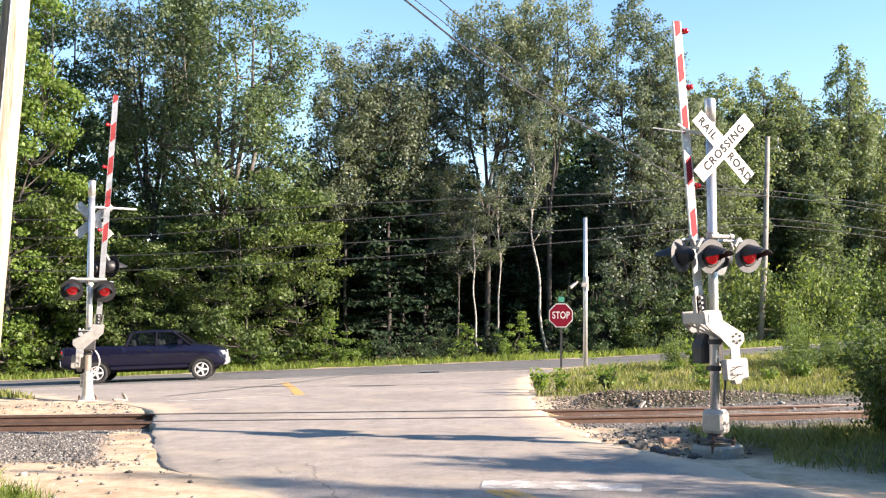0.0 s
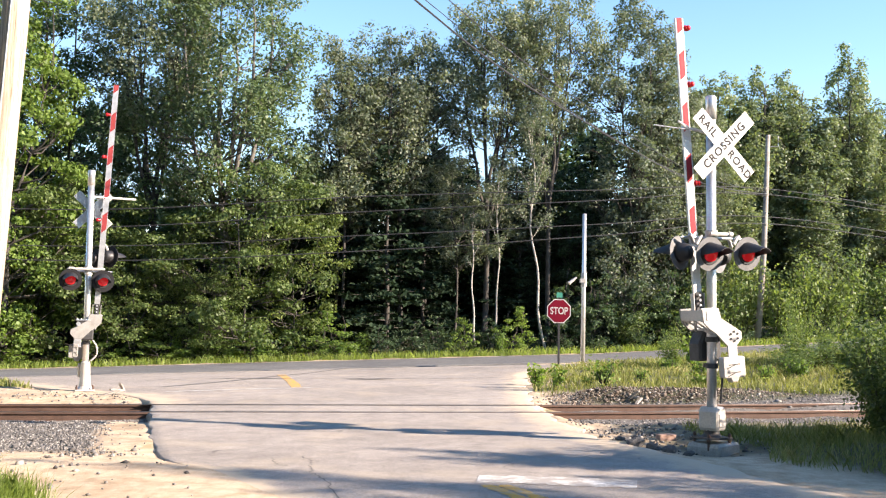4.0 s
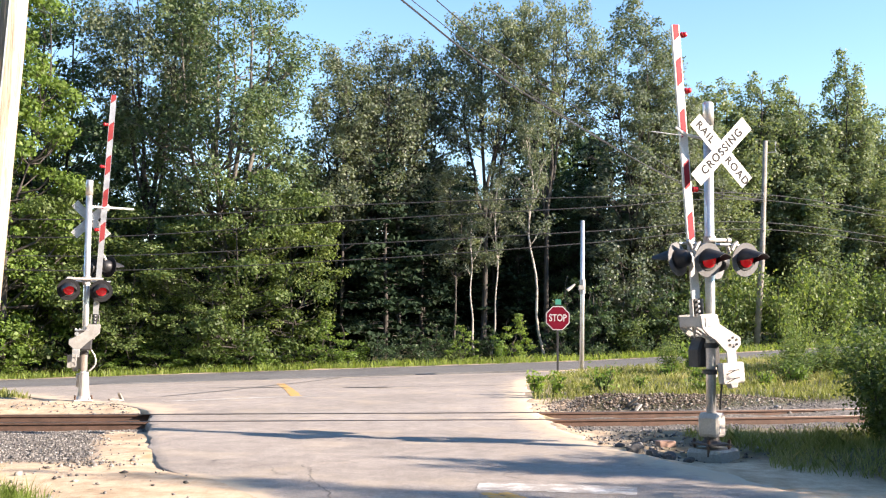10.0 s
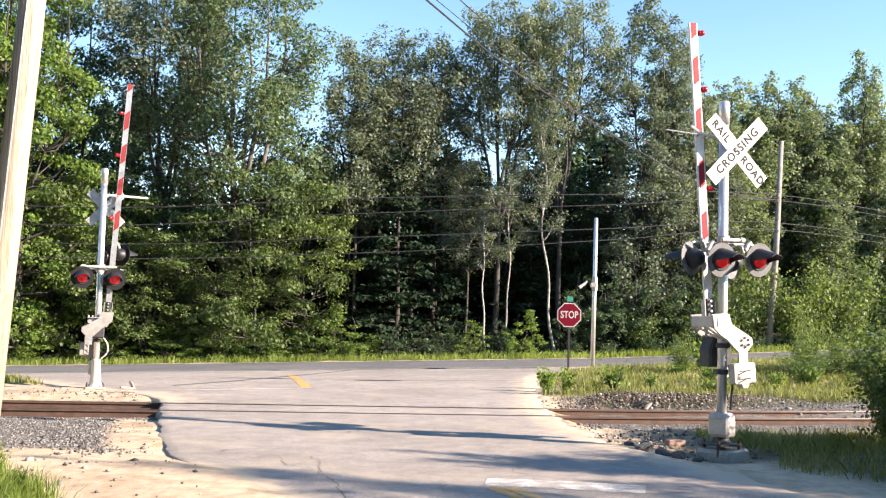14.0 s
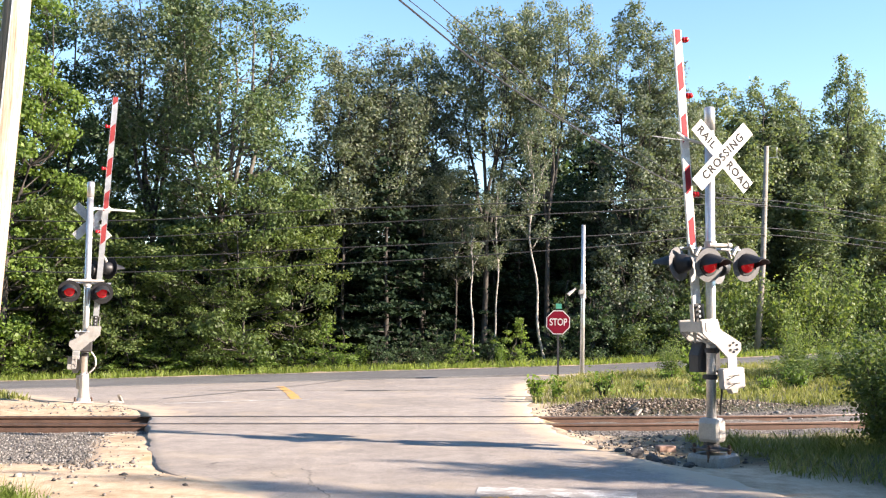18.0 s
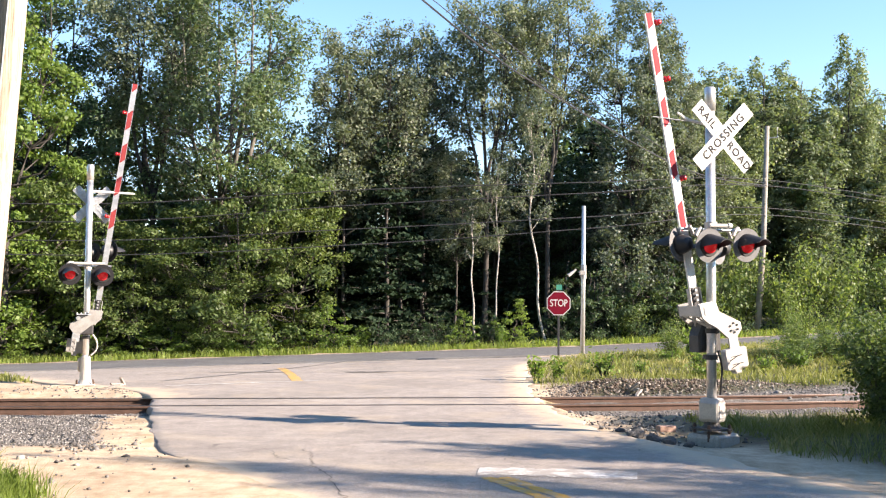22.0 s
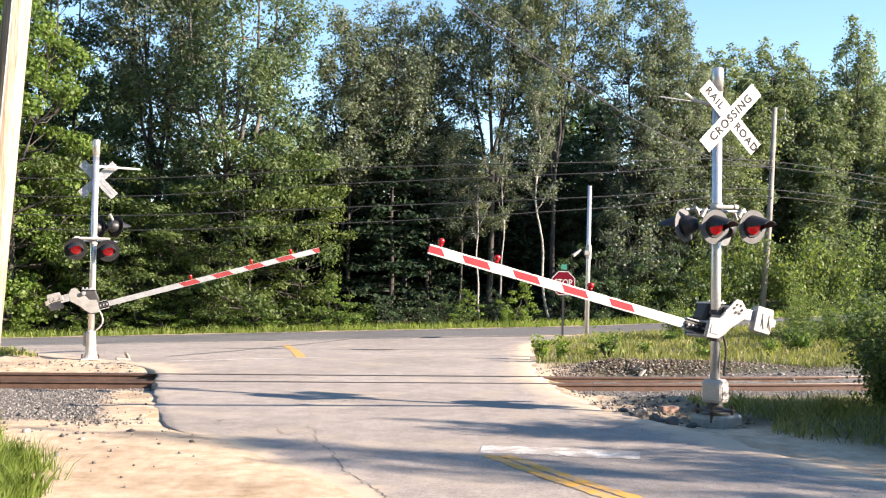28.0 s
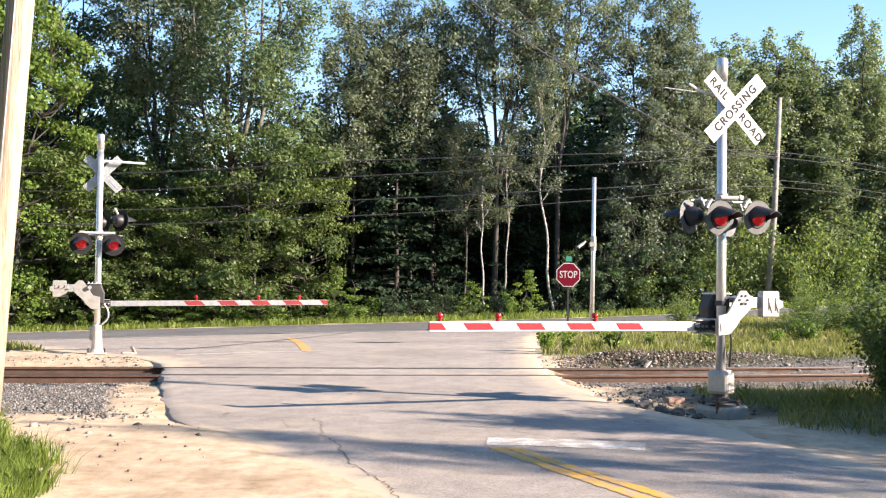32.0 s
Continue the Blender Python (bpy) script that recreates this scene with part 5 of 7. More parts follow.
    # bushes on the near side: right foreground, and the clump beyond the track
    dark = bush("bush", "dark dense bush beside the near road", 22, 2.2, 1.1, 18, 7000, 0.085, M_LEAF_UNDER)
    # those past x = 7.5 stand out of view, added to shade the bank
    for x, y, s, rz in ((6.6, 15.45, 0.82, 0), (7.0, 16.3, 0.78, 110), (8.0, 12.5, 1.05, 70), (8.7, 12.1, 1.25, 170), (7.4, 16.6, 0.82, 90), (6.35, 13.1, 0.4, 200), (6.7, 14.85, 0.7, 310), (6.7, 12.7, 0.6, 40), (9.2, 11.2, 1.1, 20), (8.4, 10.5, 0.9, 250), (10.3, 10.5, 1.1, 100), (7.6, 13.2, 0.75, 20), (8.6, 13.6, 0.75, 60), (9.4, 13.2, 0.78, 160), (8.3, 14.4, 0.7, 230), (9.0, 12.7, 0.95, 330), (7.9, 12.6, 0.9, 10)):
        place(dark, x, y, s, rz)
    light = bush("bush", "loose bright green bush beyond the track", 23, 2.6, 1.2, 13, 2300, 0.13, M_LEAF_LIGHT)
    for x, y, s, sz, rz in ((10.6, 30.0, 1.0, 0.33, 0), (11.9, 30.5, 1.1, 0.3, 70), (12.9, 31.0, 1.1, 0.32, 160), (13.6, 30.0, 1.2, 0.3, 220), (6.9, 31.0, 0.45, 0.42, 300), (10.7, 31.2, 0.42, 0.68, 40), (10.2, 30.6, 0.3, 0.45, 140), (11.6, 31.6, 0.35, 0.5, 200), (11.5, 27.0, 0.6, 0.3, 30), (9.4, 28.0, 0.6, 0.3, 200)):
        place(light, x, y, s, rz, sz=sz)
    # the sunlit thicket across the main road
    for i, (x, off, s, sz) in enumerate(((9.0, 7.2, 0.8, 0.7), (11.0, 7.6, 1.0, 0.9), (12.4, 7.2, 1.0, 1.1), (13.8, 7.8, 1.2, 1.3), (15.2, 9.0, 1.2, 1.5), (16.6, 7.4, 1.2, 1.3), (18.0, 8.2, 1.3, 1.5), (19.6, 7.4, 1.2, 1.2), (21.2, 8.4, 1.3, 1.5), (23.0, 7.6, 1.2, 1.2))):
        place(light, x, float(main_y(x)) + off, s, 83 * i, sz=sz, label="loose sunlit bush at the wood's edge")
    # thin trees outside the view on the near side, whose dappled shade falls on the road
    thin = broad_tree("young_tree", "thin young roadside tree with sparse leaves", 39, 6.0, 0.6, 2.2, 2800, 0.15, M_BARK, M_LEAF_MAPLE, 12, spread=0.4, gap=0.35, flat=0.5)
    for x, y, s, sz in ((15.2, 6.55, 0.5, 1.3), (11.2, 8.1, 0.5, 0.6), (12.6, 9.6, 0.5, 0.7), (8.6, 11.2, 0.5, 0.5), (9.6, 10.4, 0.5, 0.6), (20.5, 5.2, 0.5, 1.5), (17.0, 5.3, 0.5, 1.2), (10.6, 9.0, 0.45, 0.6), (11.4, 10.1, 0.55, 0.8), (13.2, 9.5, 0.5, 0.85), (10.0, 10.7, 0.5, 0.62)):
        place(thin, x, y, s, 30 * x, sz=sz)
    # leafy weeds at the foot of the wooden pole
    leafy = bush("weed", "fresh green leafy weed at the foot of the wooden pole", 41, 0.55, 0.32, 14, 900, 0.05, M_LEAF_BUSH, "weed")
    for i, (x, y, s) in enumerate(((-5.35, 11.35, 1.0), (-5.05, 11.0, 0.8), (-5.3, 10.6, 0.9), (-5.1, 10.0, 0.7), (-5.0, 11.5, 0.6), (-5.6, 11.0, 1.0), (-5.2, 10.3, 0.9), (-5.25, 11.1, 1.0))):
        place(leafy, x, y, s, 67 * i, sz=s * (0.7 + 0.1 * (i % 4)))


woods()


# ---------------------------------------------------------------- crossing gates
def text_mesh(s, size, mat, parent, m, name="lettering", bold=0.0, space=1.0):
    cu = bpy.data.curves.new(name, "FONT")
    cu.body, cu.size, cu.align_x, cu.align_y, cu.extrude, cu.offset = s, size, "CENTER", "CENTER", 0.002, bold
    cu.space_character = space
    tmp = new(name + "_tmp", cu)
    dg = bpy.context.evaluated_depsgraph_get()
    me = bpy.data.meshes.new_from_object(tmp.evaluated_get(dg))
    bpy.data.objects.remove(tmp)
    me.materials.clear()
    me.materials.append(mat)
    ob = new(name, me)
    ob.parent = parent
    ob.matrix_basis = m
    return ob


def gate_arm(parent, length, pivot_x, pivot_z, back_y, front):
    """The turning arm with its bracket, levers, weights and lamps; x along the arm, turning about y; the arm lies below the pivot."""
    drop = -0.36
    # the far gate takes darker tones of white, red and metal
    white, red, metal, w = (M_WHITE, M_RED, M_ALU, 0.065) if front else (M_WHITE_DARK, M_RED_DARK, M_ALU_DARK, 0.06)
    sl = 0.035 if front else -0.05
    bm = bmesh.new()
    box(bm, 0.42, length, -0.02, 0.02, drop - w, drop + w, 0.006)
    arm = part("gate_arm", bm, white, parent, "white gate arm with slanting red stripes")
    bm = bmesh.new()
    box(bm, 0.42, length - 0.004, -0.0228, -0.0205, drop - 0.06, drop + 0.06)
    part("arm_back", bm, M_GALV, arm, "bare grey back of the arm")
    first, pitch = (0.86, 0.74) if front else (1.03, 0.75)
    ends = [(length + 0.002, length - (0.2 if front else 0.15))]
    while ends[-1][1] > 1.6 + (0.5 if not front else 0):
        x1 = length - first - pitch * (len(ends) - 1) + (0.37 if front else 0.39)
        ends.append((x1, x1 - (0.37 if front else 0.39)))
    for k, (x1, x0) in enumerate(ends):
        bm = bmesh.new()
        h = w - (0.02 if front else 0.008)
        plate(bm, [(x0 - sl, drop - h), (x1 - sl if k else x1, drop - h), (x1 + sl if k else x1, drop + h), (x0 + sl, drop + h)], -0.0235, 0.0235)
        part("red_stripe", bm, red, arm)
    # the channel that joins the two levers, with the clamp that grips the arm inside it
    for dz in (0.1, -0.1):
        bm = bmesh.new()
        box(bm, 0.06, 0.2, -0.36, 0.15, drop + dz - 0.01, drop + dz + 0.01, 0.004)
        part("bracket_flange", bm, metal, arm)
        bm = bmesh.new()
        box(bm, 0.2, 0.44, -0.035, 0.05, drop + dz * 0.85 - 0.008, drop + dz * 0.85 + 0.008, 0.004)
        part("clamp_flange", bm, metal, arm)
    bm = bmesh.new()
    box(bm, 0.05, 0.065, -0.36, 0.15, drop - 0.1, drop + 0.1)
    part("bracket_web", bm, metal, arm)
    bm = bmesh.new()
    box(bm, 0.1, 0.45, -0.045, -0.021, drop - 0.05, drop + 0.05, 0.008)
    box(bm, 0.1, 0.45, 0.024, 0.045, drop - 0.05, drop + 0.05, 0.008)
    part("arm_clamp", bm, M_MACHINE, arm, "dark bolted clamp that grips the arm")
    for x in (0.16, 0.27, 0.34, 0.41):
        bm = bmesh.new()
        tube(bm, [(x, -0.075, drop), (x, 0.075, drop)], 0.018, 8)
        part("clamp_bolt", bm, M_GALV, arm)
    bm = bmesh.new()
    tube(bm, [(0.06, -0.33, drop + 0.08), (-0.14, 0.1, drop + 0.09)], 0.016, 6)
    tube(bm, [(0.06, -0.33, drop - 0.08), (-0.14, 0.1, drop + 0.07)], 0.016, 6)
    tube(bm, [(0.06, -0.33, drop + 0.08), (-0.1, -0.18, drop + 0.0), (0.06, -0.05, drop - 0.06)], 0.014, 6)
    part("brace_rod", bm, metal, arm)
    bm = bmesh.new()
    box(bm, 0.04, 0.23, 0.12, 0.155, drop - 0.115, drop + 0.115, 0.008)
    part("hub_block", bm, metal, arm)
    bm = bmesh.new()
    box(bm, 0.06, 0.18, 0.187, 0.194, drop - 0.05, drop + 0.05)
    part("cover_plate", bm, M_GALV, arm)
    lever = [(0.22, -0.206), (0.22, -0.48), (0.03, -0.463), (-0.07, -0.366), (-0.134, -0.27), (-0.317, -0.1), (-0.326, 0.05), (-0.23, 0.148), (-0.134, 0.148), (0.075, -0.174)]
    for y, nm in ((0.17, "front"), (back_y, "rear")):
        bm = bmesh.new()
        plate(bm, lever, y - 0.016, y + 0.016, 0.004)
        # the rear plate takes the darker aluminium
        part("lever_plate", bm, metal if nm == "front" else M_ALU_DARK, arm, "pale curved lever plate")
        bm = bmesh.new()
        box(bm, -0.5, -0.3, y - 0.012, y + 0.012, -0.09, 0.06, 0.003)
        part("weight_bar", bm, M_GALV, arm)
        bm = bmesh.new()
        sg = 1 if y > 0 else -1
        if nm == "front":
            plate(bm, [(-0.47, -0.2), (-0.47, 0.12), (-0.49, 0.145), (-0.74, 0.145), (-0.76, 0.12), (-0.765, 0.03), (-0.825, 0.005), (-0.825, -0.085), (-0.765, -0.11), (-0.76, -0.2), (-0.74, -0.22), (-0.49, -0.22)], y - 0.06, y + 0.06, 0.012)
        else:
            plate(bm, [(-0.43, -0.04), (-0.43, 0.07), (-0.7, 0.07), (-0.72, 0.05), (-0.72, -0.02), (-0.7, -0.04)], y - 0.06, y + 0.06, 0.012)
        part("counterweight", bm, metal, arm, "blocky pale counterweight")
        yy = y + 0.061 * sg
        zc, hz = (-0.04, 0.09) if nm == "front" else (0.015, 0.03)
        for q in ((-0.69, -0.58) if nm == "front" else (-0.62, -0.51)):
            # a slot line and its slanting shadow, both drawn as black slivers
            for line in ([(q - 0.006, zc - hz), (q + 0.004, zc - hz), (q + 0.01, zc + hz), (q - 0.002, zc + hz)], [(q - 0.055, zc - hz * 1.3), (q - 0.045, zc - hz * 1.35), (q + 0.006, zc + hz * 0.2), (q - 0.004, zc + hz * 0.3)]):
                bm = bmesh.new()
                plate(bm, line, yy - 0.004, yy + 0.004)
                part("weight_slot", bm, M_BLACK, arm)
    for q in range(6):
        bm = bmesh.new()
        a = q * math.tau / 6
        cx, cz = -0.19 + 0.065 * math.cos(a), 0.02 + 0.065 * math.sin(a)
        tube(bm, [(cx, 0.18, cz), (cx, 0.197, cz)], 0.017, 6)
        part("bolt", bm, M_BLACK, arm)
    for x in ((length - 0.14, length - 0.95, length - 2.37) if front else (length - 0.68, length - 1.63, length - 3.04)):
        bm = bmesh.new()
        z = drop + 0.066
        tube(bm, [(x, 0, z), (x, 0, z + 0.024), (x, 0, z + 0.034)], [0.03, 0.03, 0.045], 10)
        tube(bm, [(x, -0.05, z + 0.075), (x, -0.03, z + 0.075), (x, 0.03, z + 0.075), (x, 0.05, z + 0.075)], [0.024, 0.038, 0.038, 0.024], 12)
        part("arm_lamp", bm, M_ARM_LAMP, arm, "small red lamp on the arm", True)
    if front:
        # this arm turns about the ring of bolts and lies further behind its front lever
        on_arm = ("gate_arm", "arm_back", "red_stripe", "clamp_flange", "arm_clamp", "clamp_bolt", "arm_lamp")
        for ob in [arm] + list(arm.children):
            ob.data.transform(Matrix.Translation((0.19, -0.085 if ob.name.split(".")[0] in on_arm else 0.0, -0.02)))
    arm.matrix_basis = pose(pivot_x, 0, pivot_z)
    return arm


def light_head(parent, x, y, z, turn, lit, disc, name="signal_lamp"):
    """A round red flasher: backing disc, housing, hood, lens. Faces +y before it is turned."""
    hub = bmesh.new()
    tube(hub, [(0, -0.2, 0), (0, -0.17, 0), (0, -0.06, 0), (0, -0.01, 0)], [0.07, 0.11, 0.14, 0.145], 20)
    head = part(name, hub, M_BLACK, parent, "black signal lamp housing", True)
    head.matrix_basis = pose(x, y, z, 0, 0, turn) @ pose(0, 0, 0, -6, 0, 0)
    bm = bmesh.new()
    tube(bm, [(0, -0.012, 0), (0, 0.0, 0)], [0.24, 0.24], 32)
    part("backing_disc", bm, disc, head)
    bm = bmesh.new()
    n = 20
    ring0, ring1 = [], []
    for k in range(n + 1):
        a = math.pi * (-0.12 + 1.24 * k / n)
        c, s = math.cos(a), math.sin(a)
        depth = 0.36 * max(0.06, min(1.0, 0.2 + 1.2 * s))
        for r, lst in ((0.165, ring0), (0.158, ring1)):
            lst.append((bm.verts.new((r * c, 0.0, r * s)), bm.verts.new((r * c * (1 - 0.3 * depth), depth, r * s - 0.16 * depth))))
    for lst, flip in ((ring0, False), (ring1, True)):
        for k in range(n):
            f = (lst[k][0], lst[k][1], lst[k + 1][1], lst[k + 1][0])
            bm.faces.new(f[::-1] if flip else f)
    for k in range(n):
        bm.faces.new((ring0[k][1], ring1[k][1], ring1[k + 1][1], ring0[k + 1][1]))
    part("hood", bm, M_HOOD, head)
    bm = bmesh.new()
    tube(bm, [(0, 0.01, 0), (0, 0.03, 0), (0, 0.045, 0), (0, 0.05, 0)], [0.112, 0.108, 0.07, 0.02], 24)
    ring = bmesh.new()
    tube(ring, [(0, 0.001, 0), (0, 0.012, 0)], [0.158, 0.15], 24)
    part("lens_ring", ring, M_HOOD, head, "black ring round the lens")
    part("lens", bm, lit, head, "red glass lens", True)
    bm = bmesh.new()
    tube(bm, [(0.10, -0.19, 0.12), (0.05, -0.2, 0.2), (0.0, -0.2, 0.24)], 0.028, 8)
    part("lamp_bracket", bm, M_ALU, head)
    return head


def blade(parent, angle, y, words, at, size=1.0):
    bm = bmesh.new()
    box(bm, -0.61, 0.61, -0.004, 0.004, -0.114, 0.114, 0.002)
    b = part("crossbuck_blade", bm, M_WHITE, parent, "white blade with black capitals" if words else "bare aluminium back of a sign blade")
    b.matrix_basis = at @ pose(0, y, 0, 0, angle, 0) @ Matrix.Diagonal((size, 1, size, 1))
    bm = bmesh.new()
    box(bm, -0.6, 0.6, -0.0065, -0.0045, -0.108, 0.108)
    part("blade_back", bm, M_GALV, b, "bare grey metal back of the blade")
    bm = bmesh.new()
    box(bm, -0.58, 0.58, -0.016, -0.006, -0.012, 0.012, 0.002)
    part("stiffener", bm, M_GALV, b)
    for w, x in words:
        text_mesh(w, 0.165 if len(w) > 4 else 0.155, M_LETTER, b, pose(x, 0.0055, -0.004, 90, 0, 180), bold=0.005, space=1.2)
    return b


def crossing_gate(name, label, m, length, pivot, lamps, front):
    root = thing(name, label, "crossing gate", m, group="crossing gates")
    h = 4.94 if front else 4.85
    bm = bmesh.new()
    tube(bm, [(0, 0, 0.2), (0, 0, 2.0), (0, 0, h - 0.3)], 0.068, 20)
    part("mast", bm, M_MAST, root, "pale steel mast", True)
    bm = bmesh.new()
    tube(bm, [(0, 0, h - 0.34), (0, 0, h - 0.02), (0, 0, h)], [0.078, 0.078, 0.06], 20)
    part("mast_cap", bm, M_MAST, root, "grey top section of the mast", True)
    bm = bmesh.new()
    if front:
        plate(bm, [(-0.33, -0.45), (0.24, -0.45), (0.23, -0.02), (0.2, 0.03), (-0.26, 0.04), (-0.3, 0.0)], -0.27, 0.27, 0.03)
    else:
        box(bm, -0.27, 0.17, -0.22, 0.22, -0.42, -0.005, 0.04)
    fd = part("foundation", bm, M_CONCRETE, root, "rough stained concrete foundation")
    fd.matrix_basis = pose(0, 0, 0, 0, 0, 22 if front else 0)
    for a, b in ((-0.17, -0.17), (0.17, -0.17), (0.17, 0.17), (-0.17, 0.17)):
        bm = bmesh.new()
        tube(bm, [(a, b, -0.06), (a, b, 0.17 if front else 0.12)], 0.018, 6)
        tube(bm, [(a, b, 0.05), (a, b, 0.085)], 0.026, 6)
        if front:
            tube(bm, [(a, b, 0.12), (a, b, 0.15)], 0.026, 6)
        part("anchor_bolt", bm, M_RUST, root)
    bm = bmesh.new()
    if front:
        box(bm, -0.2, 0.2, -0.2, 0.2, 0.085, 0.115, 0.008)
        tube(bm, [(0, 0, 0.11), (0, 0, 0.16), (0, 0, 0.25)], [0.15, 0.11, 0.1], 16)
        part("cast_base", bm, M_MACHINE, root, "dark flanged base of the mast")
        bm = bmesh.new()
        plate(bm, [(-0.14, 0.24), (-0.12, 0.2), (0.1, 0.2), (0.12, 0.24), (0.12, 0.46), (0.08, 0.53), (-0.09, 0.53), (-0.14, 0.47)], -0.15, 0.15, 0.025)
        jb = part("junction_box", bm, M_ALU, root, "pale bevelled junction box round the foot of the mast")
        jb.matrix_basis = pose(0, 0, 0, 0, 0, 28)
        bm = bmesh.new()
        box(bm, -0.1, 0.08, 0.148, 0.162, 0.25, 0.44, 0.006)
        part("box_cover", bm, M_ALU, jb)
    else:
        box(bm, -0.2, 0.2, -0.2, 0.2, 0.01, 0.045, 0.008)
        tube(bm, [(0, 0, 0.04), (0, 0, 0.12), (0, 0, 0.3), (0, 0, 0.62), (0, 0, 0.66)], [0.17, 0.125, 0.11, 0.1, 0.07], 16)
        part("cast_base", bm, M_ALU, root, "cast flanged base of the mast")
        bm = bmesh.new()
        box(bm, -0.16, 0.07, 0.02, 0.2, 0.3, 0.6, 0.03)
        part("junction_box", bm, M_ALU, root, "small pale junction box")
    bm = bmesh.new()
    if front:
        tube(bm, smooth_curve([(-0.05, 0.08, 1.2), (-0.1, 0.1, 0.98), (-0.08, 0.12, 0.78), (-0.06, 0.12, 0.58)], 6), 0.015, 6)
    else:
        tube(bm, smooth_curve([(0.05, -0.1, 1.2), (0.2, -0.12, 1.0), (0.22, -0.12, 0.8), (0.1, -0.1, 0.66)], 6), 0.02, 6)
    part("hose", bm, M_BLACK if front else M_ALU, root, "bent cable hose")
    # the machine that turns the arm, behind the mast
    pz = pivot[1]
    bm = bmesh.new()
    plate(bm, [(-0.24, pz - 0.36), (0.13, pz - 0.36), (0.14, pz - 0.12), (0.06, pz + 0.07), (-0.22, pz + 0.07)], -0.38, -0.09, 0.03)
    machine = part("gate_machine", bm, M_MACHINE, root, "dark grey gate machine housing clamped to the mast")
    bm = bmesh.new()
    box(bm, -0.23, 0.07, -0.39, -0.08, pz + 0.068, pz + 0.09, 0.01)
    part("machine_lid", bm, M_GALV, machine)
    for q in (-0.2, -0.12, -0.04, 0.04):
        bm = bmesh.new()
        tube(bm, [(q, -0.12, pz + 0.085), (q, -0.12, pz + 0.12)], 0.016, 6)
        part("lid_bolt", bm, M_GALV, machine)
    bm = bmesh.new()
    tube(bm, [(pivot[0], -0.46, pz), (pivot[0], 0.18, pz)], 0.045, 12)
    part("shaft", bm, M_GALV, root)
    for z in (pz - 0.42, pz - 0.05):
        bm = bmesh.new()
        tube(bm, [(0, 0, z - 0.035), (0, 0, z + 0.035)], 0.09, 16)
        box(bm, -0.05, 0.05, -0.14, -0.06, z - 0.03, z + 0.03, 0.006)
        part("mast_clamp", bm, M_MACHINE, root)
    # lamp arms
    zl = 2.95 if front else 2.66
    sy = 0.12 if front else -0.12
    bm = bmesh.new()
    tube(bm, [(-0.24, sy, zl), (0.1, sy, zl)] if front else [(-0.36, sy, zl), (0.34, sy, zl)], 0.03, 8)
    tube(bm, [(-0.26, sy, zl), (-0.2, sy, zl)] if front else [(-0.4, sy, zl), (-0.3, sy, zl)], 0.042, 10)
    part("lamp_arm", bm, M_ALU, root, "white pipe arm carrying the lamps")
    bm = bmesh.new()
    tube(bm, [(-0.5, 0.0, zl - 0.05), (0.5, 0.0, zl - 0.05)], 0.02, 8)
    part("cross_arm", bm, M_GALV, root)
    bm = bmesh.new()
    tube(bm, [(0, 0, zl - 0.12), (0, 0, zl + 0.06)], 0.088, 14)
    part("arm_clamp", bm, M_ALU, root)
    for x, y, z, turn, lit in lamps:
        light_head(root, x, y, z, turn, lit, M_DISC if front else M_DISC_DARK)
    # sign
    sx, szz = (-0.13, 4.22) if front else (0.06, 3.98)
    at = pose(sx, 0.12, szz)
    blade(root, -45, 0.0, [("RAIL", 0.37), ("ROAD", -0.37)], at, 1.0 if front else 0.82)
    blade(root, 45, 0.012, [("CROSSING", 0.0)], at, 1.0 if front else 0.82)
    bm = bmesh.new()
    tube(bm, [(0, 0.0, szz), (sx, 0.115, szz)], 0.05, 10)
    part("sign_clamp", bm, M_GALV, root)
    zr = 4.45 if front else 4.26
    bm = bmesh.new()
    if front:
        tube(bm, [(0.05, 0.0, zr - 0.05), (0.3, 0.02, zr - 0.02), (0.42, 0.02, zr)], [0.02, 0.022, 0.018], 8)
        tube(bm, [(0.4, 0.02, zr), (0.56, 0.03, zr + 0.08)], [0.028, 0.016], 8)
    else:
        tube(bm, [(0.05, 0.0, zr), (0.95, 0.0, zr - 0.02)], [0.028, 0.022], 8)
    part("top_bracket", bm, M_WHITE, root, "white bracket near the top")
    if front:
        bm = bmesh.new()
        tube(bm, [(0.3, 0.02, zr - 0.03), (0.95, 0.02, zr)], 0.008, 6)
        part("rod", bm, M_GALV, root)
    arm = gate_arm(root, length, pivot[0], pz, -0.37, front)
    return root, arm


# darker tones of the arm's white and red and of the aluminium
M_WHITE_DARK = surf("darker_arm_white", (0.24, 0.24, 0.235), (0.31, 0.31, 0.3), 6, 60, rough=0.6, bump=0.03, dirt=(0.2, 0.19, 0.17), dirt_amount=0.5)
M_RED_DARK = surf("darker_arm_red", (0.2, 0.012, 0.014), (0.26, 0.02, 0.022), 6, 60, rough=0.6, bump=0.03)
M_ALU_DARK = surf("darker_aluminium", (0.22, 0.215, 0.205), (0.3, 0.295, 0.28), 7, 80, rough=0.6, metal=0.0, bump=0.08, dirt=(0.16, 0.14, 0.12), dirt_amount=0.5)
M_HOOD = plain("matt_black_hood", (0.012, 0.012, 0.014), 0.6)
M_DISC_DARK = plain("dark_disc", (0.014, 0.014, 0.016), 0.75, spec=0.2)
M_DISC = surf("grey_disc", (0.09, 0.09, 0.092), (0.14, 0.14, 0.145), 6, 60, rough=0.55, bump=0.03)
M_MACHINE = surf("dark_grey_casting", (0.022, 0.021, 0.023), (0.048, 0.046, 0.047), 6, 60, rough=0.6, bump=0.2)
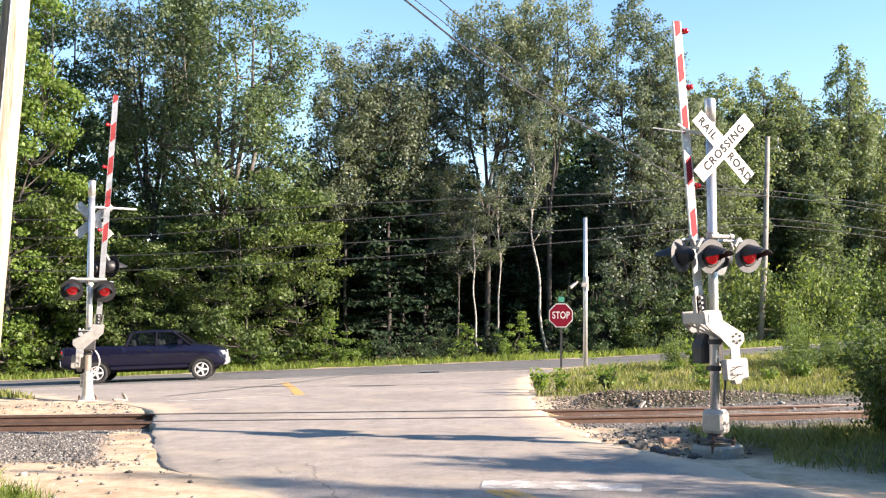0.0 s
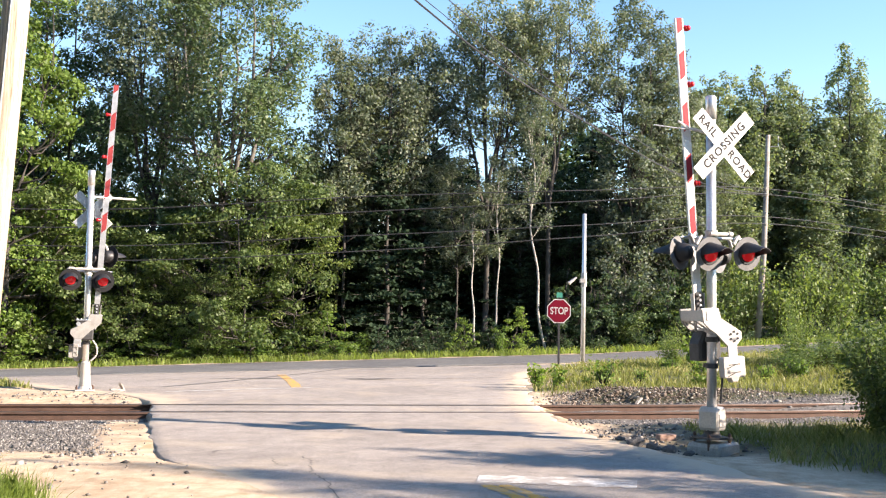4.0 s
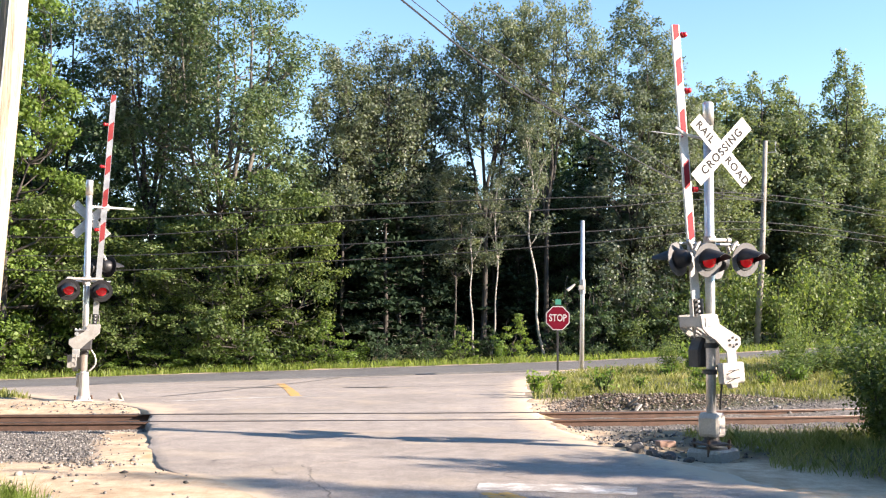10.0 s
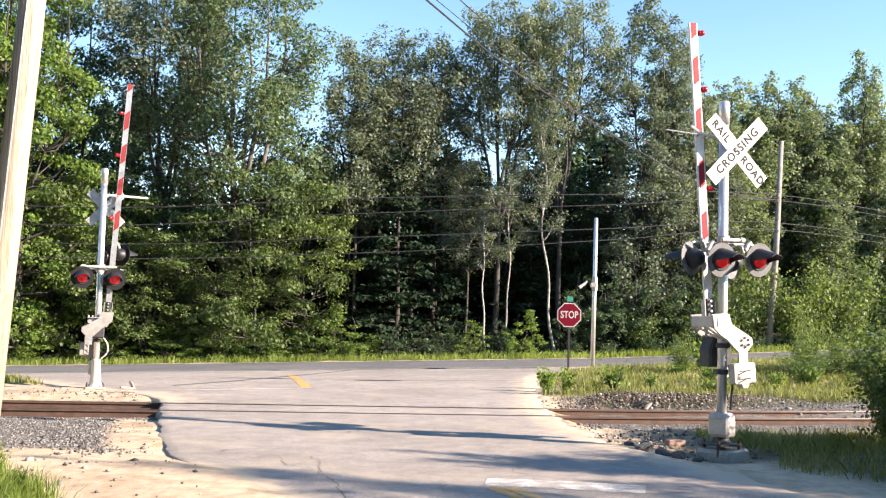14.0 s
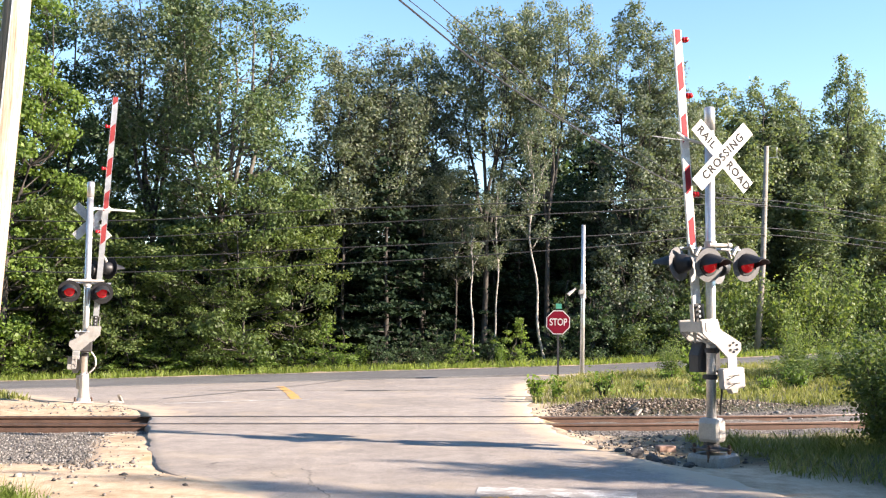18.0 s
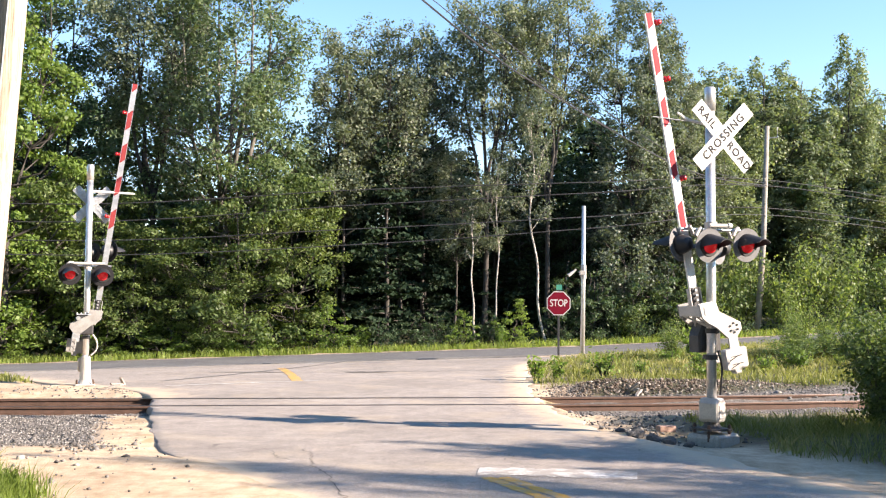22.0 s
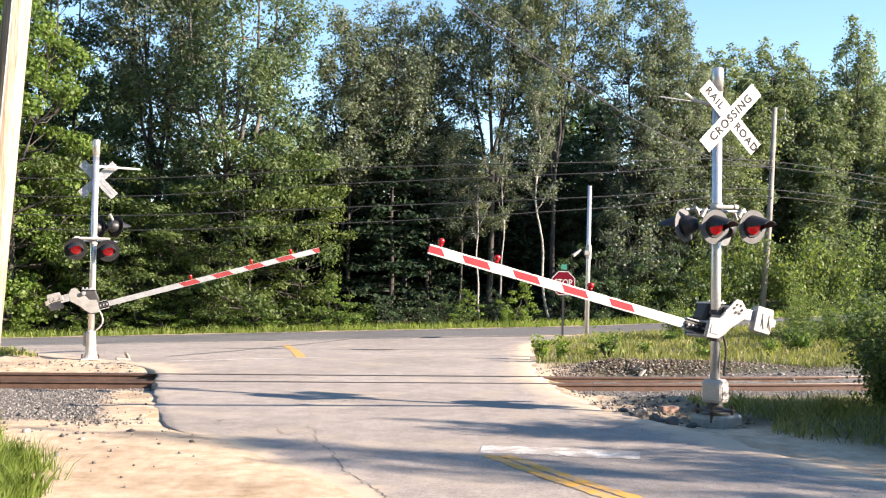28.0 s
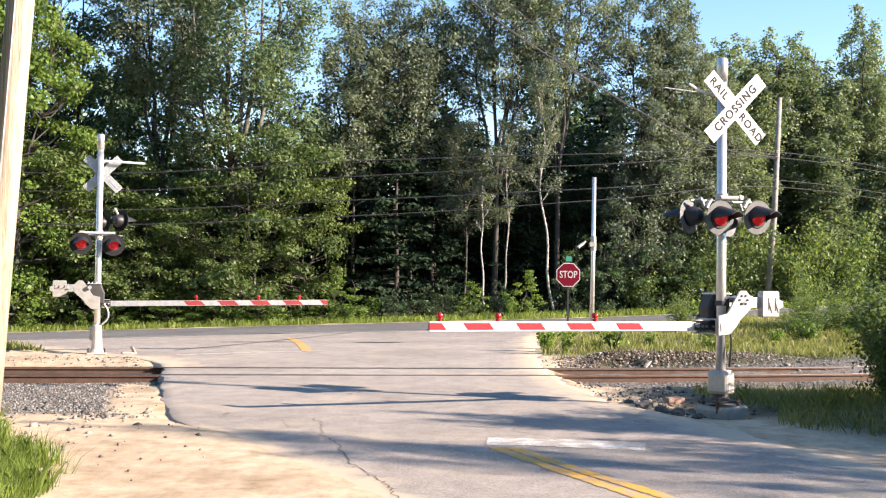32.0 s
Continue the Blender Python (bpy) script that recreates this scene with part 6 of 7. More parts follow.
M_ARM_LAMP = plain("red_arm_lamp", (0.45, 0.012, 0.015), 0.25)
PSI = 20.0
NEAR_PIVOT, FAR_PIVOT = (-0.245, 1.52), (-0.18, 1.47)
near_gate, near_arm = crossing_gate("crossing_gate", "railway crossing gate with crossbuck sign, red lamps and striped arm", pose(3.82, 14.78, 0.0, 0, 0, 180 + PSI), 4.37, NEAR_PIVOT,
    [(0.17, 0.22, 2.66, 5, M_LAMP_RED), (-0.45, 0.22, 2.68, 5, M_LAMP_RED), (0.47, -0.1, 2.68, 205, M_LAMP_RED), (-0.3, -0.3, 2.66, 205, M_LAMP_RED)], True)
far_gate, far_arm = crossing_gate("crossing_gate", "railway crossing gate seen from behind, beyond the track", pose(-7.75, 22.95, 0.0, 0, 0, PSI), 5.34, FAR_PIVOT,
    [(-0.37, -0.2, 2.42, 183, M_LAMP_RED), (0.3, -0.2, 2.4, 183, M_LAMP_RED), (0.46, 0.2, 2.95, -50, M_LAMP_RED), (0.1, 0.3, 2.9, -50, M_LAMP_RED)], False)
NEAR_ARM = [(0, 85.6), (21.0, 85.6), (21.5, 84.5), (22, 79.5), (22.5, 73.5), (23, 67.1), (24, 54.6), (25, 42.1), (25.5, 36.3), (27.5, 16.9), (28, 13.9), (29, 8.6), (30, 3.5), (30.6, 1.6), (31, 0.3), (31.5, 0.2), (32, 0.2)]
FAR_ARM = [(0, 87), (21.2, 87), (21.6, 86), (22, 82.2), (22.5, 77), (23, 71.3), (24, 60.2), (25, 48.7), (25.5, 43), (27.5, 20.9), (28, 15.6), (29, 6), (29.6, 1.2), (30, 0.5), (32, 0.5)]


# ---------------------------------------------------------------- poles, signs and wires
def pole_and_wires():
    p = thing("utility_pole", "pale weathered wooden utility pole beside the near road", "utility pole")
    bm = bmesh.new()
    tube(bm, [(-5.31, 11.9, -0.4), (-4.96, 11.86, 4.9), (-4.66, 11.8, 10.2)], [0.165, 0.15, 0.13], 20)
    part("pole", bm, M_POLEWOOD, p, smooth=True)
    bm = bmesh.new()
    tube(bm, [(-5.27, 11.73, 0.0), (-5.08, 11.71, 3.0), (-4.88, 11.69, 6.0)], 0.012, 6)
    part("ground_wire", bm, M_GALV, p)
    q = thing("utility_pole", "tall grey wooden utility pole across the main road", "utility pole")
    gz = float(ground_z(15.6, 51.0))
    bm = bmesh.new()
    tube(bm, [(15.4, 51.0, gz - 0.3), (15.75, 51.0, 5.0), (16.0, 51.0, 10.75)], [0.16, 0.14, 0.11], 12)
    part("pole", bm, M_GREYWOOD, q, smooth=True)
    for z in (6.3, 6.9, 7.8, 8.1):
        bm = bmesh.new()
        tube(bm, [(15.8, 50.86, z - 0.05), (15.8, 50.82, z + 0.05)], 0.05, 8)
        part("insulator", bm, M_GALV, q)
    bm = bmesh.new()
    tube(bm, [(15.95, 51.0, 10.15), (16.5, 51.0, 10.2), (16.5, 51.0, 10.7)], [0.02, 0.035, 0.04], 6)
    part("top_insulator", bm, M_GALV, q)
    def wire(pts, rad, label):
        bm = bmesh.new()
        tube(bm, smooth_curve(pts, 10), rad, 5, False)
        ob = part("overhead_wire", bm, M_WIRE, None)
        return tagged(ob, label, "wire", group="overhead wires")

    v = lambda x: float(main_y(x)) + 4.8
    for za, zb, zc in ((3.78, 4.41, 6.36), (4.38, 5.09, 6.7), (5.15, 6.12, 7.8), (5.9, 6.78, 8.08)):
        wire([(-60, v(-60), za + 1.6), (-34, v(-34), za + 0.6), (-16.5, v(-16.5), za), (-3.6, v(-3.6), zb), (7, v(7), (zb + zc) / 2 - 0.05), (15.8, 50.9, zc), (30, 60, zc - 0.4), (45, 71, zc + 0.3)], 0.019, "thin overhead cable along the main road")
    for dz, dx, rad in ((0.0, 0.0, 0.021), (0.35, 0.25, 0.012), (-0.25, 0.5, 0.009)):
        wire([(-4.9 + dx * 0.2, 11.8, 9.2 + dz), (-0.95 + dx, 19.4, 8.0 + dz), (2.46 + dx, 26, 7.3 + dz), (9.6 + dx * 0.5, 40, 7.05 + dz * 0.7), (15.9, 50.9, 7.8 + dz * 0.3)], rad, "overhead service cable across the crossing")


M_WIRE = plain("dark_cable", (0.035, 0.035, 0.038), 0.6, spec=0.3)


M_SIGN_GREY = surf("faded_white_sheeting", (0.36, 0.34, 0.34), (0.46, 0.44, 0.44), 6, 50, rough=0.5, bump=0.02)


def stop_sign():
    x, y = 4.05, 36.0
    gz = float(ground_z(x, y))
    s = thing("stop_sign", "faded red octagonal stop sign on a dark post", "stop sign", pose(x, y, gz, 0, 0, 4))
    bm = bmesh.new()
    plate(bm, [(-0.035, -0.2), (0.035, -0.2), (0.035, 2.37), (-0.035, 2.37)], -0.02, 0.02, 0.004)
    part("post", bm, M_BLACK, s, "dark steel channel post")
    zc = 1.9

    def octagon(r):
        return [(r * math.cos(math.pi / 8 + k * math.pi / 4), zc + r * math.sin(math.pi / 8 + k * math.pi / 4)) for k in range(8)]
    bm = bmesh.new()
    plate(bm, octagon(0.445), -0.032, -0.024)
    part("sign_border", bm, M_SIGN_GREY, s, "white octagon border")
    bm = bmesh.new()
    plate(bm, octagon(0.41), -0.037, -0.031)
    part("sign_face", bm, M_STOP, s, "faded red face")
    text_mesh("STOP", 0.278, M_SIGN_GREY, s, pose(0, -0.04, zc, 90, 0, 0) @ Matrix.Diagonal((0.92, 1.22, 1, 1)), bold=0.004)
    bm = bmesh.new()
    box(bm, -0.08, 0.12, -0.012, 0.012, 2.36, 2.54, 0.005)
    part("street_name_plate", bm, M_GREENSIGN, s, "small pale green plate on top of the post")
    # thin metal mast beside it
    x, y = 4.53, 33.5
    gz = float(ground_z(x, y))
    m = thing("metal_pole", "slender pale metal pole with a small box", "pole", pose(x, y, gz))
    bm = bmesh.new()
    tube(bm, [(0, 0, -0.2), (0.03, 0, 2.4), (0.05, 0, 4.95)], [0.075, 0.07, 0.065], 12)
    part("pole", bm, M_MAST, m, smooth=True)
    bm = bmesh.new()
    box(bm, -0.1, 0.1, -0.1, 0.1, 2.72, 2.86, 0.02)
    tube(bm, [(0.04, 0, 2.6), (0.04, 0, 3.05)], 0.09, 10)
    tube(bm, [(-0.2, 0, 2.9), (-0.45, -0.05, 2.7)], [0.03, 0.06], 8)
    part("box", bm, M_ALU, m)


# ---------------------------------------------------------------- grass and weeds
def grass(name, spots, height, label, seed, width=0.02, lean=0.35, mat=None):
    rng = np.random.default_rng(seed)
    x, y = spots
    n = len(x)
    z = ground_z(x, y) - 0.02
    h = height * rng.uniform(0.35, 1.15, n)
    az = rng.uniform(0, math.tau, n)
    bend = rng.uniform(0.05, lean, n) * h
    w = width * rng.uniform(0.6, 1.4, n)
    fa = rng.uniform(0, math.tau, n)
    wx, wy = np.cos(fa) * w, np.sin(fa) * w
    bx, by = np.cos(az) * bend, np.sin(az) * bend
    a = np.stack([x - wx, y - wy, z], 1)
    b = np.stack([x + wx, y + wy, z], 1)
    c = np.stack([x + bx * 0.38 + wx * 0.75, y + by * 0.38 + wy * 0.75, z + h * 0.6], 1)
    d = np.stack([x + bx, y + by, z + h], 1)
    e = np.stack([x + bx * 0.38 - wx * 0.75, y + by * 0.38 - wy * 0.75, z + h * 0.6], 1)
    ob = quads_object(name, np.stack([a, b, c, d, e], 1), mat or M_GRASS, per=5)
    return tagged(ob, label, "grass", kind="stuff")


def scatter(rng, n, x0, x1, y0, y1, keep):
    x, y = rng.uniform(x0, x1, n), rng.uniform(y0, y1, n)
    k = keep(x, y, rng.uniform(0, 1, n))
    return x[k], y[k]


def all_grass():
    rng = np.random.default_rng(31)
    patch = lambda x, y, f: 0.5 + 0.5 * np.sin(x * f + 1.3) * np.sin(y * f * 1.2 + 0.4)
    s = scatter(rng, 95000, 2.2, 26, 22.6, 37.5, lambda x, y, r: (x > edge_x(RIGHT_EDGE, y) + 0.25 + 0.3 * np.sin(y * 3)) & (y > rail_y(x) + 1.2 + 1.1 * (1 - smooth01(6.2, 8.0, x)) + 0.3 * np.sin(x * 2)) & (y < main_y(x) - 6.2) & (r < 0.15 + 0.85 * patch(x, y, 1.6)))
    grass("island_grass", s, 0.21, "rough green and straw-coloured grass between track and road", 1, 0.009, 0.8)
    s = scatter(rng, 120000, -32, 34, 40, 66, lambda x, y, r: (y > main_y(x) + 3.7) & (y < main_y(x) + 8.5) & (r < 1.15 - (y - main_y(x) - 3.7) / 6))
    grass("verge_grass", s, 0.36, "green verge grass along the wood's edge", 2, 0.011, 0.8, M_GRASS_FRESH)
    s = scatter(rng, 60000, -7.6, -3.2, 7.5, 13.6, lambda x, y, r: (x < edge_x(LEFT_EDGE, y) - 2.45 + 0.55 * r ** 2 * np.sin(x * 9) * np.sin(y * 7) - 0.09 * (y - 9) + 0.2 * np.sin(y * 4)) & (x > -7.5))
    grass("roadside_grass", s, 0.28, "fresh green grass at the foot of the wooden pole", 3, 0.0042, 0.9, M_GRASS_FRESH)
    s = scatter(rng, 42000, 3.9, 12, 8.0, 17.6, lambda x, y, r: (x > edge_x(RIGHT_EDGE, y) + 1.25 + 0.3 * np.sin(y * 2.3)) & (y < rail_y(x) - 3.9 + 0.3 * np.sin(x * 3)) & (np.hypot(x - 3.8, y - 14.7) > 0.85) & (r < 0.4 + 0.6 * patch(x, y, 2.2)))
    grass("bank_grass", s, 0.2, "long green grass on the shady bank", 4, 0.005, 0.9)
    s = scatter(rng, 6000, -16, -8.2, 22.8, 26.5, lambda x, y, r: (x < edge_x(LEFT_EDGE, y) - 0.2) & (y > 23.6 + 0.25 * np.sin(x * 2)))
    grass("shoulder_grass", s, 0.2, "low grass beyond the track", 5, 0.02)
    weed = bush("weed", "broad-leaved green weed at the edge of the asphalt", 24, 0.75, 0.3, 7, 110, 0.16, M_LEAF_BUSH, "weed")
    for x, y, sc in ((2.35, 25.4, 0.8), (2.75, 24.6, 0.8), (2.5, 26.3, 0.7), (7.4, 30.5, 1.2)):
        place(weed, x, y, sc, 70 * x)
    tuft = bush("weed", "low leafy weed in the rough grass beside the track", 43, 0.5, 0.4, 12, 260, 0.09, M_LEAF_BUSH, "weed")
    rng = random.Random(44)
    for k in range(11):
        x = rng.uniform(3.2, 12.5)
        y = float(rail_y(x)) + rng.uniform(3.0, 9.0)
        sc = rng.uniform(0.5, 1.25)
        place(tuft, x, y, sc, rng.uniform(0, 360), sz=sc * rng.uniform(0.6, 1.2))


pole_and_wires()
stop_sign()
all_grass()


def loose_blocks():
    rng = random.Random(12)
    for x, y, s in ((2.75, 14.75, 0.12), (2.95, 14.45, 0.09), (3.1, 14.2, 0.1), (2.6, 15.2, 0.07), (3.0, 14.95, 0.06), (3.3, 13.95, 0.07), (2.55, 14.4, 0.05)):
        bm = bmesh.new()
        bmesh.ops.create_icosphere(bm, subdivisions=2, radius=1.0)
        for v in bm.verts:
            v.co *= 1 + 0.35 * noise.noise(v.co * 1.7 + Vector((x * 9, y * 7, 0)))
            v.co.x *= 1.4
            v.co.z *= 0.6
        ob = part("asphalt_lump", bm, M_LUMP)
        ob.matrix_world = pose(x, y, float(ground_z(x, y)) + s * 0.3, rng.uniform(-15, 15), rng.uniform(-15, 15), rng.uniform(0, 360)) @ Matrix.Scale(s, 4)
        tagged(ob, "broken lump of old asphalt beside the road", "rubble", "asphalt lumps")
    bm = bmesh.new()
    box(bm, -0.13, 0.13, -0.08, 0.08, 0.0, 0.1, 0.012)
    ob = part("concrete_block", bm, M_BRICK)
    ob.matrix_world = pose(3.35, 15.6, float(ground_z(3.35, 15.6)) - 0.02, 0, 0, 14)
    tagged(ob, "reddish concrete block beside the mast", "block")
    for x, y, s, rz in ((-6.75, 22.0, 0.16, 20), (4.1, 22.0, 0.16, 60)):
        b = thing("broken_tie", "splintered pieces of old wooden tie on the shoulder", "debris", pose(x, y, float(ground_z(x, y)), 0, 0, rz))
        for k in range(3):
            bm = bmesh.new()
            plate(bm, [(-0.17, 0.0), (0.12, -0.005), (0.19, 0.02), (0.13, 0.045), (-0.1, 0.05), (-0.19, 0.03)], -0.03, 0.03, 0.006)
            p = part("splinter", bm, M_GREYWOOD, b)
            p.matrix_basis = pose(0.1 * k - 0.1, 0.09 * k - 0.1, 0.03 + 0.05 * k, 0, -18 + 25 * k, 35 * k)


M_LUMP = surf("old_asphalt_lump", (0.05, 0.048, 0.045), (0.11, 0.105, 0.1), 9, 40, rough=0.9, bump=0.5)
M_BRICK = surf("reddish_concrete", (0.28, 0.17, 0.13), (0.4, 0.27, 0.22), 9, 50, rough=0.9, bump=0.3)
loose_blocks()


# ---------------------------------------------------------------- vehicles
def car_paint(name, c, metal=0.3, rough=0.25):
    return plain(name, c, rough, metal, 0.8)


M_PAINT_NAVY = plain("dark_blue_paint", (0.006, 0.006, 0.019), 0.16, 0.0, 0.0, 0.4)
M_PAINT_SILVER = car_paint("silver_blue_paint", (0.34, 0.36, 0.42), 0.6, 0.3)
M_PAINT_WHITE = car_paint("white_car_paint", (0.78, 0.78, 0.77), 0.0)
M_TYRE = surf("tyre_rubber", (0.02, 0.02, 0.02), (0.035, 0.034, 0.033), 6, 60, rough=0.85, bump=0.2)
M_RIM = plain("alloy_wheel", (0.66, 0.66, 0.67), 0.35, 0.5)
M_TRIM = plain("black_plastic_trim", (0.01, 0.01, 0.011), 0.8, spec=0.2)
M_POST = plain("matt_dark_pillar", (0.006, 0.006, 0.012), 0.9, spec=0.1)
M_CHROME = plain("chrome", (0.75, 0.75, 0.76), 0.25, 0.6)
M_HEADLIGHT = plain("clear_headlight", (0.75, 0.77, 0.8), 0.1, 0.2)
M_TAIL = plain("red_tail_light", (0.35, 0.01, 0.012), 0.15)


def glass_material():
    """Tinted glass: partly clear, with a smooth gloss."""
    m, nt, bsdf, nodes, links = material("tinted_car_glass")
    bsdf.inputs["Base Color"].default_value = (0.006, 0.008, 0.009, 1)
    bsdf.inputs["Roughness"].default_value = 0.03
    bsdf.inputs["Specular IOR Level"].default_value = 0.4
    clear_part = nodes.new("ShaderNodeBsdfTransparent")
    clear_part.inputs["Color"].default_value = (0.6, 0.66, 0.65, 1)
    mx = nodes.new("ShaderNodeMixShader")
    mx.inputs[0].default_value = 0.72
    links.new(bsdf.outputs[0], mx.inputs[1])
    links.new(clear_part.outputs[0], mx.inputs[2])
    links.new(mx.outputs[0], nodes["Material Output"].inputs["Surface"])
    return m


M_SEAT = surf("grey_seat_cloth", (0.05, 0.05, 0.052), (0.08, 0.08, 0.082), 9, 70, rough=0.9, bump=0.1)
M_GLASS = glass_material()


def wheel(parent, x, y, r, width, side):
    bm = bmesh.new()
    n = 28
    prof = [(0.62 * r, 0.42), (0.9 * r, 0.5), (0.985 * r, 0.4), (r, 0.2), (r, -0.2), (0.985 * r, -0.4), (0.9 * r, -0.5), (0.62 * r, -0.42)]
    rings = [[bm.verts.new((rr * math.cos(k * math.tau / n), w * width, rr * math.sin(k * math.tau / n))) for k in range(n)] for rr, w in prof]
    for a, b in zip(rings, rings[1:] + rings[:1]):
        for k in range(n):
            bm.faces.new((a[k], a[(k + 1) % n], b[(k + 1) % n], b[k]))
    bmesh.ops.recalc_face_normals(bm, faces=bm.faces)
    w = part("wheel", bm, M_TYRE, parent, "black tyre on an alloy rim", True)
    w.matrix_basis = pose(x, y, r)
    bm = bmesh.new()
    tube(bm, [(0, 0.3 * width * side, 0), (0, 0.38 * width * side, 0)], [0.63 * r, 0.63 * r], 28)
    part("rim_well", bm, M_TRIM, w)
    bm = bmesh.new()
    for k in range(5):
        a = k * math.tau / 5
        m = pose(0, 0.41 * width * side, 0) @ Matrix.Rotation(a, 4, "Y")
        box(bm, 0.05 * r, 0.6 * r, -0.012, 0.012, -0.1 * r, 0.1 * r, 0.0, m)
    ri = [[bm.verts.new((rr * math.cos(k * math.tau / n), 0.43 * width * side, rr * math.sin(k * math.tau / n))) for k in range(n)] for rr in (0.55 * r, 0.65 * r)]
    for k in range(n):
        bm.faces.new((ri[0][k], ri[0][(k + 1) % n], ri[1][(k + 1) % n], ri[1][k]))
    tube(bm, [(0, 0.36 * width * side, 0), (0, 0.46 * width * side, 0)], 0.14 * r, 12)
    part("rim", bm, M_RIM, w)
    return w


def loft(bm, sections):
    rings = [[bm.verts.new(p) for p in s] for s in sections]
    n = len(rings[0])
    for a, b in zip(rings, rings[1:]):
        for k in range(n):
            bm.faces.new((a[k], a[(k + 1) % n], b[(k + 1) % n], b[k]))
    bm.faces.new(rings[0][::-1])
    bm.faces.new(rings[-1])
    bmesh.ops.recalc_face_normals(bm, faces=bm.faces)


def vehicle(name, label, category, paint, L, W, top, bottom, plan, cabin, wheels, r_wheel, trim=None, bed=None, two_tone=None, pillars=(), roof_rack=False, post=None):
    """A car from its side lines: top and bottom give heights along the length, plan the half width; cabin is base front, roof front, roof rear, base rear."""
    root = thing(name, label, category)
    ip = lambda t, x: float(np.interp(x, [a for a, _ in t], [b for _, b in t]))
    xs = sorted(set(np.linspace(-L / 2, L / 2, 45)) | {a for a, _ in top} | {a for a, _ in bottom})
    sec = []
    for x in xs:
        zb, zt, w = ip(bottom, x), ip(top, x), ip(plan, x) * W / 2
        if bed and bed[0] < x < bed[1]:
            half = [(w * 0.84, zb), (w * 0.97, zb + 0.05), (w, zb + 0.3 * (zt - zb)), (w, zb + 0.6 * (zt - zb)), (w * 0.985, zt - 0.03), (w * 0.97, zt), (w * 0.86, zt), (w * 0.85, zt - 0.5), (0.0, zt - 0.5)]
        else:
            half = [(w * 0.84, zb), (w * 0.97, zb + 0.05), (w, zb + 0.3 * (zt - zb)), (w, zb + 0.6 * (zt - zb)), (w * 0.985, zt - 0.1), (w * 0.94, zt - 0.02), (w * 0.86, zt), (w * 0.5, zt + 0.018), (0.0, zt + 0.024)]
        sec.append([(x, y, z) for y, z in half] + [(x, -y, z) for y, z in half[-2::-1]])
    bm = bmesh.new()
    loft(bm, sec)
    body = part("body", bm, paint, root, smooth=False)
    for p in body.data.polygons:
        p.use_smooth = abs(p.normal.x) < 0.9
    (xa, za), (xb, zr), (xc, zrc), (xd, zd) = cabin
    wb, wr = ip(plan, 0) * W / 2 * 0.93, ip(plan, 0) * W / 2 * 0.74
    # glass body of the cabin
    bm = bmesh.new()
    loft(bm, [[(xa, wb, za), (xd, wb, zd), (xd, -wb, zd), (xa, -wb, za)], [(xb, wr, zr - 0.05), (xc, wr, zrc - 0.05), (xc, -wr, zrc - 0.05), (xb, -wr, zr - 0.05)]])
    part("window_glass", bm, M_GLASS, root, "dark tinted window glass")
    bm = bmesh.new()
    xm = (xb + xc) / 2
    loft(bm, [[(x, y, z) for y, z in ((wr * s * 1.02, zz - 0.07), (wr * s * 1.0, zz - 0.02), (wr * s * 0.8, zz + 0.012), (0, zz + 0.025), (-wr * s * 0.8, zz + 0.012), (-wr * s, zz - 0.02), (-wr * s * 1.02, zz - 0.07))]
              for x, zz, s in ((xb + 0.12, zr - 0.055, 0.97), (xb - 0.1, zr, 1.0), (xm, max(zr, zrc) + 0.012, 1.0), (xc + 0.1, zrc, 1.0), (xc - 0.06, zrc - 0.05, 0.97))])
    part("roof", bm, paint, root, smooth=True)

    for sx in ((xb - 0.45, xb - 1.35) if xb - xc > 1.0 else (xb - 0.4,)):
        for s in (1, -1):
            bm = bmesh.new()
            plate(bm, [(sx - 0.12, za - 0.3), (sx + 0.1, za - 0.3), (sx - 0.02, zr - 0.32), (sx - 0.14, zr - 0.3)], s * wb * 0.45 - 0.22, s * wb * 0.45 + 0.22, 0.03)
            plate(bm, [(sx - 0.13, zr - 0.29), (sx - 0.03, zr - 0.3), (sx - 0.06, zr - 0.14), (sx - 0.15, zr - 0.15)], s * wb * 0.45 - 0.12, s * wb * 0.45 + 0.12, 0.02)
            part("seat", bm, M_SEAT, root, "grey cloth seat with a headrest")

    def bar(a, b, rad, mat, nm):
        bm = bmesh.new()
        tube(bm, [a, b], rad, 6)
        return part(nm, bm, mat, root)
    for s in (1, -1):
        bar((xa + 0.03, s * (wb + 0.004), za - 0.02), (xb, s * (wr + 0.004), zr - 0.05), 0.042, post or paint, "front_pillar")
        bar((xd - 0.03, s * (wb + 0.004), zd - 0.02), (xc, s * (wr + 0.004), zrc - 0.05), 0.06, post or paint, "rear_pillar")
        for px, mat, wd in pillars:
            t = 0.04
            bm = bmesh.new()
            lo, hi = Vector((px, s * (wb + 0.006), ip(top, px) - 0.03)), Vector((px - 0.06 if px < 0 else px, s * (wr + 0.008), zr - 0.05))
            tube(bm, [lo, hi], wd, 6)
            part("side_pillar", bm, mat, root)
        bm = bmesh.new()
        mx = xa - 0.35
        box(bm, mx - 0.06, mx + 0.08, s * (W / 2 * 0.97) - 0.02, s * (W / 2 * 0.97 + 0.16 * s * s) + 0.02 if s > 0 else s * (W / 2 * 0.97) + 0.02, ip(top, mx) + 0.02, ip(top, mx) + 0.2, 0.0) if s > 0 else box(bm, mx - 0.06, mx + 0.08, -W / 2 * 0.97 - 0.18, -W / 2 * 0.97 + 0.02, ip(top, mx) + 0.02, ip(top, mx) + 0.2, 0.0)
        part("side_mirror", bm, paint, root)
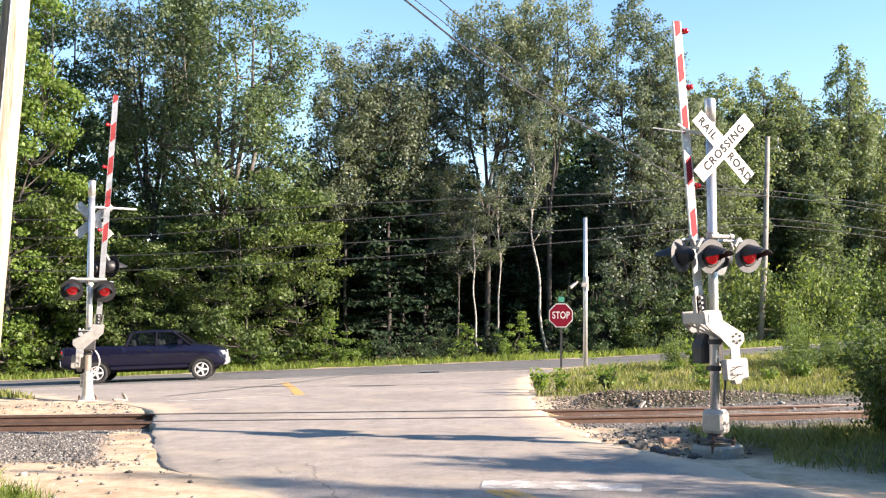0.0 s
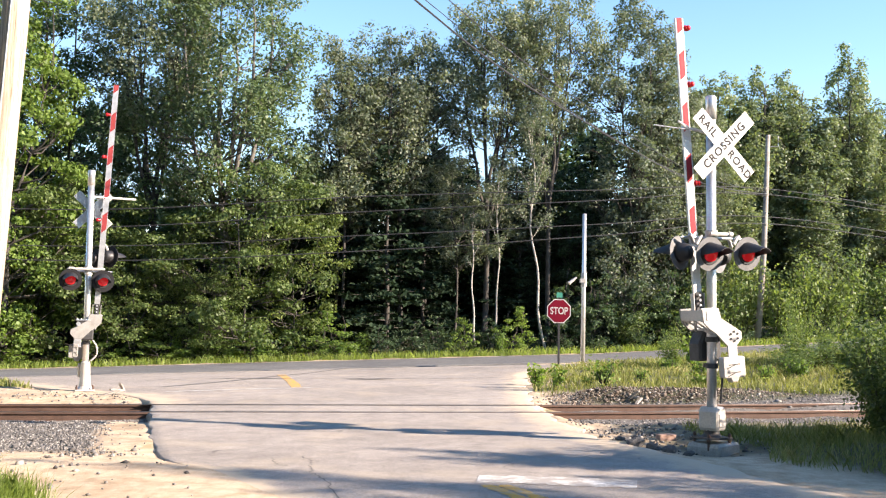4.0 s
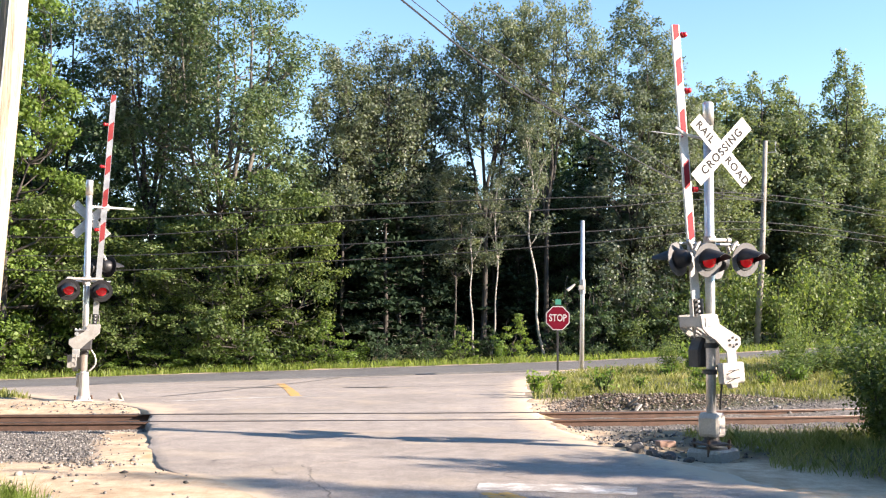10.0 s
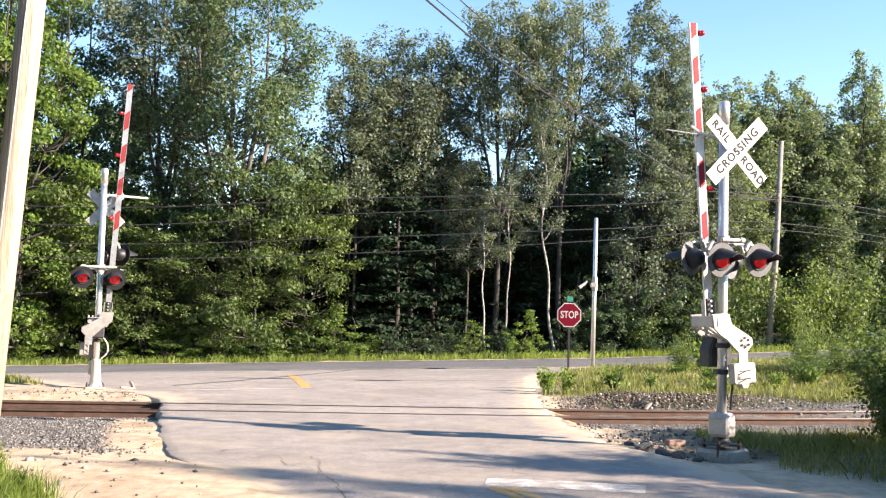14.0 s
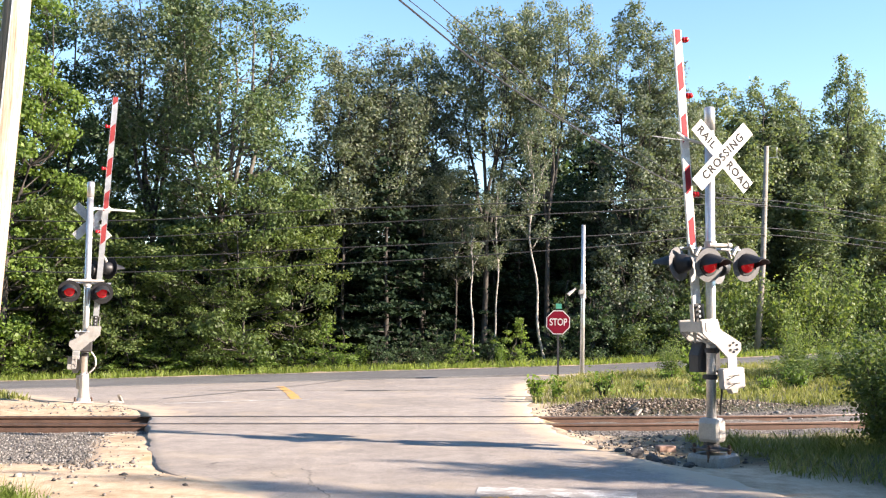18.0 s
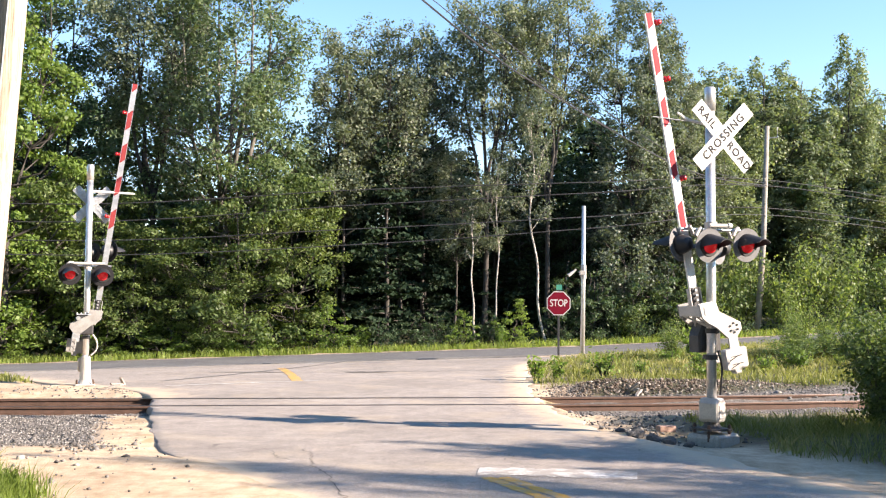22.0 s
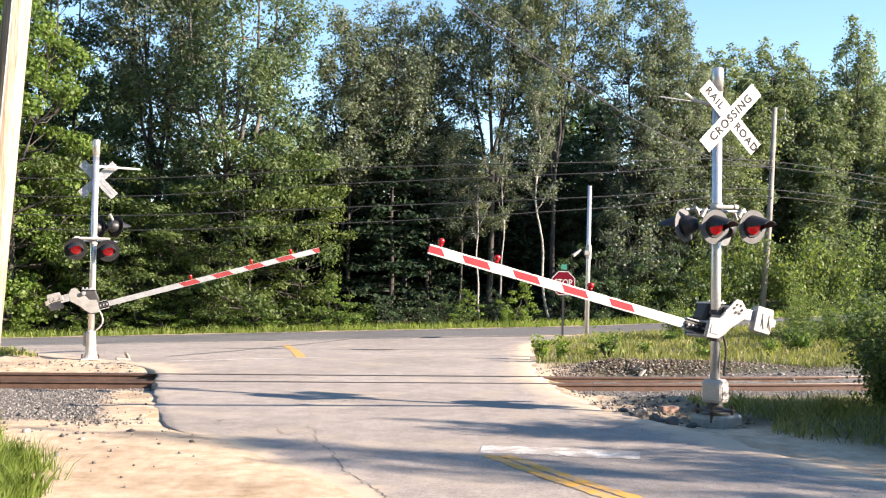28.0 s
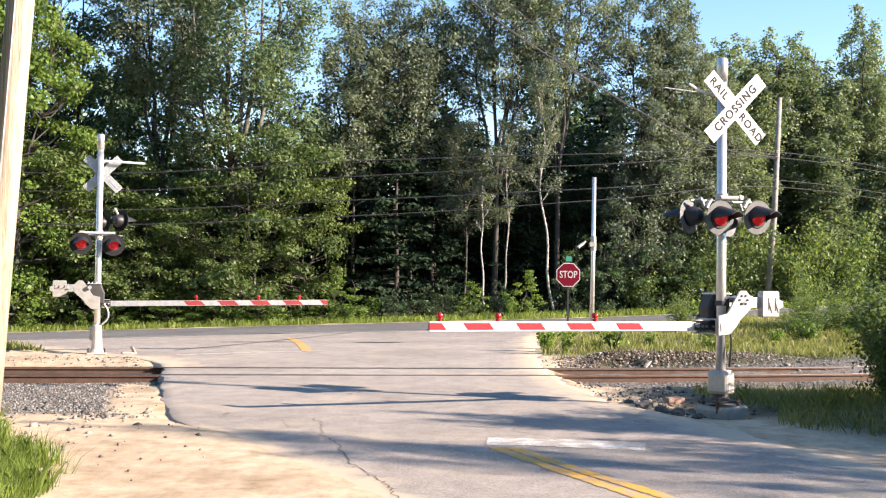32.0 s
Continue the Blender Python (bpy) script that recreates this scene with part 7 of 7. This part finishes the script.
        for hx in [p[0] for p in pillars][:2]:
            bm = bmesh.new()
            w = ip(plan, hx) * W / 2
            box(bm, hx - 0.3, hx - 0.12, s * w * 0.995 - 0.02, s * w * 0.995 + 0.02, ip(top, hx) - 0.22, ip(top, hx) - 0.18, 0.005)
            part("door_handle", bm, paint if two_tone else M_TRIM, root)
        for hx in [p[0] for p in pillars] + [xa - 0.25]:
            bm = bmesh.new()
            w = ip(plan, hx) * W / 2
            box(bm, hx - 0.005, hx + 0.005, s * w - 0.003, s * w + 0.003, ip(bottom, hx) + 0.12, ip(top, hx) - 0.1)
            part("door_seam", bm, M_TRIM, root)
        bm = bmesh.new()
        z0 = ip(bottom, 0)
        box(bm, wheels[1] + r_wheel * 1.25, wheels[0] - r_wheel * 1.25, s * W / 2 * 0.985 - 0.025, s * W / 2 * 0.985 + 0.025, z0 - 0.02, z0 + 0.1, 0.01)
        part("sill", bm, paint if bed else M_TRIM, root)
        zt = ip(top, L / 2 - 0.15)
        bm = bmesh.new()
        wf = ip(plan, L / 2 - 0.12) * W / 2
        box(bm, L / 2 - 0.3, L / 2 - 0.03, s * wf * 0.8 - 0.16, s * wf * 0.8 + 0.16, zt - 0.24, zt - 0.07, 0.04)
        part("headlight", bm, M_HEADLIGHT, root, "clear headlight")
        bm = bmesh.new()
        zt = ip(top, -L / 2 + 0.1)
        wf = ip(plan, -L / 2 + 0.1) * W / 2
        box(bm, -L / 2 - 0.01, -L / 2 + 0.3, s * wf * 0.86 - 0.12, s * wf * 0.86 + 0.12, zt - 0.34, zt - 0.08, 0.03)
        part("tail_light", bm, M_TAIL, root, "red tail light")
    for x, nm in ((L / 2, "front_bumper"), (-L / 2, "rear_bumper")):
        bm = bmesh.new()
        zb = ip(bottom, x)
        w = ip(plan, x * 0.97) * W / 2
        sg = 1 if x > 0 else -1
        box(bm, min(x - 0.2 * sg, x + 0.045 * sg), max(x - 0.2 * sg, x + 0.045 * sg), -w * 0.96, w * 0.96, zb + 0.02, zb + 0.26, 0.05)
        part(nm, bm, trim if trim else paint, root)
    bm = bmesh.new()
    zt = ip(top, L / 2 - 0.1)
    box(bm, L / 2 - 0.1, L / 2 + 0.025, -W * (0.22 if bed else 0.17), W * (0.22 if bed else 0.17), zt - (0.36 if bed else 0.27), zt - 0.11, 0.03)
    part("grille", bm, M_CHROME if bed else M_TRIM, root)
    bm = bmesh.new()
    box(bm, -L / 2 + 0.4, L / 2 - 0.4, -W / 2 * 0.6, W / 2 * 0.6, r_wheel * (0.95 if bed else 0.6), ip(bottom, 0) + 0.02)
    part("underbody", bm, M_TRIM, root)
    if roof_rack:
        for s in (1, -1):
            bar((xb - 0.35, s * wr * 0.93, zr + 0.04), (xc + 0.3, s * wr * 0.93, zrc + 0.04), 0.02, M_TRIM, "roof_rail")
    ws = []
    for x in wheels:
        for s in (1, -1):
            bm = bmesh.new()
            y = s * W / 2
            lip = []
            n = 20
            for k in range(n + 1):
                a = math.pi * (-0.06 + 1.12 * k / n)
                lip.append((x + r_wheel * 1.2 * math.cos(a), r_wheel + r_wheel * 1.2 * math.sin(a)))
            # flat dark disc painted in for the shaded hollow of the wheel well
            plate(bm, lip, y * 1.002 - 0.012, y * 1.002 + 0.012)
            part("wheel_arch", bm, M_TRIM, root)
            ws.append(wheel(root, x, s * (W / 2 - 0.085), r_wheel, 0.25, s))
    return root, ws


pickup, pickup_wheels = vehicle("pickup_truck", "dark navy blue pickup truck with an extended cab driving past", "pickup truck", M_PAINT_NAVY, 5.8, 2.02,
    [(-2.9, 1.3), (-0.7, 1.32), (-0.6, 1.32), (1.5, 1.31), (1.65, 1.3), (2.4, 1.24), (2.7, 1.16), (2.84, 1.05), (2.9, 0.8)],
    [(-2.9, 0.62), (-2.5, 0.52), (2.4, 0.48), (2.9, 0.5)], [(-2.9, 0.95), (-2.6, 0.99), (2.2, 1.0), (2.6, 0.96), (2.9, 0.84)],
    [(1.64, 1.29), (1.0, 1.84), (-0.46, 1.83), (-0.62, 1.3)], (2.05, -1.65), 0.39, trim=M_CHROME, bed=(-2.8, -0.68), pillars=((0.42, M_POST, 0.05), ), post=M_POST)
sedan, sedan_wheels = vehicle("sedan_car", "silver-blue four-door sedan driving past", "car", M_PAINT_SILVER, 4.53, 1.77,
    [(-2.265, 0.9), (-2.1, 1.02), (-1.6, 1.05), (-0.5, 0.95), (0.85, 0.91), (1.0, 0.9), (1.8, 0.81), (2.1, 0.71), (2.22, 0.6), (2.265, 0.46)],
    [(-2.265, 0.4), (-1.9, 0.24), (1.9, 0.2), (2.265, 0.26)], [(-2.265, 0.78), (-1.9, 0.94), (-0.8, 1.0), (1.3, 1.0), (1.9, 0.92), (2.265, 0.66)],
    [(1.2, 0.89), (0.25, 1.37), (-0.62, 1.38), (-1.72, 1.04)], (1.38, -1.32), 0.32, trim=None, pillars=((-0.05, M_TRIM, 0.04), (-0.98, M_TRIM, 0.03)), two_tone=True)
suv, suv_wheels = vehicle("suv_car", "white sport utility vehicle with dark lower trim driving past", "car", M_PAINT_WHITE, 5.04, 2.0,
    [(-2.52, 1.05), (-2.42, 1.2), (-1.0, 1.23), (0.9, 1.17), (1.1, 1.16), (2.0, 1.13), (2.32, 1.08), (2.46, 0.96), (2.52, 0.75)],
    [(-2.52, 0.5), (-2.2, 0.36), (2.2, 0.34), (2.52, 0.4)], [(-2.52, 0.86), (-2.2, 0.97), (2.0, 1.0), (2.35, 0.93), (2.52, 0.8)],
    [(1.25, 1.15), (0.45, 1.72), (-2.05, 1.71), (-2.44, 1.22)], (1.5, -1.36), 0.38, trim=M_TRIM, pillars=((-0.02, M_TRIM, 0.03), (-1.2, M_PAINT_WHITE, 0.1)), two_tone=True, roof_rack=True)


def resize(car, k):
    """Bring a built vehicle to its true length."""
    for o in car.children_recursive:
        o.data.transform(Matrix.Scale(k, 4))
        o.matrix_basis = Matrix.Translation(o.matrix_basis.translation * k)


resize(pickup, 0.965)
resize(sedan, 0.945)
resize(suv, 0.93)


def drive(car, wheels, lane, x_at, t_at, speed, seen):
    """Drive along the main road at a steady speed: at x_at at the time t_at."""
    xs = np.arange(-720, 720, 0.5)
    ys = main_y(xs)
    s = np.concatenate([[0], np.cumsum(np.hypot(np.diff(xs), np.diff(ys)))])
    s0 = np.interp(x_at, xs, s)
    rows = []
    for t in sorted({0.0, 32.0} | {round(v, 2) for v in np.arange(seen[0], seen[1] + 0.01, 0.1)}):
        x = float(np.interp(s0 + speed * (t - t_at), s, xs))
        slope = float(main_y(x + 0.5) - main_y(x - 0.5))
        y = float(main_y(x)) + lane * math.hypot(1, slope)
        z = [float(base_z(x + d, y)) for d in (-1.5, 1.5)]
        head = math.degrees(math.atan(slope)) + (0 if speed > 0 else 180)
        pitch = -math.degrees(math.atan((z[1] - z[0]) / 3.0)) * (1 if speed > 0 else -1)
        rows.append((t, pose(x, y, sum(z) / 2 + 0.034, 0, pitch, head)))
    walk(car, rows)
    for w in wheels:
        base = w.matrix_basis.translation.copy()
        rows = [(0.0, pose(*base, 0, 0, 0))]
        k = 0
        for t in np.arange(max(seen[0], 0.1), seen[1], 0.1):
            k += 1
            rows.append((round(float(t), 2), pose(*base, 0, 80 * k, 0)))
        rows.append((32.0, pose(*base, 0, 80 * k, 0)))
        walk(w, rows)


# ---------------------------------------------------------------- what moves
def motions():
    for arm, rows, (px, pz) in ((near_arm, NEAR_ARM, NEAR_PIVOT), (far_arm, FAR_ARM, FAR_PIVOT)):
        walk(arm, [(t, pose(px, 0, pz, 0, -a, 0)) for t, a in rows])
    drive(pickup, pickup_wheels, -1.65, -10.55, 0.0, 22.7, (0.0, 2.0))
    drive(sedan, sedan_wheels, 1.65, -3.3, 12.0, -24.2, (10.5, 13.5))
    drive(suv, suv_wheels, 1.65, -3.03, 19.4, -25.4, (18.0, 21.0))


motions()
